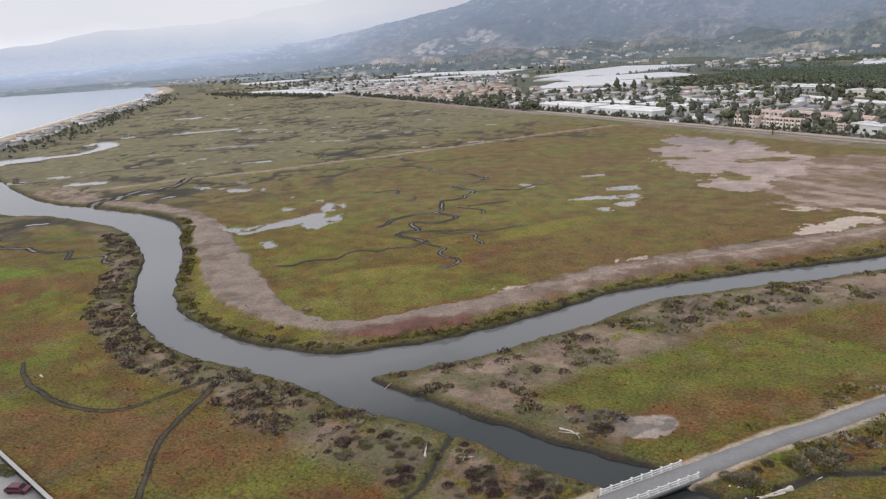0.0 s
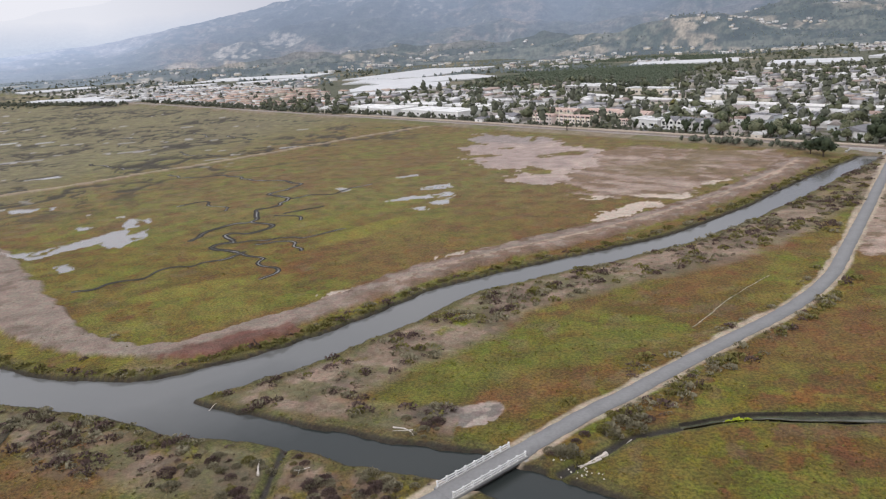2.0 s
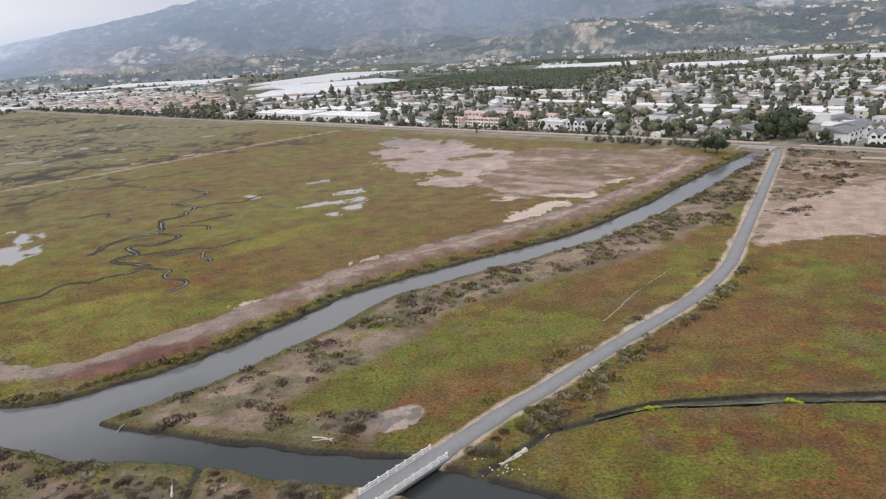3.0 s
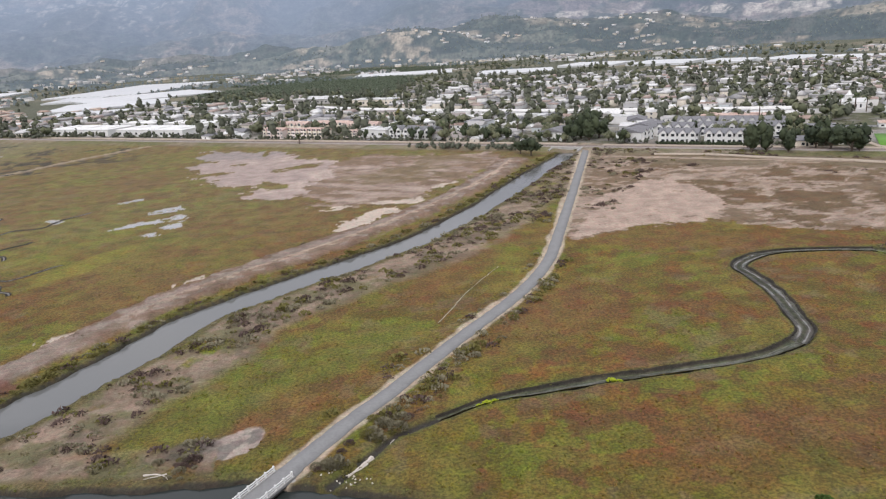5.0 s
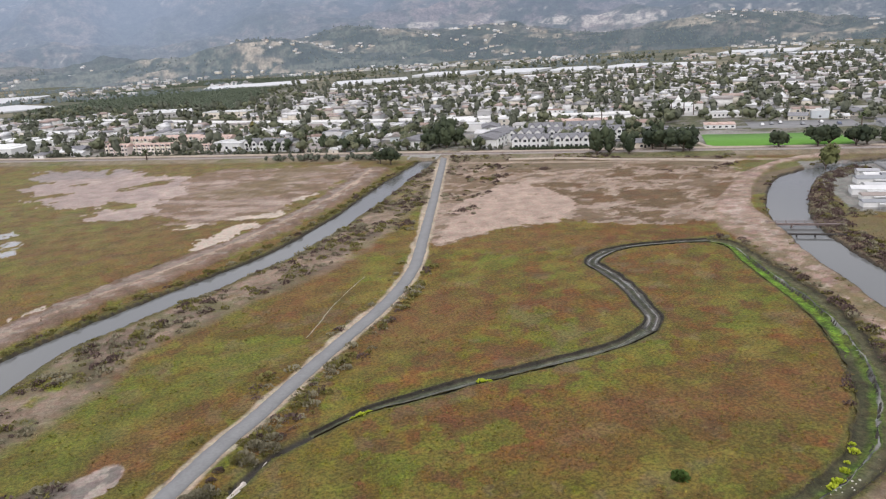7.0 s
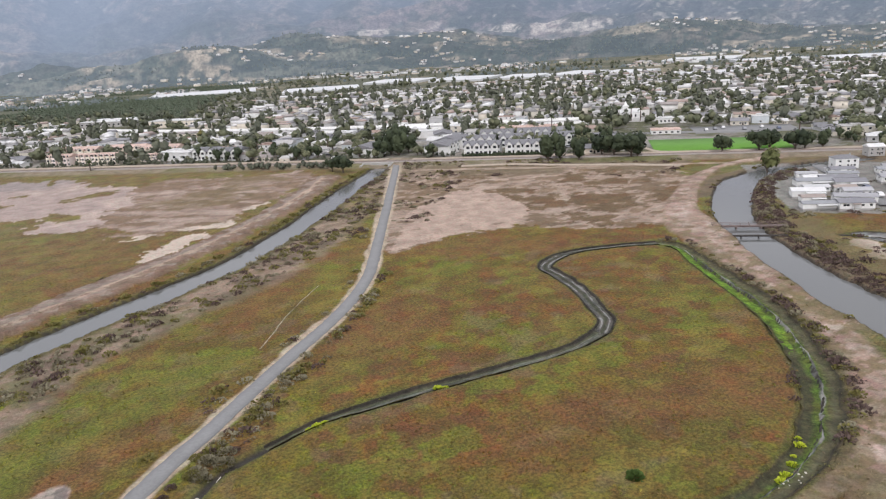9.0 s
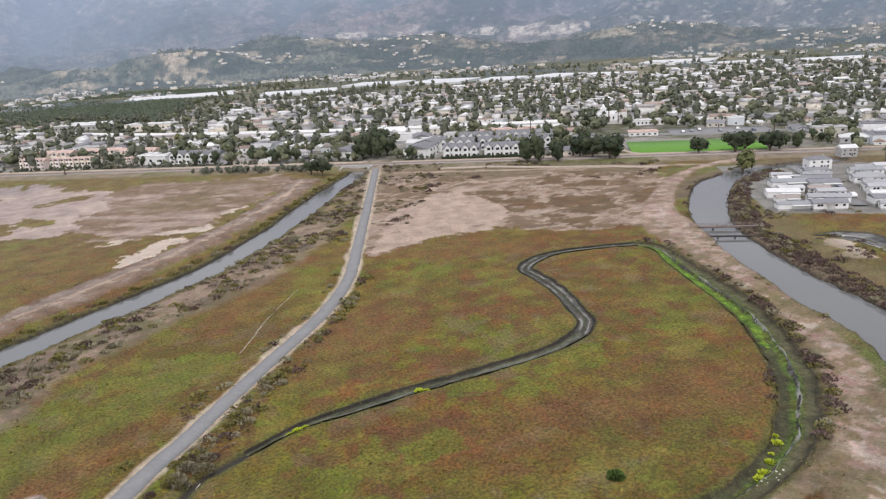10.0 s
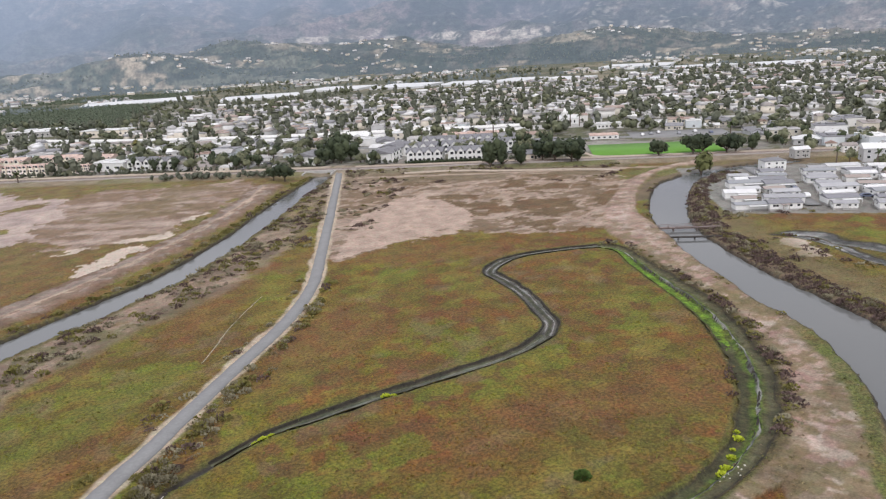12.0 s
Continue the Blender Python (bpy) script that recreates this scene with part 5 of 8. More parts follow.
run_across = ((1.2, 0, (0.06, 0.052, 0.028), 0), (0.9, 0, RUN_DARK, 0), (0.4, 0, RUN_DARK, 0.1), (0.3, 0, RUN_WET, 0.6), (-0.3, 0, RUN_WET, 0.6), (-0.4, 0, RUN_DARK, 0.1), (-0.9, 0, RUN_DARK, 0), (-1.2, 0, (0.06, 0.052, 0.028), 0))
for k, course in enumerate(RUNS + RUNS_B):
    wide = 1.25 if k < len(RUNS) else 1.5
    build_bed("tidal_run", [(px, py, pw * wide) for px, py, pw in course], run_across, "thin dark tidal run winding through the marsh", 1.0, 8.0 if k < len(RUNS) else 12.0, 651 + k, 0.3, 0.07)
wrack = ((1.0, 0, (0.1, 0.09, 0.034), 0), (0.6, 0, (0.33, 0.29, 0.22), 0), (-0.5, 0, (0.27, 0.235, 0.17), 0), (-1.0, 0, (0.075, 0.068, 0.03), 0))
build_bed("wrack_line", LITTER_LINE, wrack, "thin pale line of dry plant litter across the meadow", 0.25, 0.5, 697, 1.1, 0.05)
GREY, SILT = (0.17, 0.175, 0.18), (0.34, 0.34, 0.335)
flat_across = ((1.3, 0, (0.1, 0.085, 0.04), 0), (1.1, 0, (0.045, 0.04, 0.032), 0), (0.8, 0, GREY, 0.3), (0.3, 0, (0.14, 0.142, 0.142), 0.4), (-0.1, 0, GREY, 0.5), (-0.5, 0, SILT, 0.5), (-0.85, 0, SILT, 0.3), (-1.1, 0, (0.16, 0.13, 0.08), 0))
for k, course in enumerate((BRANCH, BRANCH_B)):
    build_bed("mud_channel", course, flat_across, "grey wet mud channel with a thin stream", 0.5, 0.8, 641 + k, 0.3, 0.08 + 0.02 * k)
ditch_across = ((1.5, 0, (0.085, 0.075, 0.028), 0), (1.05, 0, EDGE, 0), (0.85, 0, (0.05, 0.045, 0.03), 0), (0.3, 0, (0.075, 0.062, 0.04), 0), (-0.3, 0, (0.075, 0.062, 0.04), 0), (-0.7, 0, (0.05, 0.045, 0.03), 0), (-0.85, 0, EDGE, 0), (-1.1, 0, (0.07, 0.066, 0.026), 0))
for k, course in enumerate((CURVE, CURVE_B)):
    build_bed("ditch", [(px, py, pw * 0.6) for px, py, pw in course], ditch_across, "shallow overgrown ditch with dark edges in the marsh", 0.5, 1.0, 691 + k, 0.25, 0.06)

# ---- road and bridge ----
tagged(ribbon("road", ROAD, 1.65, 0.3, M_ASPHALT, 0.5, 0.06, wobble=0.25), "narrow grey asphalt lane with sandy shoulders across the marsh", "road", kind="structure")


def build_bridge():
    a, b = np.array((-18.6, 83.0)), np.array((-9.6, 93.9))
    way = (b - a) / np.linalg.norm(b - a)
    length = float(np.linalg.norm(b - a))
    root = tagged(new("road_bridge"), "small road bridge with white post-and-rail sides over a creek", "bridge")
    root.matrix_world = pose(*a, 0.0, 0, 0, math.degrees(math.atan2(way[1], way[0])))
    bm = bmesh.new()
    box(bm, -0.4, length + 0.4, -1.95, 1.95, 0.05, 0.37)
    part("deck", bm, M_ASPHALT, root)
    for y in (-1.6, 0.0, 1.6):
        bm = bmesh.new()
        box(bm, 0, length, y - 0.18, y + 0.18, -0.4, 0.05)
        part("girder", bm, M_DARK, root, "dark timber girder")
    for x in (0.3, length - 0.3):
        bm = bmesh.new()
        box(bm, x - 0.35, x + 0.35, -2.3, 2.3, -2.0, 0.05)
        part("abutment", bm, M_CONCRETE, root)
    for x in (length * 0.33, length * 0.67):
        for y in (-1.6, 0.0, 1.6):
            bm = bmesh.new()
            bmesh.ops.create_cone(bm, cap_ends=True, segments=8, radius1=0.16, radius2=0.14, depth=2.2, matrix=Matrix.Translation((x, y, -1.45)))
            part("pile", bm, M_DARK, root)
    for y in (-1.72, 1.72):
        bm = bmesh.new()
        box(bm, -0.2, length + 0.2, y - 0.2, y + 0.12, 0.37, 0.52)
        part("kerb", bm, M_CONCRETE, root)
        for z in (0.74, 1.08):
            bm = bmesh.new()
            box(bm, -0.05, length + 0.05, y - 0.05, y + 0.05, z, z + 0.15)
            part("rail", bm, M_WHITE, root)
        count = 9
        for k in range(count):
            x = 0.12 + k * (length - 0.24) / (count - 1)
            bm = bmesh.new()
            box(bm, x - 0.1, x + 0.1, y - 0.11, y + 0.11, 0.1, 1.3)
            box(bm, x - 0.13, x + 0.13, y - 0.14, y + 0.14, 1.3, 1.37)
            part("post", bm, M_WHITE, root, "white post")
    return root


build_bridge()


# ---- kinds of things ----
rng = random.Random(7)


def add_prism(bm, w, d, z0, z1, over=0.4, along_x=True, thick=0.18):
    """A gabled roof over a w by d body, ridge along x or y, with eaves and thickness."""
    a, b = w / 2 + over, d / 2 + over
    if along_x:
        low = [(-a, -b, z0), (a, -b, z0), (a, b, z0), (-a, b, z0)]
        top = [(-a, 0, z1), (a, 0, z1)]
        faces = ((0, 1, 5, 4), (2, 3, 4, 5), (1, 2, 5), (3, 0, 4), (3, 2, 1, 0))
    else:
        low = [(-a, -b, z0), (a, -b, z0), (a, b, z0), (-a, b, z0)]
        top = [(0, -b, z1), (0, b, z1)]
        faces = ((1, 2, 5, 4), (3, 0, 4, 5), (0, 1, 4), (2, 3, 5), (3, 2, 1, 0))
    v = [bm.verts.new(p) for p in low + top]
    for f in faces:
        bm.faces.new([v[i] for i in f])
    box(bm, -a, a, -b, b, z0 - thick, z0)


def add_hip(bm, w, d, z0, z1, over=0.5):
    a, b = w / 2 + over, d / 2 + over
    c = max(a - b, 0.3)
    v = [bm.verts.new(p) for p in ((-a, -b, z0), (a, -b, z0), (a, b, z0), (-a, b, z0), (-c, 0, z1), (c, 0, z1))]
    for f in ((0, 1, 5, 4), (2, 3, 4, 5), (1, 2, 5), (3, 0, 4), (3, 2, 1, 0)):
        bm.faces.new([v[i] for i in f])
    box(bm, -a, a, -b, b, z0 - 0.2, z0)


WINDOW_MESHES = {}


def window(parent, x, y, z, w, h, turn=0.0):
    """A framed pane that stands a little proud of its wall."""
    key = (round(w, 2), round(h, 2))
    if key not in WINDOW_MESHES:
        meshes = []
        for grow, mat, y0, y1 in ((0.0, M_GLASS, -0.05, 0.1), (0.12, M_WHITE, -0.02, 0.1)):
            bm = bmesh.new()
            box(bm, -w / 2 - grow, w / 2 + grow, y0, y1, -h / 2 - grow, h / 2 + grow)
            me = bpy.data.meshes.new("window")
            bm.to_mesh(me)
            bm.free()
            me.materials.append(mat)
            meshes.append(me)
        WINDOW_MESHES[key] = meshes
    ob = new("window", WINDOW_MESHES[key][1])
    ob.parent = parent
    ob.matrix_local = pose(x, y, z, 0, 0, turn)
    pane = new("pane", WINDOW_MESHES[key][0])
    pane.parent = ob
    return ob


def build_house(w, d, h, roof, rise, label, storeys=1, wall_mat=None, roof_mat=None, windows=True):
    """A dwelling with its long side along x, standing at the origin."""
    root = tagged(new("house"), label, "house", "houses of the town")
    bm = bmesh.new()
    box(bm, -w / 2, w / 2, -d / 2, d / 2, -0.8, h)
    part("wall", bm, wall_mat or M_WALL, root)
    bm = bmesh.new()
    if roof == "gable":
        add_prism(bm, w, d, h, h + rise)
    elif roof == "cross":
        add_prism(bm, w, d, h, h + rise)
        add_prism(bm, w * 0.42, d + 1.6, h, h + rise * 0.9, along_x=False)
    elif roof == "hip":
        add_hip(bm, w, d, h, h + rise)
    else:
        box(bm, -w / 2 - 0.15, w / 2 + 0.15, -d / 2 - 0.15, d / 2 + 0.15, h, h + 0.35)
        box(bm, -w * 0.2, w * 0.1, -d * 0.15, d * 0.2, h + 0.35, h + 1.1)
    part("roof", bm, roof_mat or M_ROOF, root)
    if windows:
        for k in range(storeys):
            z = 1.5 + 2.8 * k
            for x in (-0.3, 0.05, 0.32):
                window(root, x * w, -d / 2, z, 1.4, 1.2)
        window(root, -w / 2, 0, 1.5, 1.4, 1.2, -90)
        bm = bmesh.new()
        box(bm, -0.5 + 0.18 * w, 0.5 + 0.18 * w, -d / 2 - 0.06, -d / 2 + 0.05, 0, 2.05)
        part("door", bm, M_DARK, root)
    if roof in ("gable", "hip"):
        bm = bmesh.new()
        box(bm, w * 0.22, w * 0.22 + 0.8, -0.4, 0.4, h, h + rise + 0.7)
        part("chimney", bm, M_CONCRETE, root)
    return root


def build_long_hall(w, d, h, label, name="warehouse", wall=None, roof=None, bays=8):
    """A long flat-roofed hall with a row of openings and roof lights."""
    root = tagged(new(name), label, "building")
    bm = bmesh.new()
    box(bm, -w / 2, w / 2, -d / 2, d / 2, -1, h)
    part("wall", bm, wall or M_WHITE, root)
    bm = bmesh.new()
    box(bm, -w / 2 - 0.3, w / 2 + 0.3, -d / 2 - 0.3, d / 2 + 0.3, h, h + 0.5)
    for k in range(3):
        box(bm, -w / 2 + (k + 0.3) * w / 3, -w / 2 + (k + 0.7) * w / 3, -d * 0.25, d * 0.25, h + 0.5, h + 1.1)
    part("roof", bm, roof or M_PALEROOF, root)
    for k in range(bays):
        window(root, -w / 2 + (k + 0.5) * w / bays, -d / 2, h * 0.5, min(1.8, w / bays * 0.4), min(1.5, h * 0.4))
    return root


def build_terrace(w, d, h, units, label, wall, roof, storeys=2, towers=False):
    """A terrace of gabled units along x, with windows and balconies."""
    root = tagged(new("terrace"), label, "building")
    bm = bmesh.new()
    box(bm, -w / 2, w / 2, -d / 2, d / 2, -0.8, h)
    part("wall", bm, wall, root)
    bm = bmesh.new()
    add_prism(bm, w, d, h, h + 1.9, 0.5)
    part("roof", bm, roof, root)
    step = w / units
    for k in range(units):
        x = -w / 2 + (k + 0.5) * step
        bm = bmesh.new()
        box(bm, x - step * 0.3, x + step * 0.3, -d / 2 - 1.2, -d / 2 + 2.5, -0.8, h + 0.3)
        v = [bm.verts.new(p) for p in ((x - step * 0.3, -d / 2 - 1.2, h + 0.3), (x + step * 0.3, -d / 2 - 1.2, h + 0.3), (x, -d / 2 - 1.2, h + 1.6), (x - step * 0.3, -d / 2 + 2.5, h + 0.3), (x + step * 0.3, -d / 2 + 2.5, h + 0.3), (x, -d / 2 + 2.5, h + 1.6))]
        for f in ((0, 1, 2), (5, 4, 3), (0, 2, 5, 3), (1, 4, 5, 2)):
            bm.faces.new([v[i] for i in f])
        part("gable_bay", bm, wall if not towers or k % 2 else M_CREAM, root)
        bm = bmesh.new()
        a = step * 0.3 + 0.25
        v = [bm.verts.new(p) for p in ((x - a, -d / 2 - 1.5, h + 0.15), (x, -d / 2 - 1.5, h + 1.85), (x + a, -d / 2 - 1.5, h + 0.15), (x - a, 0, h + 0.15), (x, 0, h + 1.85), (x + a, 0, h + 0.15))]
        for f in ((0, 3, 4, 1), (1, 4, 5, 2)):
            bm.faces.new([v[i] for i in f])
        part("gable_roof", bm, roof, root)
        for q in range(storeys):
            window(root, x, -d / 2 - 1.2, 1.5 + 2.8 * q, 1.6, 1.3)
            window(root, x + step * 0.42, -d / 2, 1.5 + 2.8 * q, 0.9, 1.3)
    return root


def build_mobile_home(w, d, label):
    """A low home with shallow roof, carport and skirting."""
    root = tagged(new("mobile_home"), label, "mobile home", "homes of the mobile home park")
    bm = bmesh.new()
    box(bm, -w / 2, w / 2, -d / 2, d / 2, 0.4, 3.1)
    part("wall", bm, M_WHITE, root)
    bm = bmesh.new()
    box(bm, -w / 2 + 0.1, w / 2 - 0.1, -d / 2 + 0.1, d / 2 - 0.1, -0.6, 0.42)
    part("skirting", bm, M_CONCRETE, root)
    bm = bmesh.new()
    add_prism(bm, w, d, 3.1, 4.1, 0.35)
    part("roof", bm, M_MOBILE_ROOF, root)
    bm = bmesh.new()
    box(bm, -w / 2, w * 0.1, d / 2, d / 2 + 2.8, 2.5, 2.62)
    for x in (-w / 2 + 0.3, w * 0.1 - 0.3):
        box(bm, x - 0.06, x + 0.06, d / 2 + 2.6, d / 2 + 2.72, -0.4, 2.5)
    part("carport", bm, M_PALEROOF, root)
    for x in (-0.36, -0.27, 0.15, 0.38):
        window(root, x * w, -d / 2, 2.0, 1.1, 0.9)
    window(root, -w / 2, 0, 2.0, 1.1, 0.9, -90)
    # porch with its own low roof on the street side
    bm = bmesh.new()
    box(bm, -0.14 * w, 0.06 * w, -d / 2 - 1.8, -d / 2, -0.3, 0.3)
    part("porch", bm, M_CONCRETE, root)
    bm = bmesh.new()
    box(bm, -0.16 * w, 0.08 * w, -d / 2 - 2.0, -d / 2, 2.66, 2.8)
    for x in (-0.13 * w, 0.05 * w):
        box(bm, x - 0.06, x + 0.06, -d / 2 - 1.85, -d / 2 - 1.73, 0.3, 2.66)
    part("porch_roof", bm, M_MOBILE_ROOF, root)
    return root


M_MOBILE_ROOF = material("mobile_home_roofs", (0.5, 0.5, 0.5), 0.7, spread=0.12, scale=0.5, colours=((0.33, 0.33, 0.34), (0.52, 0.52, 0.52), (0.22, 0.22, 0.235), (0.4, 0.4, 0.41), (0.66, 0.66, 0.65), (0.33, 0.28, 0.25), (0.28, 0.29, 0.3)))


def build_car(label, paint_mat):
    root = tagged(new("car"), label, "car")
    bm = bmesh.new()
    outline = ((-2.25, 0.35), (2.25, 0.35), (2.3, 0.75), (1.35, 0.95), (0.75, 1.48), (-1.5, 1.5), (-2.15, 1.0), (-2.3, 0.8))
    sides = [[bm.verts.new((x, y * (0.86 if z > 1.2 else 1.0), z)) for x, z in outline] for y in (-0.9, 0.9)]
    bm.faces.new(sides[0])
    bm.faces.new(sides[1][::-1])
    for k in range(len(outline)):
        j = (k + 1) % len(outline)
        bm.faces.new((sides[0][j], sides[0][k], sides[1][k], sides[1][j]))
    bmesh.ops.bevel(bm, geom=bm.edges[:], offset=0.06, segments=1, affect="EDGES")
    bmesh.ops.recalc_face_normals(bm, faces=bm.faces[:])
    part("body", bm, paint_mat, root)
    for y in (-0.84, 0.84):
        bm = bmesh.new()
        v = [bm.verts.new((x, y * f, z)) for x, z, f in ((-1.7, 1.02, 1.08), (1.15, 1.02, 1.08), (0.68, 1.4, 1.0), (-1.4, 1.42, 1.0))]
        bm.faces.new(v)
        bmesh.ops.solidify(bm, geom=bm.faces[:], thickness=0.04)
        part("side_window", bm, M_GLASS, root)
    bm = bmesh.new()
    v = [bm.verts.new(p) for p in ((1.36, -0.72, 1.0), (1.36, 0.72, 1.0), (0.82, 0.66, 1.47), (0.82, -0.66, 1.47))]
    bm.faces.new(v)
    bmesh.ops.solidify(bm, geom=bm.faces[:], thickness=0.05)
    part("windscreen", bm, M_GLASS, root)
    for x in (-1.4, 1.45):
        for y in (-0.82, 0.82):
            bm = bmesh.new()
            bmesh.ops.create_cone(bm, cap_ends=True, segments=14, radius1=0.34, radius2=0.34, depth=0.22, matrix=pose(x, y, 0.34, 90, 0, 0))
            part("wheel", bm, M_TYRE, root)
    return root


def crown_mesh(name, seed, wide, high, lobes, clumps, size, flat_base=0.25):
    """Leaf clumps set over several lobes round a dark core; base at z=0."""
    r = random.Random(seed)
    verts, faces = [], []
    centres = []
    for k in range(lobes):
        a, q = r.uniform(0, 6.283), r.uniform(0.0, 0.62) if k else 0.0
        rad = r.uniform(0.34, 0.55) if k else 0.6
        centres.append((math.cos(a) * q * wide / 2, math.sin(a) * q * wide / 2, high * (r.uniform(0.3, 0.72) if k else 0.5), rad * wide / 2, rad * high * r.uniform(0.55, 0.8)))
    bm = bmesh.new()
    for x, y, z, a, b in centres:
        bmesh.ops.create_icosphere(bm, subdivisions=1, radius=1.0, matrix=Matrix.Translation((x, y, max(z, b * 0.75))) @ Matrix.Diagonal((a * 0.84, a * 0.84, b * 0.84, 1)))
    verts = [tuple(v.co) for v in bm.verts]
    faces = [[v.index for v in f.verts] for f in bm.faces]
    bm.verts.ensure_lookup_table()
    bm.free()
    for k in range(clumps):
        x, y, z, a, b = centres[r.randrange(lobes)]
        th, ph = r.uniform(0, 6.283), math.acos(r.uniform(-0.55, 1))
        n = Vector((math.sin(ph) * math.cos(th), math.sin(ph) * math.sin(th), math.cos(ph)))
        c = Vector((x + n.x * a * r.uniform(0.82, 1.12), y + n.y * a * r.uniform(0.82, 1.12), max(z, b * 0.75) + n.z * b * r.uniform(0.82, 1.12)))
        n = (n + 0.7 * Vector((r.uniform(-1, 1), r.uniform(-1, 1), r.uniform(-0.4, 1)))).normalized()
        t = n.orthogonal().normalized()
        t.rotate(Matrix.Rotation(r.uniform(0, 6.283), 3, n))
        u = n.cross(t)
        s = size * r.uniform(0.6, 1.35)
        base = len(verts)
        for p, q in ((-1, -0.6), (0.2, -0.9), (1, 0.1), (0.1, 0.9)):
            verts.append(tuple(c + t * p * s + u * q * s))
        faces += [[base, base + 1, base + 2], [base, base + 2, base + 3]]
    return np.array(verts), np.array(faces)


def tree_kind(seed, wide, high, bole, mat, label, lobes=7, clumps=150, size=None, name="tree"):
    root = tagged(new(name), label, "tree", "trees of the town")
    bm = bmesh.new()
    bmesh.ops.create_cone(bm, cap_ends=True, segments=8, radius1=0.05 * wide * 0.8, radius2=0.02 * wide, depth=bole + high * 0.5 + 1, matrix=Matrix.Translation((0, 0, (bole + high * 0.5 - 1) / 2)))
    for a in range(4):
        m = Matrix.Translation((0, 0, bole)) @ Matrix.Rotation(a * 1.57 + 0.4, 4, "Z") @ Matrix.Rotation(0.75, 4, "Y")
        bmesh.ops.create_cone(bm, cap_ends=False, segments=5, radius1=0.02 * wide, radius2=0.006 * wide, depth=wide * 0.4, matrix=m @ Matrix.Translation((0, 0, wide * 0.2)))
    part("trunk", bm, M_TRUNK, root)
    v, f = crown_mesh("crown", seed, wide, high, lobes, clumps, size or wide * 0.055)
    v[:, 2] += bole
    bare("crown", raw_mesh("crown", v, f), mat, root)
    return root


def palm_kind(seed, tall, label):
    r = random.Random(seed)
    root = tagged(new("palm_tree"), label, "palm tree", "palms of the town")
    bm = bmesh.new()
    bmesh.ops.create_cone(bm, cap_ends=True, segments=8, radius1=0.35, radius2=0.22, depth=tall + 1, matrix=Matrix.Translation((0, 0, (tall - 1) / 2)))
    part("trunk", bm, M_TRUNK, root)
    verts, faces = [], []
    for k in range(26):
        a, droop, long = k * 2.4, r.uniform(-0.2, 0.9), r.uniform(1.8, 2.7)
        base = len(verts)
        for q in range(4):
            t = q / 3
            x, z = long * t, tall + 0.2 + long * (0.55 * t * (1 - droop) - droop * 0.9 * t * t)
            w = 0.35 * math.sin(math.pi * min(0.95, t * 0.9 + 0.1))
            for s in (-w, w):
                verts.append((x * math.cos(a) - s * math.sin(a), x * math.sin(a) + s * math.cos(a), z - abs(s) * 0.4))
        for q in range(3):
            i = base + 2 * q
            faces += [[i, i + 1, i + 3], [i, i + 3, i + 2]]
    bare("fronds", raw_mesh("fronds", np.array(verts), np.array(faces)), M_PALM, root)
    return root


def put(ob, x, y, z, turn=0.0, scale=1.0, first=[]):
    """A copy of a kind at a place; the kind itself stands in for its first copy."""
    m = pose(x, y, z, 0, 0, turn)
    if ob in first:
        c = copy_thing(ob, m)
    else:
        first.append(ob)
        c = ob
        c.matrix_basis = m
    c.scale = (scale, scale, scale)
    return c


def put_town(ob, s, u, turn=0.0, z=0.62, scale=1.0):
    return put(ob, *town(s, u), z, TOWN_TURN + turn, scale)


# ---- railway ----
rail_line = [town(s, 0) for s in range(-1000, 620, 60)]
tagged(ribbon("railway_bed", rail_line, 3.0, 1.05, M_BALLAST, 0.6, 0.05, 20), "grey ballast bed of a single-track railway", "railway bed", kind="structure")
for off in (-0.75, 0.75):
    line = [town(s, off) for s in range(-1000, 620, 60)]
    tagged(ribbon("rail", line, 0.05, 1.25, M_RAIL, 0.16, 0.0, 20), "rusty steel rail on ballast", "rail", "rails of the railway")
tagged(ribbon("service_road", [town(s, 8.5) for s in (-430, -300, -150, -60, -8)], 2.4, 0.98, M_SAND, 0.5, 0.02, 10), "pale service track beside the railway", "track", kind="structure")
tagged(ribbon("service_road", [town(s, 6.5) for s in (6, 60, 110, 160, 230, 330)], 1.6, 0.98, M_SAND, 0.5, 0.02, 10), "pale service track beside the railway", "track", kind="structure")
tagged(ribbon("marsh_path", [town(s, u) for s, u in ((36, -17), (60, -15), (90, -21), (118, -24), (138, -30))], 1.5, 0.62, M_SAND, 0.5, 0.02, 5, 0.6), "pale dirt path along the marsh edge", "path", kind="structure")

# ---- freeway with its pale barrier ----
freeway = [town(s, u) for s, u in ((-700, 265), (-520, 240), (-379, 213), (-239, 168), (-91, 146), (40, 146), (160, 150), (420, 165))]
tagged(ribbon("freeway", freeway, 11, 1.1, M_CONCRETE, 1.5, 0.1, 10), "pale concrete freeway through the town", "road", kind="structure")
for off in (-13, 13):
    line = [town(s, u + off) for s, u in ((-520, 240), (-379, 213), (-239, 168), (-91, 146), (40, 146), (95, 148))]
    tagged(ribbon("barrier_wall", line, 0.25, 2.7, M_WHITE, 3.1, 0.0, 10), "long white barrier wall beside the freeway", "wall", "freeway walls")
for s0 in (-140, -60, 20, 75):
    pts = [town(s0 + q * 0.05, q) for q in (12, 60, 120)]
    tagged(ribbon("town_street", pts, 3.5, 0.93, M_ASPHALT, 0.5, 0.05, 10), "grey town street between houses", "street", kind="structure")
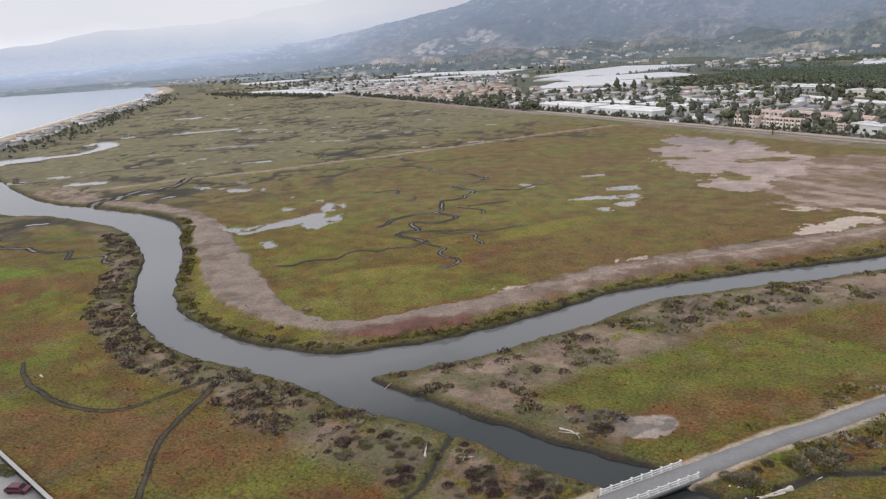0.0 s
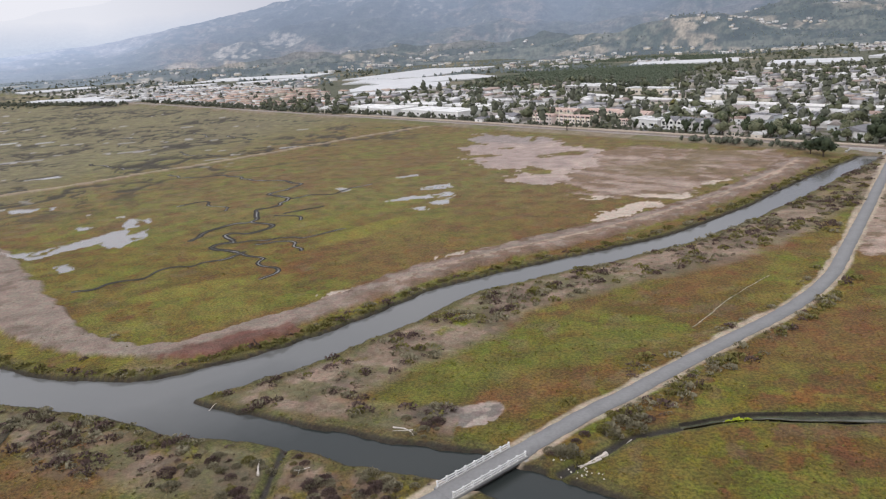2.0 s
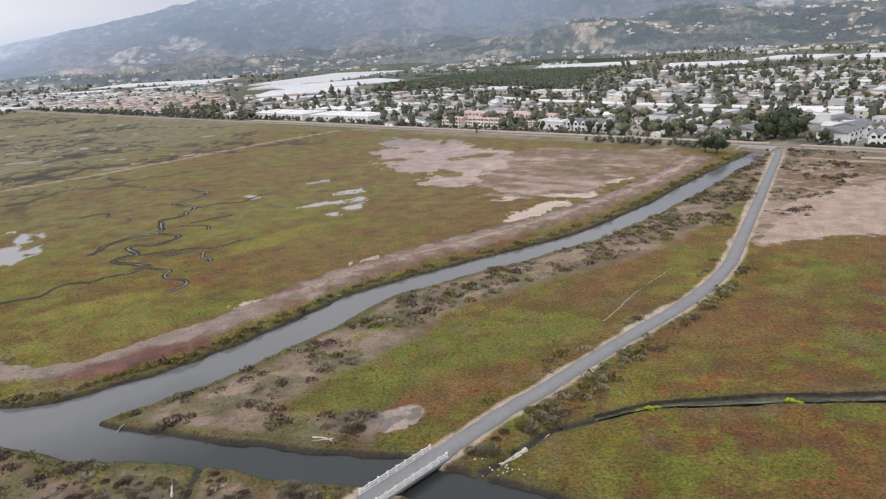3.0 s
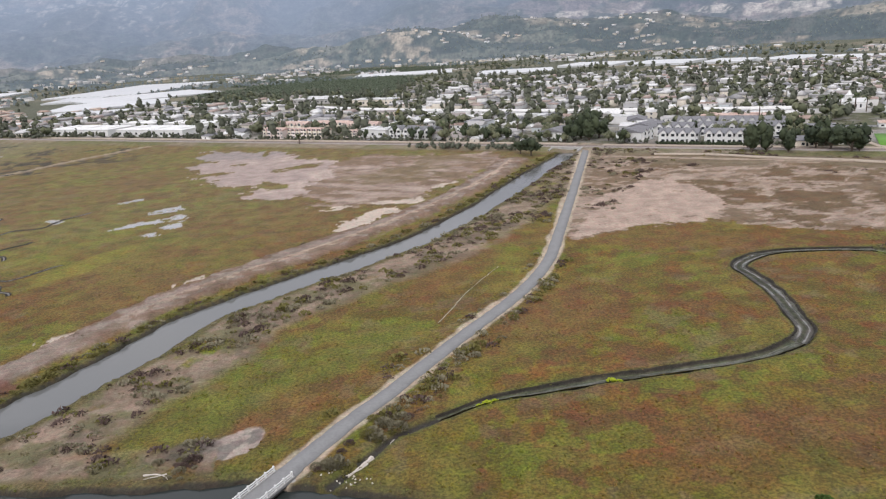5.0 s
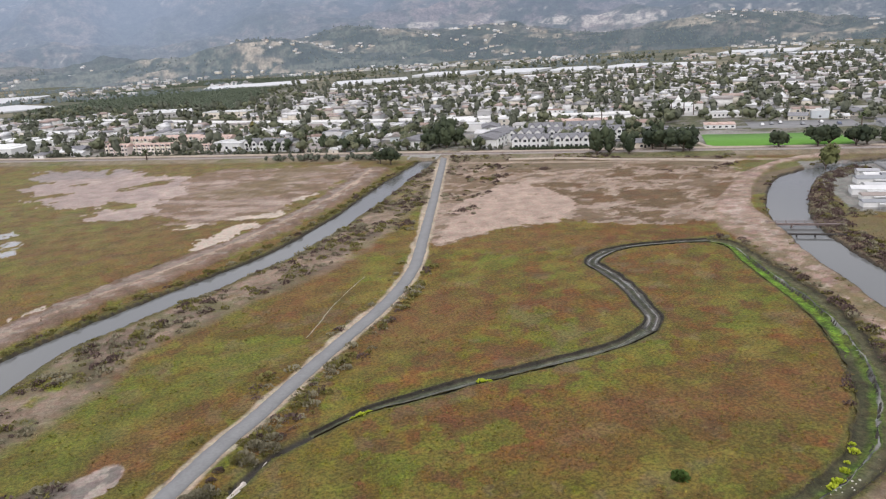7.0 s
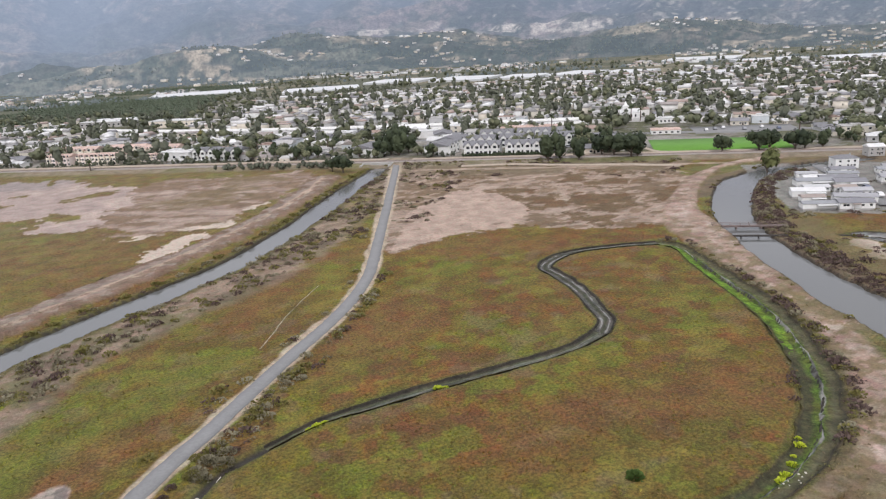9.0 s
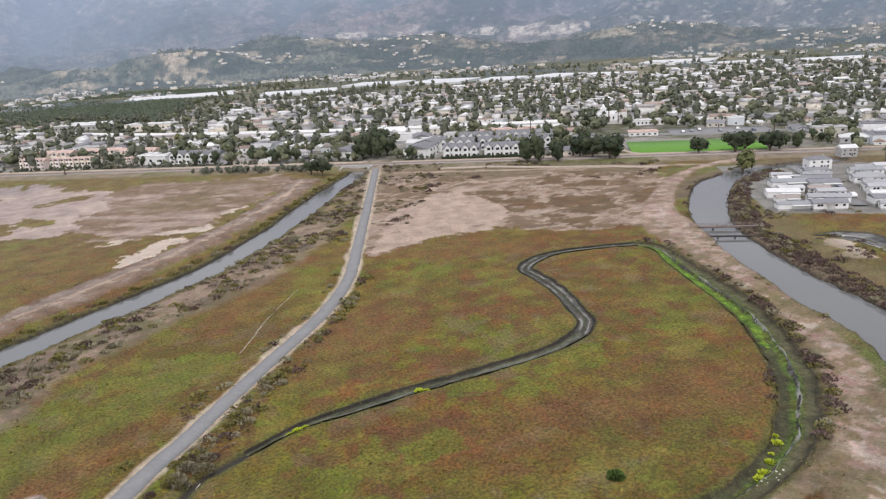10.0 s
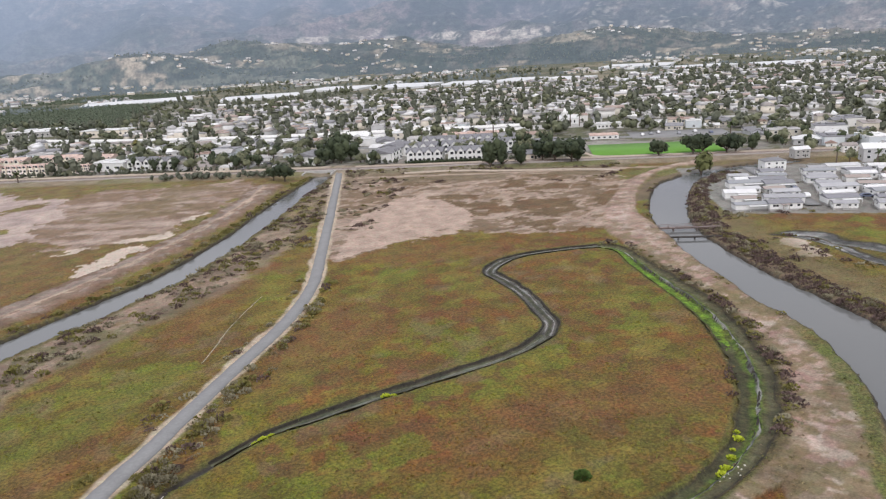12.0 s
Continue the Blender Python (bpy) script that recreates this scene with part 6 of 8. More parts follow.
for u0 in (78, 215, 290, 365):
    pts = [town(s, u0) for s in (-130, 0, 120, 280)]
    tagged(ribbon("town_street", pts, 3.5, 0.93, M_ASPHALT, 0.5, 0.05, 20), "grey town street between houses", "street", kind="structure")

# ---- named buildings ----
for s in (-412, -335):
    put_town(build_long_hall(68, 26, 4.6, "long white industrial hall with a flat pale roof", roof=M_WHITE), s, 33)
for s in (-400, -330):
    put_town(build_long_hall(58, 20, 4.6, "long white industrial hall with a flat pale roof", roof=M_WHITE), s, 68)
for s, u, k, mat, lab in ((-216, 20, 0.85, M_PINK, "three-storey pink stucco apartment terrace"), (-199, 23, 0.78, M_PINK, "three-storey pink stucco apartment terrace"), (-183, 20, 0.85, M_CREAM, "three-storey cream stucco apartment terrace"), (-160, 26, 0.6, M_PINK, "small pink stucco terrace with tiled roof")):
    put_town(build_terrace(18, 11, 6.4, 4, lab, mat, M_TERRA, 3, True), s, u, 0, 0.62, k)
for s, u in ((-232, 60), (-200, 64), (-172, 58)):
    put_town(build_terrace(26, 12, 4.2, 4, "cream stucco apartment terrace with terracotta roof", M_CREAM, M_TERRA, 2), s, u)
condo = build_terrace(19, 12, 5.2, 4, "white two-storey terrace with grey shingle gables", M_WHITE, M_GREYROOF)
for s, u in ((42, 20), (64, 20), (36, 44), (58, 46), (80, 48), (44, 68), (66, 70)):
    put_town(condo, s, u)
block = build_terrace(15, 14, 5.2, 3, "white gabled house block with dark grey roof", M_WHITE, M_GREYROOF)
for s, u, t in ((-24, 24, 80), (18, 24, 80), (-108, 27, 0), (-124, 30, 0), (20, 46, 80)):
    put_town(block, s, u, t)
put_town(build_long_hall(22, 14, 5, "white shed with plain walls", "shed", bays=3), -142, 30, -12)
put_town(build_long_hall(58, 34, 4.6, "large pale blue-grey factory hall", "factory", M_CONCRETE, M_PALEROOF, 12), -345, 262)
put_town(build_long_hall(44, 14, 5.6, "pale office block with bands of windows", "office_block", M_CREAM, M_PALEROOF, 9), -262, 225)
put_town(build_long_hall(22, 13, 3.0, "low school building with red roof", "school", M_WHITE, M_TERRA, 5), 142, 78, 0, 0.62, 0.75)
put_town(build_long_hall(36, 10, 3.0, "low building with red-brown roof", "school", M_WHITE, M_TERRA, 8), 60, 108)
put_town(build_long_hall(26, 10, 4.2, "white two-storey motel block", "motel", M_WHITE, M_PALEROOF, 8), 150, 128, 0, 0.62, 0.75)
tagged(ribbon("car_park", [town(s, 84) for s in (158, 180, 215)], 14, 0.95, M_ASPHALT, 0.5, 0.0, 5), "wide grey asphalt yard beside a playing field", "car park", kind="structure")


def build_church():
    root = tagged(new("church"), "white church with a small bell tower and dome", "church")
    bm = bmesh.new()
    box(bm, -14, 14, -8, 8, -1, 7)
    part("wall", bm, M_WHITE, root)
    bm = bmesh.new()
    add_prism(bm, 28, 16, 7, 10)
    part("roof", bm, M_PALEROOF, root)
    bm = bmesh.new()
    box(bm, -3, 3, -10, -4, -1, 13)
    box(bm, -3.4, 3.4, -10.4, -3.6, 13, 13.6)
    part("tower", bm, M_WHITE, root)
    bm = bmesh.new()
    bmesh.ops.create_cone(bm, cap_ends=True, segments=10, radius1=2.4, radius2=0.2, depth=4.5, matrix=Matrix.Translation((0, -7, 15.8)))
    part("spire", bm, M_WHITE, root)
    for x in (-10, -6, 6, 10):
        window(root, x, -8, 3.5, 1.4, 3.0)
    return root


put_town(build_church(), 123, 160, 0, 0.62, 0.68)

# playing field with an edge path
lawn = ribbon("playing_field", [town(s, 29) for s in (130, 150, 170, 186, 196)], 20, 0.98, M_LAWN, 0.5, 0.05, 4, 1.2)
tagged(lawn, "bright green mown playing field", "lawn", kind="structure")
tagged(ribbon("field_path", [town(s, u) for s, u in ((126, 22), (132, 9), (150, 6.8), (176, 6.8))], 1.2, 1.04, M_SAND, 0.4, 0, 3), "pale path round the playing field", "path", kind="structure")


# greenhouses: rows of long shallow film roofs
def build_greenhouse(w, d, h, bays, label):
    root = tagged(new("greenhouse"), label, "greenhouse", "greenhouses of the plain")
    bm = bmesh.new()
    box(bm, -w / 2, w / 2, -d / 2, d / 2, -1, h)
    part("wall", bm, M_FILM, root)
    step = d / bays
    bm = bmesh.new()
    v = [bm.verts.new(p) for p in ((-w / 2, 0, h), (w / 2, 0, h), (w / 2, step / 2, h + 0.9), (-w / 2, step / 2, h + 0.9), (w / 2, step, h), (-w / 2, step, h))]
    for f in ((0, 1, 2, 3), (3, 2, 4, 5), (1, 4, 2), (0, 3, 5)):
        bm.faces.new([v[i] for i in f])
    bay = part("roof_bay", bm, M_FILM, root)
    bay.location.y = -d / 2
    for k in range(1, bays):
        bare("roof_bay", bay.data, None, root).location.y = -d / 2 + k * step
    return root


film = "long white film greenhouse with ridged roofs on the plain"
# both ends of the middle line as metres along and beyond the railway, and the depth across it
GREENHOUSES = [((-860, 384), (-950, 660), 150), ((-760, 292), (-690, 450), 116), ((-705, 224), (-612, 302), 84), ((-610, 140), (-545, 185), 56), ((-680, 190), (-630, 232), 44), ((-800, 300), (-850, 380), 60),
               ((-1390, 345), (-1182, 490), 130), ((-1090, -20), (-932, 6), 36), ((-1168, -60), (-1090, 28), 40), ((-1589, 23), (-1582, 166), 90), ((-1160, 285), (-1110, 400), 50), ((-1260, 180), (-1200, 260), 60),
               ((-576, 685), (-432, 754), 84), ((-335, 640), (-232, 676), 84), ((-241, 790), (-150, 774), 84), ((-128, 772), (-44, 752), 92), ((-24, 748), (34, 738), 80), ((58, 770), (110, 742), 90), ((124, 738), (184, 708), 80), ((246, 1070), (363, 1030), 110), ((212, 610), (280, 608), 36), ((453, 842), (550, 832), 110), ((330, 880), (430, 900), 60)]
for (s0, u0), (s1, u1), deep in GREENHOUSES:
    long = math.hypot(s1 - s0, u1 - u0)
    g = build_greenhouse(long, deep, 1.8 if s0 < -500 else 3.0, max(3, int(deep / 8)), film)
    put_town(g, (s0 + s1) / 2, (u0 + u1) / 2, math.degrees(math.atan2(u1 - u0, s1 - s0)), 0.5)
for ends, half, mat, label in ((((-612, 228), (-566, 322)), 26, M_SHADE, "dark grey shade cloth over a nursery field"), (((-1444, 62), (-1312, 240)), 80, M_PLOT, "pale bare field on the plain"), (((-520, 700), (-470, 860)), 40, M_PLOT, "pale bare field on the plain")):
    tagged(ribbon("plain_field", [town(*ends[0]), town(*ends[1])], half, 0.7, mat, 0.6, 0.05, 20, 6.0), label, "field", kind="structure")


def by_greenhouse(s, u):
    """Whether a place lies on or close to a greenhouse."""
    for (s0, u0), (s1, u1), deep in GREENHOUSES:
        q, w = np.array((s1 - s0, u1 - u0), float), np.array((s - s0, u - u0), float)
        k = min(1.0, max(0.0, float(w @ q / (q @ q))))
        if np.hypot(*(w - k * q)) < deep / 2 + 8:
            return True
    return False


# ---- mobile home park ----
tagged(ribbon("park_street", [town(s, u) for s, u in ((193, -112), (193, -80), (193, -36))], 2.4, 0.5, M_ASPHALT, 0.5, 0.03, 5), "grey lane of a mobile home park", "street", kind="structure")
mobile = [build_mobile_home(17, 7, "white mobile home with a low grey roof and carport"), build_mobile_home(14, 8, "white mobile home with a low pale roof and carport"), build_mobile_home(12, 6.5, "short white mobile home with a grey roof and porch")]
for row in range(9):
    u = -113 + row * 8.4
    for col, s in enumerate((172, 184, 203, 217, 231, 246, 261, 276, 291)):
        if (row, col) in ((7, 0), (8, 0), (8, 1), (8, 5), (8, 6), (8, 7), (8, 8), (7, 8), (3, 4), (5, 6)):
            continue
        put_town(mobile[(2 * row + col + row // 3) % 3], s + 0.17 * (u + 113) + rng.uniform(-2.4, 2.4), u - 0.1 * (s - 172) + rng.uniform(-1.4, 1.4), rng.choice((-7, -3, 2, 6, 176, 183)), 0.3, rng.choice((0.62, 0.7, 0.76)))
put_town(build_house(15, 10, 6.2, "hip", 1.8, "white two-storey house with a grey hipped roof", 2, M_WHITE, M_GREYROOF), 201, -42, 8, 0.62, 0.62)
put_town(build_house(12, 9, 6.2, "gable", 2, "pale blue two-storey beach house", 2, M_CONCRETE, M_PALEROOF), 222, -14, 8, 0.62, 0.6)
car = build_car("parked car on a grey street", M_CAR)
for s, u, t in ((193.5, -100, 90), (195, -88, 90), (196, -62, 90), (214, -104, 0), (236, -106, 0), (165, 80, 90), (170, 84, 90), (176, 88, 90), (186, 80, 90), (196, 86, 90), (205, 78, 90), (-62, 30, 10), (-55, 26, 10), (-48, 24, 10), (-40, 13, 5), (-84, 16, 5), (8, 30, 80), (30, 34, 85), (88, 30, 5), (96, 34, 10)):
    put_town(car, s + rng.uniform(-1, 1), u, t, 0.95 if u > 0 else 0.76)

# ---- houses of the town ----
KEEP_OUT = [(110, 215, -5, 100), (-450, -285, 0, 85), (-245, -150, 0, 74), (-158, -98, 0, 44), (-38, 32, 8, 56), (26, 96, 0, 82), (-385, -235, 185, 290), (36, 170, 96, 122), (128, 172, 118, 136), (105, 142, 148, 172), (-9, 5, 0, 90)]
free = lambda s, u: all(not (a < s < b and c < u < d) for a, b, c, d in KEEP_OUT)  # noqa: E731


def freeway_u(s):
    return float(np.interp(s, [-700, -520, -379, -239, -91, 40, 160, 420], [265, 240, 213, 168, 146, 146, 150, 165]))


kinds = [
    build_house(13, 9, 3.2, "gable", 2.0, "small single-storey house with a low gabled roof"),
    build_house(15, 10, 3.3, "hip", 1.9, "single-storey house with a hipped roof"),
    build_house(12, 9, 5.8, "gable", 2.2, "small two-storey house with a gabled roof", 2),
    build_house(16, 11, 3.4, "cross", 2.2, "single-storey house with crossed gables"),
    build_house(18, 12, 5.5, "flat", 0.4, "flat-roofed pale two-storey building among houses", 2),
]
lots = []
for row in range(58):
    u = 19 + row * 13.5 + (row // 2) * 4.0
    s = -560.0
    while s < 760:
        s += rng.uniform(9.5, 15)
        uu = u + rng.uniform(-7, 7)
        if s < -280 and u > 300 - 0.2 * (s + 280) * -1:
            continue
        if u > 470 + 0.55 * max(0.0, s + 240) or u > 830 or s < -280 and u > 330:
            continue
        if not free(s, uu) or abs(uu - freeway_u(s)) < 21 or rng.random() < 0.24 or u > 90 and by_greenhouse(s, uu):
            continue
        lots.append((s, uu))
for s in np.arange(215, 700, 17.0):
    for u in (-24, -2, 18):
        if s > 232:
            lots.append((s + rng.uniform(-3, 3), u - 0.1 * (s - 215)))
lots.sort(key=lambda q: math.hypot(*town(*q)))
for s, u in lots[:276]:
    k = rng.choice((0, 0, 1, 1, 2, 3, 3, 4))
    put_town(kinds[k], s, u, rng.choice((0, 0, 90, 180)) + rng.uniform(-14, 14), 0.62, rng.choice((0.55, 0.65, 0.7, 0.8, 0.9)))


def house_proto(w, d, h, rise):
    bm = bmesh.new()
    box(bm, -w / 2, w / 2, -d / 2, d / 2, -1, h)
    for f in bm.faces:
        f.material_index = 0
    n = len(bm.faces)
    add_prism(bm, w, d, h, h + rise, 0.3)
    bmesh.ops.triangulate(bm, faces=bm.faces[:])
    bm.verts.index_update()
    v, f = np.array([tuple(x.co) for x in bm.verts]), np.array([[x.index for x in y.verts] for y in bm.faces])
    roofs = f.min(1) >= 8
    bm.free()
    return (v, f[~roofs]), (v[8:], f[roofs] - 8)


def island_material(name, colours, rough=0.85):
    m = bpy.data.materials.new(name)
    m.use_nodes = True
    n, l = m.node_tree.nodes, m.node_tree.links
    geo, pick = n.new("ShaderNodeNewGeometry"), n.new("ShaderNodeValToRGB")
    pick.color_ramp.interpolation = "CONSTANT"
    while len(pick.color_ramp.elements) < len(colours):
        pick.color_ramp.elements.new(0.5)
    for k, c in enumerate(colours):
        pick.color_ramp.elements[k].position, pick.color_ramp.elements[k].color = k / len(colours), (*c, 1)
    grain, tone, scaled = n.new("ShaderNodeTexNoise"), n.new("ShaderNodeMapRange"), n.new("ShaderNodeVectorMath")
    grain.inputs["Scale"].default_value = 0.4
    tone.inputs["To Min"].default_value, tone.inputs["To Max"].default_value = 0.75, 1.2
    scaled.operation = "SCALE"
    l.new(geo.outputs["Position"], grain.inputs["Vector"])
    l.new(grain.outputs["Fac"], tone.inputs["Value"])
    l.new(geo.outputs["Random Per Island"], pick.inputs["Fac"])
    l.new(pick.outputs["Color"], scaled.inputs[0])
    l.new(tone.outputs["Result"], scaled.inputs["Scale"])
    l.new(scaled.outputs["Vector"], n["Principled BSDF"].inputs["Base Color"])
    n["Principled BSDF"].inputs["Roughness"].default_value = rough
    return m


M_FAR_WALL = island_material("far_house_walls", ((0.74, 0.73, 0.7), (0.62, 0.58, 0.5), (0.8, 0.8, 0.79), (0.5, 0.5, 0.5), (0.72, 0.66, 0.56)))
M_FAR_ROOF = island_material("far_house_roofs", ((0.28, 0.28, 0.29), (0.5, 0.49, 0.48), (0.36, 0.33, 0.31), (0.62, 0.61, 0.6), (0.42, 0.33, 0.29), (0.76, 0.76, 0.75), (0.33, 0.325, 0.32), (0.7, 0.69, 0.68)))
wall_proto, roof_proto = house_proto(14, 9, 3.6, 1.3)
rows = []
for s, u in lots[276:]:
    x, y = town(s, u)
    k = rng.choice((0.5, 0.55, 0.6, 0.7, 0.8, 1.0))
    rows.append((x, y, 0.5, radians(TOWN_TURN + rng.choice((0, 90)) + rng.uniform(-15, 15)), k, rng.choice((0.7, 0.9, 1.0, 1.5))))
far_houses = tagged(scatter("far_houses", wall_proto, rows, M_FAR_WALL), "crowded small pale houses of the far town", "houses", kind="stuff")
scatter("roofs", roof_proto, rows, M_FAR_ROOF).parent = far_houses

# homes of the plain beyond the marsh
M_TAN_ROOF = island_material("tan_house_roofs", ((0.5, 0.36, 0.29), (0.56, 0.42, 0.34), (0.44, 0.33, 0.28), (0.6, 0.5, 0.43)))
M_PALE_ROOFS = island_material("pale_house_roofs", ((0.62, 0.62, 0.61), (0.5, 0.5, 0.5), (0.7, 0.7, 0.69), (0.4, 0.4, 0.41)))
for (s0, s1, u0, u1), roof, label in (((-930, -510, 28, 200), M_TAN_ROOF, "crowded cream houses with tan tiled roofs"), ((-1210, -740, 20, 230), M_PALE_ROOFS, "crowded pale low homes on the plain")):
    rows = []
    for u in np.arange(u0, u1, 17.0):
        for s in np.arange(s0, s1, 19.0):
            ss, uu = s + rng.uniform(-5, 5) - 0.5 * (u - u0), u + rng.uniform(-4, 4)
            if rng.random() < 0.16 or by_greenhouse(ss, uu):
                continue
            k = rng.choice((0.7, 0.8, 0.95))
            rows.append((*town(ss, uu), 0.3, radians(TOWN_TURN + rng.choice((0, 90)) + rng.uniform(-12, 12)), k, k * rng.uniform(0.8, 1.2)))
    homes = tagged(scatter("plain_houses", wall_proto, rows, M_FAR_WALL), label, "houses", kind="stuff")
    scatter("roofs", roof_proto, rows, roof).parent = homes

# ---- trees ----
cypress = tree_kind(21, 11, 13, 1.0, M_OAK, "dense dark cypress beside the railway", 9, 260)
spread = tree_kind(22, 13, 9, 1.8, M_OAK, "broad dark evergreen tree beside the railway", 9, 280)
for kind, s, u, k, t in ((cypress, 78, -9, 1.1, 0), (cypress, 84, -8, 0.95, 70), (cypress, 93, -8, 0.85, 140), (spread, 104, 3, 1.0, 20), (spread, 110, 0, 1.1, 90), (spread, 118, -4, 1.15, 160), (cypress, 121, -3, 0.75, 30), (spread, 161, 3, 0.8, 0), (spread, 178, 4, 1.0, 50), (spread, 183, 6, 0.9, 200), (spread, 194, 4, 0.95, 110), (spread, 199, 6, 0.8, 250), (cypress, 208, 10, 0.7, 10),
                          (cypress, -5, 20, 1.0, 0), (cypress, -11, 26, 1.15, 40), (spread, -2, 30, 1.0, 90), (spread, -14, 19, 0.9, 10), (cypress, -8, 40, 1.2, 140), (spread, -22, -26, 0.8, 0), (spread, -29, -22, 0.62, 70), (cypress, 106, 30, 0.8, 0), (cypress, 112, 128, 0.8, 0)):
    put_town(kind, s, u, t, 0.3, k)
umbrella = tree_kind(23, 12, 5, 4.0, M_TREE, "flat-topped umbrella pine above roofs", 8, 200)
for s, u, k in ((-46, 62, 1.0), (-38, 66, 1.1), (-30, 70, 0.9), (-122, 72, 1.0), (-112, 70, 1.1), (-104, 74, 1.0), (236, 55, 1.1), (246, 60, 1.0)):
    put_town(umbrella, s, u, rng.uniform(0, 360), 0.5, k)
palm = palm_kind(24, 7.5, "tall palm with a small feathery head")
low_palm = palm_kind(25, 4.0, "short thick palm beside the railway")
put_town(low_palm, -180, -4, 0, 0.4, 1.2)
for s, u, k in ((-100, 34, 1), (-96, 36, 1.2), (-92, 33, 1.1), (-55, 45, 1.2), (118, 140, 1.2), (126, 142, 1.3), (132, 140, 1.1), (110, 142, 1.2), (205, 40, 1.3), (228, -40, 0.9), (240, -50, 0.9), (262, -44, 1.0), (-20, 60, 1.2), (30, 90, 1.2), (75, 100, 1.3)):
    put_town(palm, s, u, rng.uniform(0, 360), 0.5, k)
town_trees = [tree_kind(31, 8, 6.5, 1.2, M_TREE, "rounded green street tree among houses", 6, 130), tree_kind(32, 7, 8.5, 1.2, M_OAK, "dark upright tree among houses", 6, 130), tree_kind(33, 10, 7.5, 1.6, M_TREE, "spreading grey-green tree among houses", 7, 150)]
spots = []
while len(spots) < 5500:
    s, u = rng.uniform(-600, 760), 12 + 860 * rng.random() ** 1.25
    if u > 480 + 0.55 * max(0.0, s + 240) or s < -280 and u > 350 or abs(u - freeway_u(s)) < 15:
        continue
    if 112 < s < 222 and -5 < u < 98 or -440 < s < -290 and u < 48 and rng.random() < 0.8 or 28 < s < 92 and u < 30:
        continue
    if -9 < s < 5 and u < 100 or rng.random() < 0.25 or u > 90 and by_greenhouse(s, u):
        continue
    spots.append((s, u))
for k in range(120):
    spots.append((rng.uniform(215, 700), rng.uniform(-70, 20)))
for k in range(1300):
    s, u = rng.uniform(-60, 560), rng.uniform(92, 560)
    if abs(u - freeway_u(s)) > 14 and not by_greenhouse(s, u) and not (112 < s < 222 and u < 98):
        spots.append((s, u))
spots.sort(key=lambda q: math.hypot(*town(*q)))
for s, u in spots[:230]:
    put_town(rng.choice(town_trees), s, u, rng.uniform(0, 360), 0.4, rng.uniform(0.4, 0.95))
for k in range(1500):
    s, u = rng.uniform(-480, 760), rng.uniform(470, 1150)
    if not by_greenhouse(s, u) and value_noise(np.array([s / 70.0]), np.array([u / 45.0]), 5)[0] > 0.4 and not (s < -230 and u < 700):
        spots.append((s, u))
for k in range(520):
    s, u = rng.uniform(-430, -150), rng.uniform(330, 720)
    if not by_greenhouse(s, u) and s > np.interp(u, [310, 640, 700], [-300, -420, -600]):
        spots.append((s, u))
light_crown, dark_crown = crown_mesh("c", 41, 11, 7, 2, 13, 1.6), crown_mesh("c", 42, 8, 9, 2, 13, 1.45)
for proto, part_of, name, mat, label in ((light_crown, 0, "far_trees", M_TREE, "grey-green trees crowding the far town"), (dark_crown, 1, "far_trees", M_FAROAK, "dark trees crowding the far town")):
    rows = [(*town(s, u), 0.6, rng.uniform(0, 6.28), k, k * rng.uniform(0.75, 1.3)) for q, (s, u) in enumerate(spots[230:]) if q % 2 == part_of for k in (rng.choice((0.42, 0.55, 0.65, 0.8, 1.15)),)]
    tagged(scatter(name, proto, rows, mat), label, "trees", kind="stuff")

for k in range(34):
    put_town(rng.choice(town_trees), rng.uniform(26, 104), rng.choice((31, 33, 57, 60, 80, 86)) + rng.uniform(-2, 2), rng.uniform(0, 360), 0.4, rng.uniform(0.35, 0.75))
put_town(tree_kind(35, 9, 8, 0.8, M_BANKTREE, "bushy olive green tree on the creek bank", 8, 260, 0.85), 171, -44, 30, -0.6, 1.15)
put_town(tree_kind(34, 7, 6.5, 1.2, M_SHRUB_GREEN, "yellow-green rounded tree among houses", 6, 130), -179, 119, 0, 0.4, 1.1)
# hedges, thickets along the railway and coast
clump = crown_mesh("c", 43, 5, 3.4, 2, 26, 0.62)
rows = []
for k in range(420):
    s = -1000 + 560 * rng.random()
    u = rng.uniform(3, 20) + max(0, -s - 600) * 0.02
    rows.append((*town(s, u), 0.4, rng.uniform(0, 6.28), rng.uniform(0.6, 1.4), rng.uniform(0.6, 1.5)))
for k in range(130):
    rows.append((*town(rng.uniform(-440, -240), rng.choice((13, 15, 50, 88)) + rng.uniform(-2, 2)), 0.5, rng.uniform(0, 6.28), rng.uniform(0.6, 1.2), rng.uniform(0.7, 1.4)))
for k in range(60):
    rows.append((*town(rng.uniform(-100, -28), rng.uniform(-14, -2)), 0.3, rng.uniform(0, 6.28), rng.uniform(0.5, 1.1), rng.uniform(0.6, 1.1)))
for k in range(230):
    s = rng.uniform(-290, 126)
    if not -12 < s < 8 and not 28 < s < 80:
        rows.append((*town(s, rng.uniform(10, 17)), 0.4, rng.uniform(0, 6.28), rng.uniform(0.3, 0.85), rng.uniform(0.4, 1.1)))
shore = np.array([(-500, 270), (-552, 355), (-590, 408), (-640, 484), (-705, 570), (-778, 657), (-844, 767), (-935, 880), (-1100, 1040)])
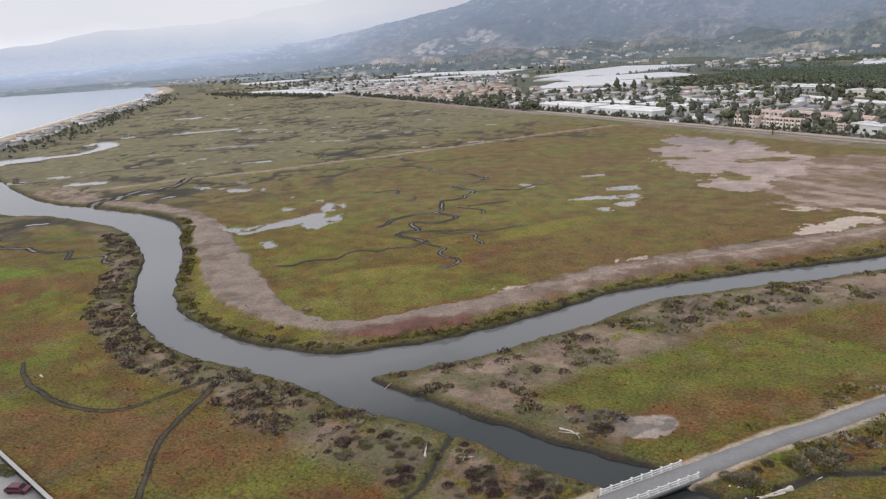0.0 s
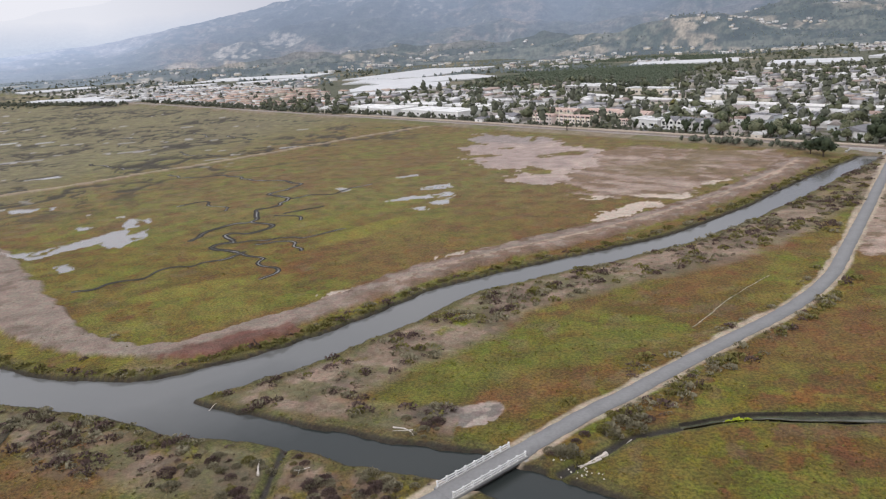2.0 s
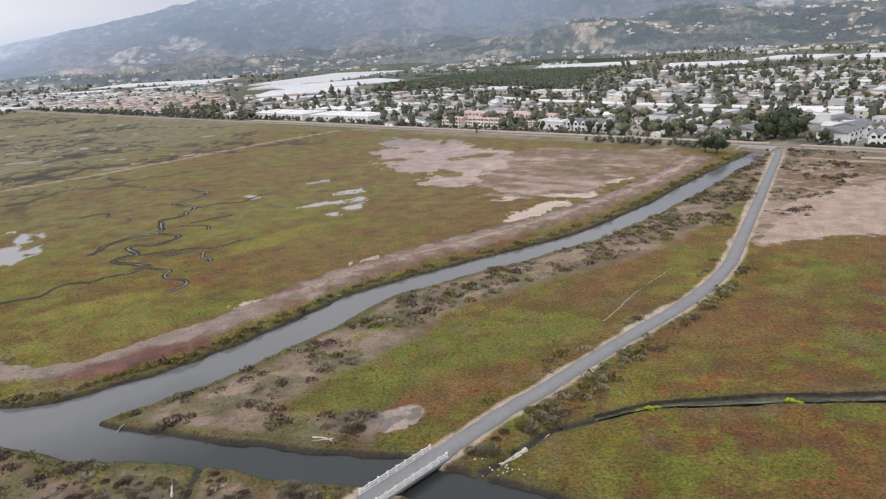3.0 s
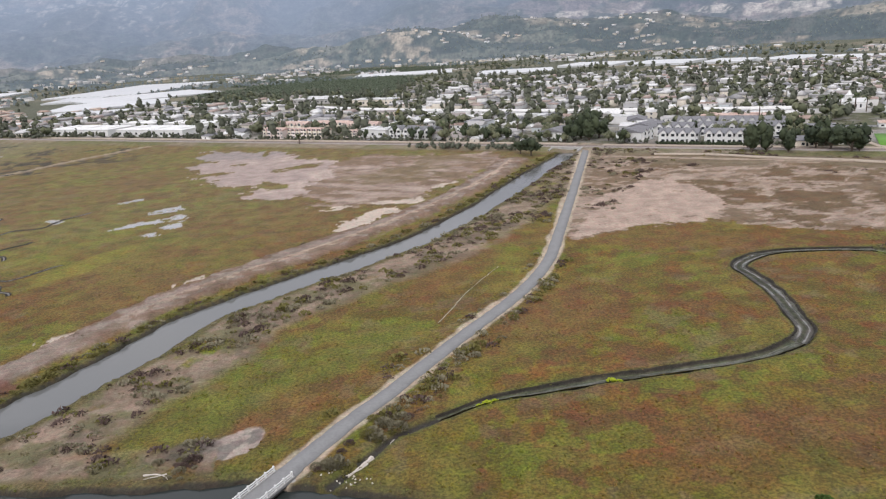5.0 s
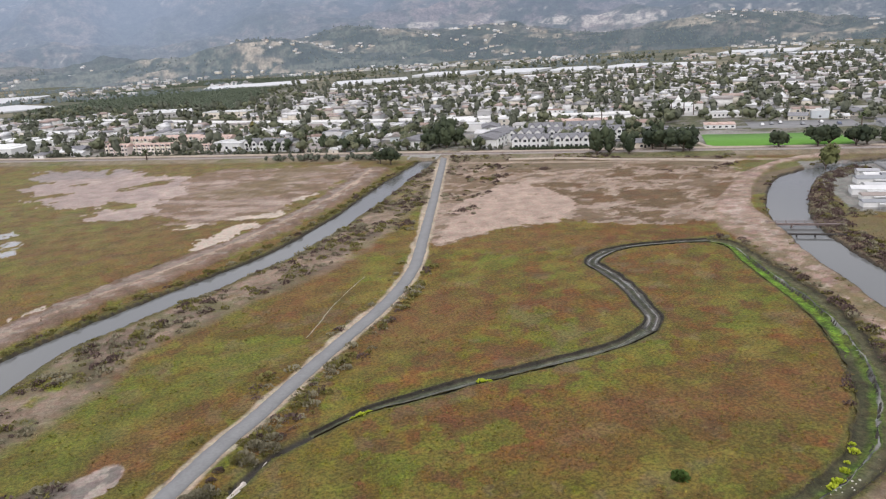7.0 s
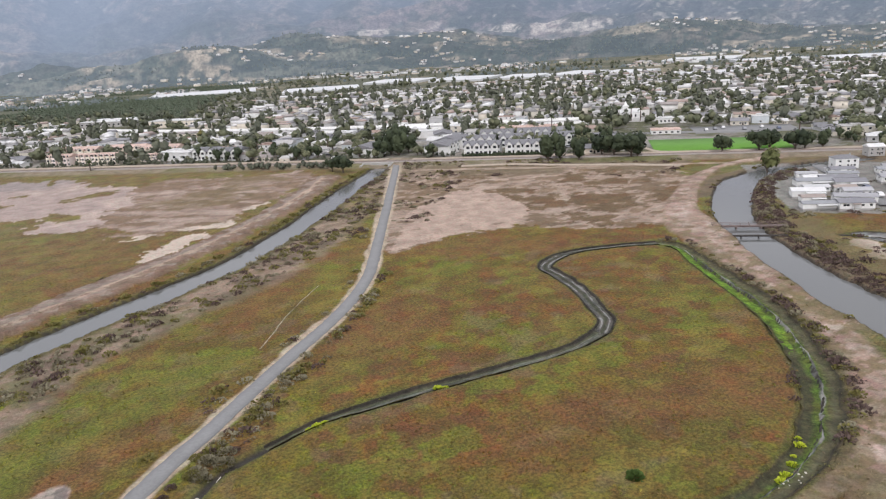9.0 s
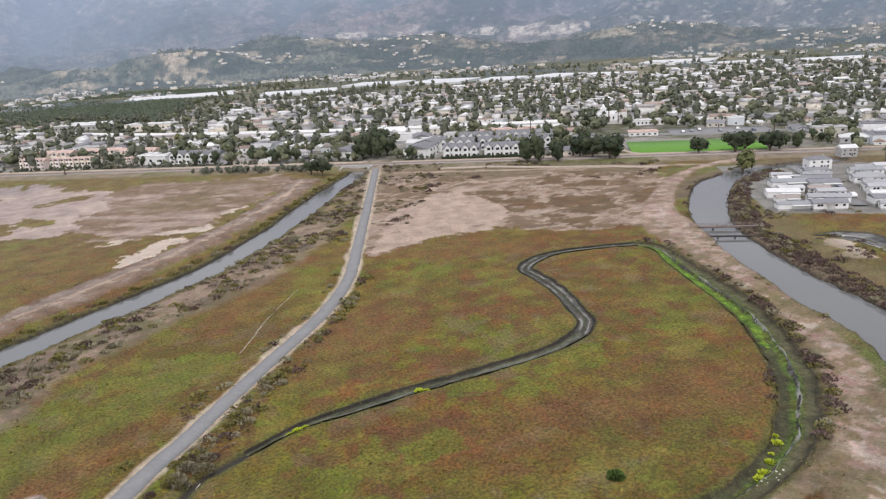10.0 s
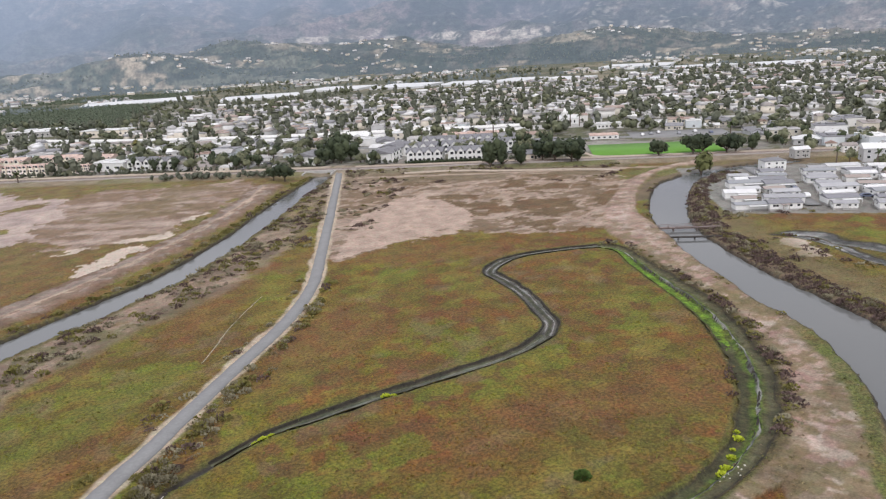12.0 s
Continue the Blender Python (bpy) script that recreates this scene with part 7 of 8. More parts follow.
for k in range(520):
    t = rng.random() ** 0.8 * 7.99
    a, b = shore[int(t)], shore[int(t) + 1]
    p = a + (b - a) * (t % 1)
    rows.append((p[0] + rng.uniform(-20, 30), p[1] + rng.uniform(-22, 22), -0.2, rng.uniform(0, 6.28), rng.uniform(0.35, 0.95), rng.uniform(0.35, 0.75) * (1 + 0.12 * t)))
for k in range(240):
    x, y = rng.uniform(-980, -640), rng.uniform(860, 1500)
    if x > -640 - 0.62 * (y - 600) and x < -540 - 0.3 * (y - 860):
        rows.append((x, y, 0.0, rng.uniform(0, 6.28), rng.uniform(0.8, 2.0), rng.uniform(0.7, 1.7)))
for k in range(640):
    s, u = rng.uniform(-2000, -560), rng.uniform(0, 620)
    rows.append((*town(s, u), 0.2, rng.uniform(0, 6.28), rng.uniform(0.8, 2.2), rng.uniform(0.9, 2.2)))
for k in range(260):
    q = rng.random()
    rows.append((*town(-1230 + 340 * q + rng.uniform(-12, 12), -118 + 98 * q + rng.uniform(-14, 10)), 0.2, rng.uniform(0, 6.28), rng.uniform(0.7, 1.6), rng.uniform(0.8, 1.8)))
rows = [r for r in rows if not inside(np.array([r[0]]), np.array([r[1]]), SEA)[0] and not by_greenhouse((r[0] - RAIL_P[0]) * RAIL_D[0] + (r[1] - RAIL_P[1]) * RAIL_D[1], (r[0] - RAIL_P[0]) * RAIL_N[0] + (r[1] - RAIL_P[1]) * RAIL_N[1])]
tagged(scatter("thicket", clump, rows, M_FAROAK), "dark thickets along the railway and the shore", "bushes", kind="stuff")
hedge_rows = [(*town(s, 2.5 + 6.5), 0.4, s, 0.55, 0.7) for s in np.arange(33, 76, 1.4)]
tagged(scatter("hedge", clump, hedge_rows, M_OAK), "clipped dark hedge before white terraces", "hedge", kind="stuff")
# beach houses of the shore
rows = []
for k in range(110):
    t = rng.random() * 7.99
    a, b = shore[int(t)], shore[int(t) + 1]
    p = a + (b - a) * (t % 1)
    rows.append((p[0] + rng.uniform(-34, -4), p[1] + rng.uniform(-8, 8), 0.0, rng.uniform(0, 6.28), rng.uniform(0.5, 0.9), rng.uniform(0.7, 1.1)))
shore_homes = tagged(scatter("shore_houses", wall_proto, rows, M_FAR_WALL), "pale beach houses among trees on the shore", "houses", kind="stuff")
scatter("roofs", roof_proto, rows, M_FAR_ROOF).parent = shore_homes

# orchard in rows, and woods and homes on the slopes
rows = []
for u in np.arange(215, 700, 6.8):
    for s in np.arange(-760, -230, 6.4):
        west, east = np.interp(u, [215, 300, 460, 700], [-470, -590, -670, -800]), np.interp(u, [215, 310, 640, 700], [-430, -300, -420, -600])
        if west < s < east and not by_greenhouse(s, u):
            rows.append((*town(s + rng.uniform(-1, 1), u + rng.uniform(-1, 1)), 0.2, rng.uniform(0, 6.28), 0.62, rng.uniform(0.4, 0.62)))
for u in np.arange(780, 960, 9):
    for s in np.arange(-760, -480, 8.5):
        if not by_greenhouse(s, u):
            rows.append((*town(s + rng.uniform(-1, 1), u + rng.uniform(-1, 1)), 0.2, rng.uniform(0, 6.28), 0.62, rng.uniform(0.4, 0.62)))
bush_proto = crown_mesh("c", 44, 8, 8, 1, 9, 1.9)
orchard_proto = crown_mesh("c", 45, 8, 7, 1, 9, 1.8)
tagged(scatter("orchard", orchard_proto, rows, M_ORCHARD), "dark green orchard planted in rows on the plain", "orchard", kind="stuff")
tree_rows, home_rows = [], []
far_rng = np.random.default_rng(3)
n = 21000
az, r = far_rng.uniform(-66, 46, n), 1150 + 1450 * far_rng.random(n) ** 1.2
hx, hy = -np.sin(np.radians(az)) * r, np.cos(np.radians(az)) * r
hz, ht = hill_height(hx, hy, az, r, False)
hz = np.maximum(hz, 0.0)
dens = 0.7 * fbm(hx, hy, 150, 301, 4) + 0.3 * fbm(hx, hy, 45, 303, 2)
estates = fbm(hx, hy, 170, 341, 3)
dry = ~inside(hx, hy, SEA)
hs, hu = (hx - RAIL_P[0]) * RAIL_D[0] + (hy - RAIL_P[1]) * RAIL_D[1], (hx - RAIL_P[0]) * RAIL_N[0] + (hy - RAIL_P[1]) * RAIL_N[1]
for k in np.nonzero(dry & (ht < 0.36) & (dens + 0.05 * far_rng.random(n) > 0.55) & ((hu > 40) | (r > 1700)))[0]:
    if by_greenhouse(hs[k], hu[k]):
        continue
    q = far_rng.uniform(0.4, 0.95)
    tree_rows.append((hx[k], hy[k], hz[k] - 0.5, k, q, q * far_rng.uniform(0.7, 1.2)))
for k in np.nonzero(dry & (estates + 0.25 * (dens - 0.5) > 0.6) & (far_rng.random(n) < 0.16) & ((hu > 40) | (r > 1500)) & (ht < 0.4))[0]:
    if not by_greenhouse(hs[k], hu[k]):
        home_rows.append((hx[k], hy[k], hz[k], k, far_rng.uniform(0.5, 1.1), far_rng.uniform(0.8, 1.3)))
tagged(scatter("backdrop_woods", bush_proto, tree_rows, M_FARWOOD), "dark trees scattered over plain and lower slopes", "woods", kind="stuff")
slope_homes = tagged(scatter("slope_houses", wall_proto, home_rows, M_FAR_WALL), "pale houses clustered on the lower slopes", "houses", kind="stuff")
scatter("roofs", roof_proto, home_rows, M_FAR_ROOF).parent = slope_homes


# ---- marsh shrubs ----
def mound(seed, wide, high, blades, long, thin):
    """Twigs and leaf sprays standing out of a low mound."""
    r = random.Random(seed)
    verts, faces = [], []
    for k in range(blades):
        a, q = r.uniform(0, 6.283), math.sqrt(r.random())
        base = Vector((math.cos(a) * q * wide * 0.42, math.sin(a) * q * wide * 0.42, high * 0.75 * (1 - q * q) * r.uniform(0.3, 1.0)))
        way = Vector((math.cos(a) * q * 0.9 + r.uniform(-0.5, 0.5), math.sin(a) * q * 0.9 + r.uniform(-0.5, 0.5), r.uniform(0.35, 1.1))).normalized()
        side = way.cross(Vector((r.uniform(-1, 1), r.uniform(-1, 1), r.uniform(-1, 1)))).normalized() * thin * r.uniform(0.6, 1.4)
        tip = base + way * long * r.uniform(0.5, 1.2)
        n = len(verts)
        verts += [tuple(base - side * 0.5), tuple(base + side * 0.5), tuple(tip + side), tuple(tip - side)]
        faces += [[n, n + 1, n + 2], [n, n + 2, n + 3]]
    return np.array(verts), np.array(faces)


def shrub_kind(seed, label, mat, wide=2.4, high=0.9, blades=330, long=0.24, thin=0.06):
    ob = bare("shrub", raw_mesh("shrub", *mound(seed, wide, high, blades, long, thin)), mat)
    return tagged(ob, label, "shrub", "shrubs of the banks")


SHRUBS = [shrub_kind(51, "purple-brown leafless shrub on a creek bank", M_SHRUB_BROWN), shrub_kind(52, "grey-green sage shrub on dry ground", M_SHRUB_GREY), shrub_kind(53, "olive green shrub beside the marsh road", M_SHRUB_GREEN)]
SHRUB_PROTOS = [mound(54 + k, 2.4, 0.85, 42, 0.38, 0.17) for k in range(3)]
wild = np.random.default_rng(17)
n = 150000
sx, sy = wild.uniform(-270, 260, n), wild.uniform(60, 345, n)
dm, wm, sm = off_line(sx, sy, MAIN)
ds, ws, ss = off_line(sx, sy, SIDE)
df, wf, sf = off_line(sx, sy, FRANK)
dr, _, sr = off_line(sx, sy, ROAD)
dl, wl_, _ = off_line(sx, sy, LEVEE)
dp, wp, _ = off_line(sx, sy, PATH_R)
da, wa, _ = off_line(sx, sy, ARM)
em, es, ef = dm - wm, ds - ws, df - wf
patchy, patchy2 = fbm(sx, sy, 16, 401, 3), fbm(sx, sy, 7, 411, 3)
ts, tu = (sx - RAIL_P[0]) * RAIL_D[0] + (sy - RAIL_P[1]) * RAIL_D[1], (sx - RAIL_P[0]) * RAIL_N[0] + (sy - RAIL_P[1]) * RAIL_N[1]
dry = (em > 1.2) & (es > 1.2) & (ef > 1.0) & (dr > 3.4)
rnd = wild.random(n)
zones = [
    # south bank of the main creek, brown and grey
    (dry & (sm < 0) & (em < 17) & (sx > -72) & (dr > 4) & (0.5 * patchy + patchy2 > 0.67), 0.36, (0.3, 0.45, 0.25)),
    # west bank
    (dry & (sm < 0) & (em < 11) & (sx < -80) & (sx > -225) & (patchy > 0.3), 0.62, (0.55, 0.4, 0.05)),
    # lower bank of the side creek
    (dry & (ss < 0) & (es < 16) & (sx < -20) & (sx > -98) & (patchy + 0.7 * patchy2 > 0.66), 0.5, (0.42, 0.5, 0.08)),
    (dry & (ss > 0) & (es < 13) & (sx < -22) & (sx > -66) & (patchy + 0.7 * patchy2 > 0.76), 0.5, (0.45, 0.38, 0.17)),
    # green fringe of the north bank
    (dry & (sm > 0) & (em < 4.0) & (sx > -215), 0.55, (0.14, 0.1, 0.76)),
    # road verges
    ((dr > 2.8) & (dr < 5.6) & (es > 1.5) & (sr < 0) & (sy > 92) & (sy < 175) & (patchy2 > 0.44), 0.75, (0.15, 0.5, 0.35)),
    ((dr > 3.2) & (dr < 5.0) & (es > 1.5) & (sr > 0) & (sy > 97) & (sy < 185) & (patchy2 > 0.58), 0.5, (0.15, 0.5, 0.35)),
    (dry & (dr < 8.5) & (sr < 0) & (sy > 88) & (sy < 330) & (patchy + 0.006 * (140 - sy) > 0.54), 0.3, (0.2, 0.45, 0.35)),
    (dry & (dr < 6.5) & (sr > 0) & (sy > 96) & (sy < 330) & (patchy > 0.6), 0.2, (0.4, 0.45, 0.15)),
    # scrub beside the railway
    (dry & (tu < -8) & (tu > -150) & (ts > -5) & (ts < 42) & (patchy > 0.54), 0.2, (0.55, 0.3, 0.15)),
    (dry & (tu < -10) & (tu > -50) & (ts > 30) & (ts < 140) & (patchy > 0.58), 0.22, (0.6, 0.3, 0.1)),
    (dry & (tu < -5) & (tu > -17) & (ts > -110) & (ts < 140) & (patchy > 0.46), 0.3, (0.35, 0.35, 0.3)),
    # far creek banks and the arm's edge
    (dry & (ef < 8.5 + 3 * (patchy - 0.5)) & (sf > 0), 0.85, (0.66, 0.26, 0.08)),
    (dry & (ef < 2.5) & (sf < 0), 0.08, (0.25, 0.25, 0.5)),
    (dry & (da - wa < 3.0) & (da - wa > 0.6) & (dp < wp + 6) & (sy > 58), 0.6, (0.45, 0.15, 0.4)),
    (dry & (dl < wl_ + 3) & (dl > wl_) & (patchy2 > 0.66) & (em > 3), 0.03, (0.4, 0.2, 0.4)),
    (dry & (tu < -14) & (ts > 150) & (ef < 40) & (sf > 0) & (sy > 95) & (patchy > 0.56), 0.16, (0.3, 0.4, 0.3)),
]
found = []
for mask, share, mix in zones:
    for k in np.nonzero(mask & (rnd < share))[0]:
        kind = int(wild.choice(3, p=np.array(mix) / sum(mix)))
        found.append((float(sx[k]), float(sy[k]), kind, float((0.3 + 1.15 * wild.random() ** 2.0) * (0.7 + 0.6 * patchy[k]))))
found.sort(key=lambda q: math.hypot(q[0], q[1]))
fz = ground_z([q[:2] for q in found])
keep = [q + (z,) for q, z in zip(found, fz) if z > WATER_Z + 0.05]
for x, y, kind, k, z in keep[:285]:
    put(SHRUBS[kind], x, y, z - 0.12, wild.uniform(0, 360), k)
for kind, mat, label in ((0, M_SHRUB_BROWN, "purple-brown leafless shrubs on banks"), (1, M_SHRUB_GREY, "grey-green sage shrubs on dry ground"), (2, M_SHRUB_GREEN, "olive green shrubs fringing the creeks")):
    rows = [(x, y, z - 0.1, wild.uniform(0, 6.28), k, k * wild.uniform(0.6, 1.2)) for x, y, q, k, z in keep[285:] if q == kind]
    tagged(scatter("bank_shrubs", SHRUB_PROTOS[kind], rows, mat), label, "shrubs", kind="stuff")

# single tufts that stand out of the low marsh plants and the bank litter
def tuft_material():
    m = bpy.data.materials.new("marsh_tufts")
    m.use_nodes = True
    n, l = m.node_tree.nodes, m.node_tree.links
    b = n["Principled BSDF"]
    tint, geo, vary, scaled = n.new("ShaderNodeAttribute"), n.new("ShaderNodeNewGeometry"), n.new("ShaderNodeMapRange"), n.new("ShaderNodeVectorMath")
    tint.attribute_name, scaled.operation = "tint", "SCALE"
    vary.inputs["To Min"].default_value, vary.inputs["To Max"].default_value = 0.75, 1.3
    b.inputs["Roughness"].default_value, b.inputs["Specular IOR Level"].default_value = 0.9, 0.15
    l.new(geo.outputs["Random Per Island"], vary.inputs["Value"])
    l.new(tint.outputs["Color"], scaled.inputs[0])
    l.new(vary.outputs["Result"], scaled.inputs["Scale"])
    l.new(scaled.outputs["Vector"], b.inputs["Base Color"])
    return m


tufts = np.random.default_rng(29)
n = 26000
ta, tr = np.radians(tufts.uniform(-63, 61, n)), 74 + 170 * tufts.random(n) ** 1.5
tx, ty = -np.sin(ta) * tr, np.cos(ta) * tr
tz, tt, tw = land(tx, ty)
bare_soil = (tt[:, 1] - tt[:, 2]) / tt[:, 1] < 0.4
fit_spot = (tz > -0.3) & (tw < 0.05) & (off_line(tx, ty, ROAD)[0] > 2.6) & (~bare_soil | (tufts.random(n) < 0.3)) & (off_line(tx, ty, PATH_R)[0] > 3) & (fbm(tx, ty, 9, 541, 3) + 0.3 * tufts.random(n) > 0.52)
tx, ty, tz, tt, bare_soil = tx[fit_spot], ty[fit_spot], tz[fit_spot], tt[fit_spot], bare_soil[fit_spot]
tt = tt * tufts.uniform(1.1, 1.9, (len(tx), 1))
tt = lay(tt, (0.16, 0.105, 0.06), (tufts.random(len(tx)) < 0.2) * 0.6)
tt = lay(tt, (0.16, 0.18, 0.045), (tufts.random(len(tx)) < 0.25) * 0.7 * ~bare_soil)
tt = lay(tt, (0.19, 0.155, 0.1), bare_soil * 0.85)
tuft_v, tuft_f = mound(81, 0.9, 0.16, 5, 0.22, 0.14)
size = tufts.uniform(0.4, 1.0, len(tx))
rows = np.c_[tx, ty, tz - 0.04, tufts.uniform(0, 6.28, len(tx)), size, size * tufts.uniform(0.6, 1.2, len(tx))]
plants = tagged(scatter("marsh_tufts", (tuft_v, tuft_f), rows, tuft_material()), "low tufts of olive and rust marsh plants", "plants", kind="stuff")
paint(plants.data, np.repeat(tt, len(tuft_v), 0))

# lime-green weed in the creek
weed = shrub_kind(71, "bright lime-green weed growing in creek mud", M_LIME, 2.0, 0.5, 90, 0.5, 0.16)
weed.name = "weed_clump"
weed["category"], weed["group"] = "weed", "lime weeds of the creek"
for x, y, k in ((85, 63.5, 0.8), (86.5, 65, 0.5), (80, 60.6, 0.7), (77, 59, 0.9), (75.5, 58.6, 0.8), (47, 108.6, 0.8), (48.2, 107.8, 0.6), (24, 107, 0.8), (25.5, 107.3, 0.6), (22.5, 106.6, 0.5), (82, 62, 0.4)):
    put(weed, x, y, max(float(ground_z([(x, y)])[0]), -0.44), wild.uniform(0, 360), k)
round_bush = shrub_kind(72, "round dark green bush alone in the marsh", M_BUSH, 2.6, 1.3, 380, 0.5, 0.16)
put(round_bush, 59, 69, float(ground_z([(59, 69)])[0]) - 0.1, 0, 0.95)


# ---- driftwood ----
def log(points, radius, label, z=0.12):
    """A bleached tapered branch through the points."""
    line = smooth_line([(x, y, 0) for x, y in points], 0.5)[:, :2]
    hz = ground_z(line)
    root = bmesh.new()
    rings = []
    for k, (x, y) in enumerate(line):
        t = k / (len(line) - 1)
        r = radius * (1 - 0.65 * t) * (1 + 0.2 * math.sin(k * 2.1))
        d = line[min(k + 1, len(line) - 1)] - line[max(k - 1, 0)]
        d = d / (np.linalg.norm(d) + 1e-9)
        rings.append([root.verts.new((x - d[1] * r * math.cos(a), y + d[0] * r * math.cos(a), hz.max() * 0.5 + hz[k] * 0.5 + z + r * math.sin(a))) for a in (0, 1.05, 2.1, 3.14, 4.19, 5.24)])
    for a, b in zip(rings, rings[1:]):
        for k in range(6):
            root.faces.new((a[k], a[(k + 1) % 6], b[(k + 1) % 6], b[k]))
    root.faces.new(rings[0][::-1])
    root.faces.new(rings[-1])
    return tagged(part("driftwood_log", root, M_WOOD), label, "driftwood", "driftwood of the marsh")


log([(-46.8, 84.6), (-47.6, 86.4), (-48.4, 88.6)], 0.2, "pale bleached driftwood log on the bank")
log([(-30.2, 99.6), (-28.2, 99.4), (-27, 98.6), (-26.4, 97.6)], 0.16, "curved bleached branch over the creek edge")
log([(-26.8, 99.2), (-28, 98.9), (-30, 98.6)], 0.1, "thin bleached branch over the creek edge")
log([(3.4, 95.6), (2.4, 94.4), (1.0, 93), (-0.4, 91.6)], 0.42, "thick white bleached tree trunk in the mud")
log([(2.6, 93.6), (1.2, 92.4), (-0.8, 91.8)], 0.16, "white bleached branch in the mud")
log([(7.2, 99.6), (6.6, 98.8), (6.4, 98.2)], 0.08, "thin pale stick in the mud")
log([(-42, 86.4), (-41, 86.6), (-39.8, 87.4)], 0.14, "grey driftwood among plants")
log([(-41.2, 86.8), (-41, 85.6)], 0.12, "grey driftwood among plants")
log([(-134.5, 84.4), (-133.2, 84.0)], 0.25, "small pale driftwood piece in the meadow")
log([(-144, 116), (-145.6, 118.6), (-148, 121)], 0.16, "pale driftwood pole at the water's edge")
log([(-150, 128), (-153, 133)], 0.14, "pale driftwood pole at the water's edge")
log([(21.5, 106.4), (23.5, 107.6)], 0.14, "short pale log in the creek")
log([(-66.4, 103), (-65.2, 103.6), (-64, 105)], 0.1, "pale twig heap on the creek point")
M_ROCK = material("pale_rubble", (0.5, 0.47, 0.4), 0.9, spread=0.3, scale=4.0)
rubble = bmesh.new()
bmesh.ops.create_icosphere(rubble, subdivisions=1, radius=0.3)
for v in rubble.verts:
    v.co *= 0.7 + 0.6 * noise.noise(v.co * 3.1)
stone = tagged(part("stone", rubble, M_ROCK), "pale stone lying in creek mud", "stone", "stones by the bridge")
for k in range(34):
    x, y = (rng.uniform(-5, 3), rng.uniform(88.5, 94)) if k < 22 else (rng.uniform(73, 80), rng.uniform(56.5, 60))
    put(stone, x, y, float(ground_z([(x, y)])[0]) + 0.03, rng.uniform(0, 360), rng.uniform(0.4, 1.1))


# ---- footbridge and pipe over the far creek ----
def build_footbridge():
    a, b = np.array((165.0, 160.0)), np.array((183.0, 147.5))
    length = float(np.linalg.norm(b - a))
    root = tagged(new("footbridge"), "narrow weathered brown footbridge with rails over a creek", "footbridge")
    root.matrix_world = pose(a[0], a[1], 0.35, 0, 0, math.degrees(math.atan2(b[1] - a[1], b[0] - a[0])))
    for y in (-0.6, 0.6):
        bm = bmesh.new()
        box(bm, 0, length, y - 0.12, y + 0.12, -0.35, 0)
        part("beam", bm, M_BRIDGE, root)
    planks = int(length / 0.5)
    me = None
    for k in range(planks):
        if me is None:
            bm = bmesh.new()
            box(bm, 0.02, 0.46, -0.85, 0.85, 0, 0.07)
            ob = part("plank", bm, M_BRIDGE, root)
            me = ob.data
        else:
            ob = bare("plank", me, None, root)
        ob.location = (k * 0.5, 0, 0)
    for y in (-0.8, 0.8):
        bm = bmesh.new()
        box(bm, 0, length, y - 0.05, y + 0.05, 0.85, 0.93)
        part("handrail", bm, M_BRIDGE, root)
        bm = bmesh.new()
        box(bm, 0, length, y - 0.03, y + 0.03, 0.42, 0.48)
        part("middle_rail", bm, M_BRIDGE, root)
        for k in range(9):
            x = 0.2 + k * (length - 0.4) / 8
            bm = bmesh.new()
            box(bm, x - 0.06, x + 0.06, y - 0.06, y + 0.06, -0.2, 0.88)
            part("post", bm, M_BRIDGE, root)
    for k in (0.33, 0.66):
        bm = bmesh.new()
        box(bm, length * k - 0.12, length * k + 0.12, -0.7, 0.7, -3, -0.3)
        part("pile", bm, M_BRIDGE, root)
    return root


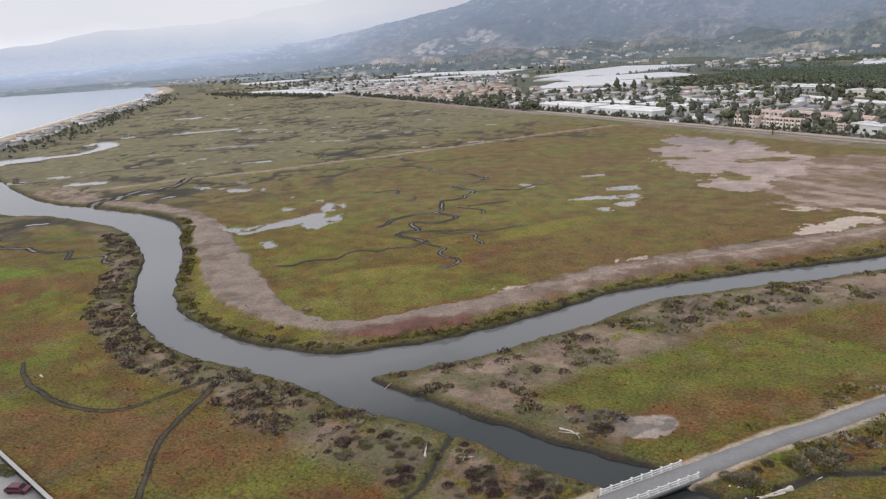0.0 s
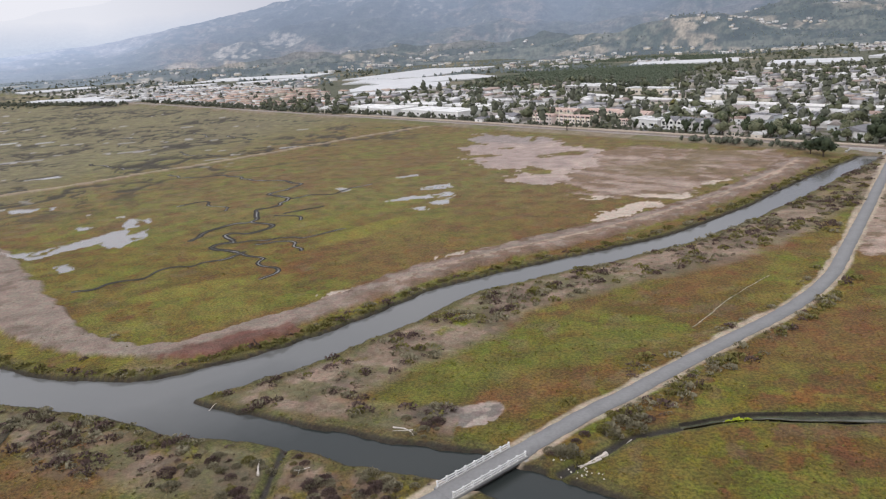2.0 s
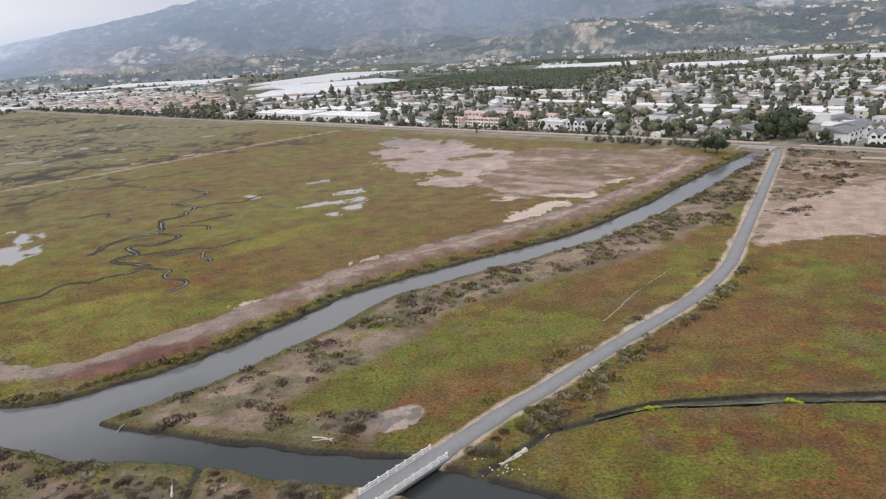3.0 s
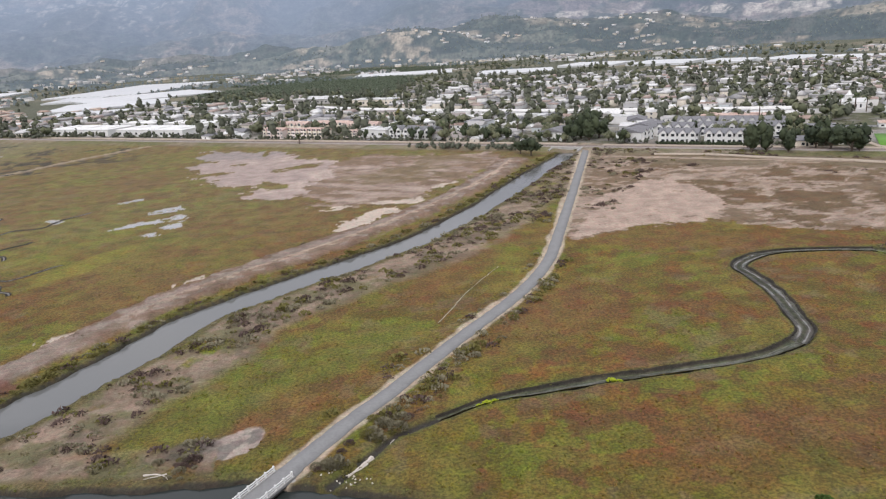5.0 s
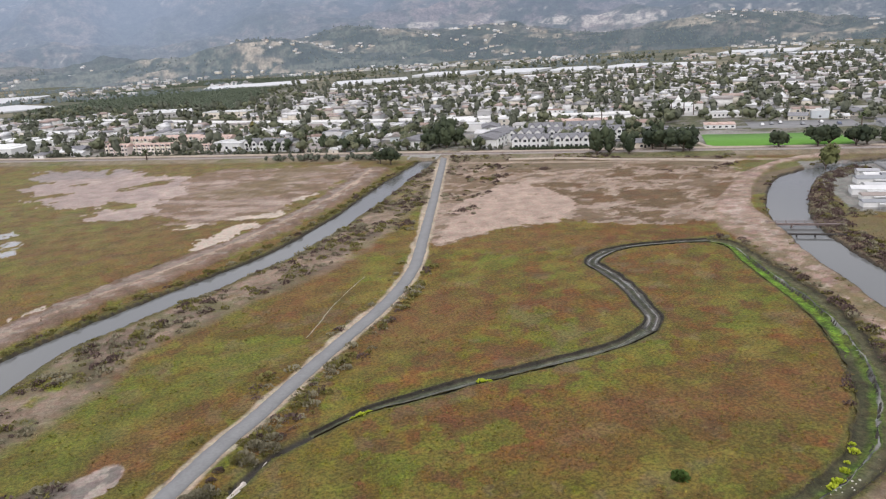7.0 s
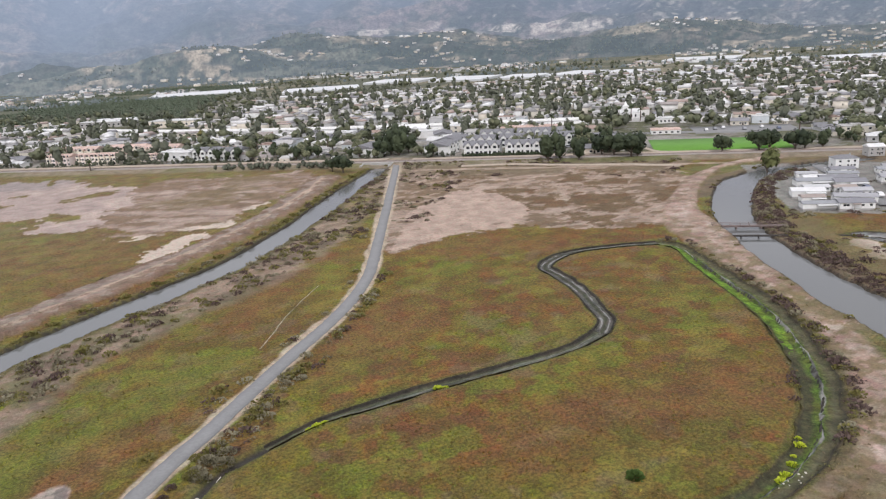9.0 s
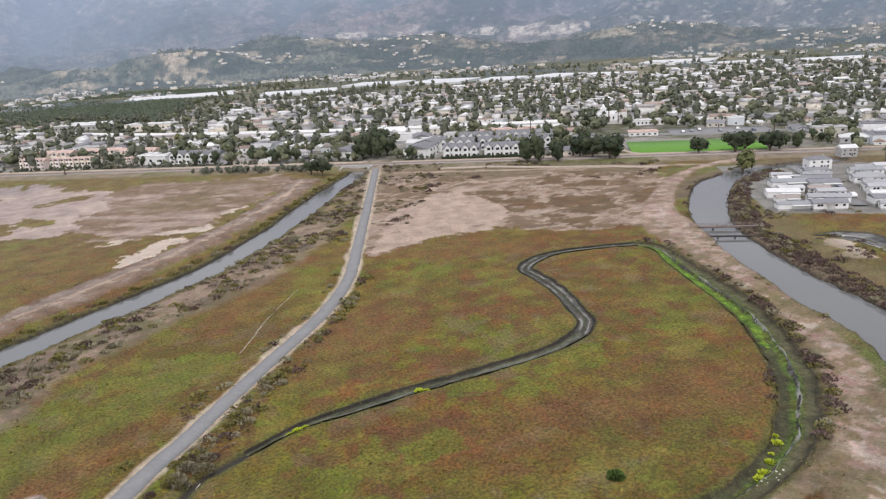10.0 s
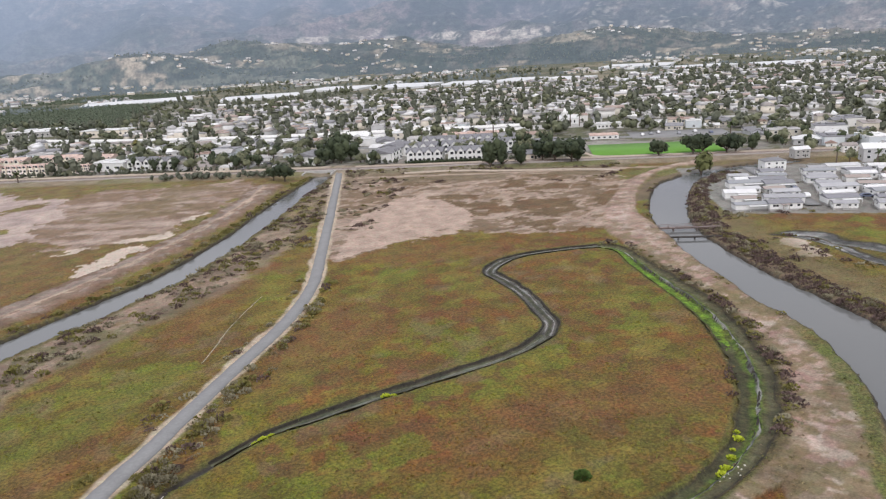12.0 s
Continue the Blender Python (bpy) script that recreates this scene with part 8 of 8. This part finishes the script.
build_footbridge()
bm = bmesh.new()
a, b = Vector((161.5, 149.5, 0.1)), Vector((174.5, 140.0, 0.1))
bmesh.ops.create_cone(bm, cap_ends=True, segments=10, radius1=0.3, radius2=0.3, depth=(b - a).length, matrix=Matrix.Translation((a + b) / 2) @ (b - a).to_track_quat("Z", "Y").to_matrix().to_4x4())
for k in (0.2, 0.5, 0.8):
    p = a.lerp(b, k)
    box(bm, p.x - 0.15, p.x + 0.15, p.y - 0.15, p.y + 0.15, -2.6, 0.0)
tagged(part("pipe_crossing", bm, M_DARK), "dark pipe on piles crossing the creek", "pipe")


# ---- culvert under the railway ----
def build_culvert():
    root = tagged(new("culvert"), "low concrete culvert where the creek passes the railway", "culvert")
    root.matrix_world = pose(*town(-10, -6), 0.0, 0, 0, TOWN_TURN)
    bm = bmesh.new()
    box(bm, -8, 8, -1.0, -0.4, 0.1, 1.6)
    part("head_wall", bm, M_CONCRETE, root)
    bm = bmesh.new()
    box(bm, -8, 8, -0.4, 9, 0.6, 1.0)
    part("deck", bm, M_CONCRETE, root)
    for x in (-7.5, 7.5):
        bm = bmesh.new()
        box(bm, x - 0.4, x + 0.4, -6, 9, -2.4, 0.9)
        part("wing_wall", bm, M_CONCRETE, root)
    return root


build_culvert()

# ---- yard with a parked car behind a low wall ----
tagged(ribbon("yard", [(-128, 56), (-112, 51.5), (-96, 47), (-80, 42)], 8.6, 0.3, M_CONCRETE, 0.6, 0.02, 2), "pale concrete yard beside the marsh", "yard", kind="structure")


def build_yard_wall():
    root = tagged(new("yard_wall"), "low pale wall with a dark face along the marsh", "wall")
    bm = bmesh.new()
    a, b = Vector((-132, 66.6, 0)), Vector((-80, 51.6, 0))
    root.matrix_world = pose(a.x, a.y, 0, 0, 0, math.degrees(math.atan2(b.y - a.y, b.x - a.x)))
    length = (b - a).length
    box(bm, 0, length, -0.15, 0.15, -0.6, 0.95)
    part("wall", bm, M_DARK, root)
    bm = bmesh.new()
    box(bm, 0, length, -0.28, 0.28, 0.95, 1.1)
    part("coping", bm, M_CONCRETE, root)


build_yard_wall()
put(build_car("dark maroon estate car parked on concrete", M_MAROON), -99.3, 55.2, 0.33, 20, 0.78)
for x, y in ((-106.5, 57.6), (-105, 57.9), (-108, 58.4)):
    put(SHRUBS[2], x, y, 0.25, wild.uniform(0, 360), 0.9)
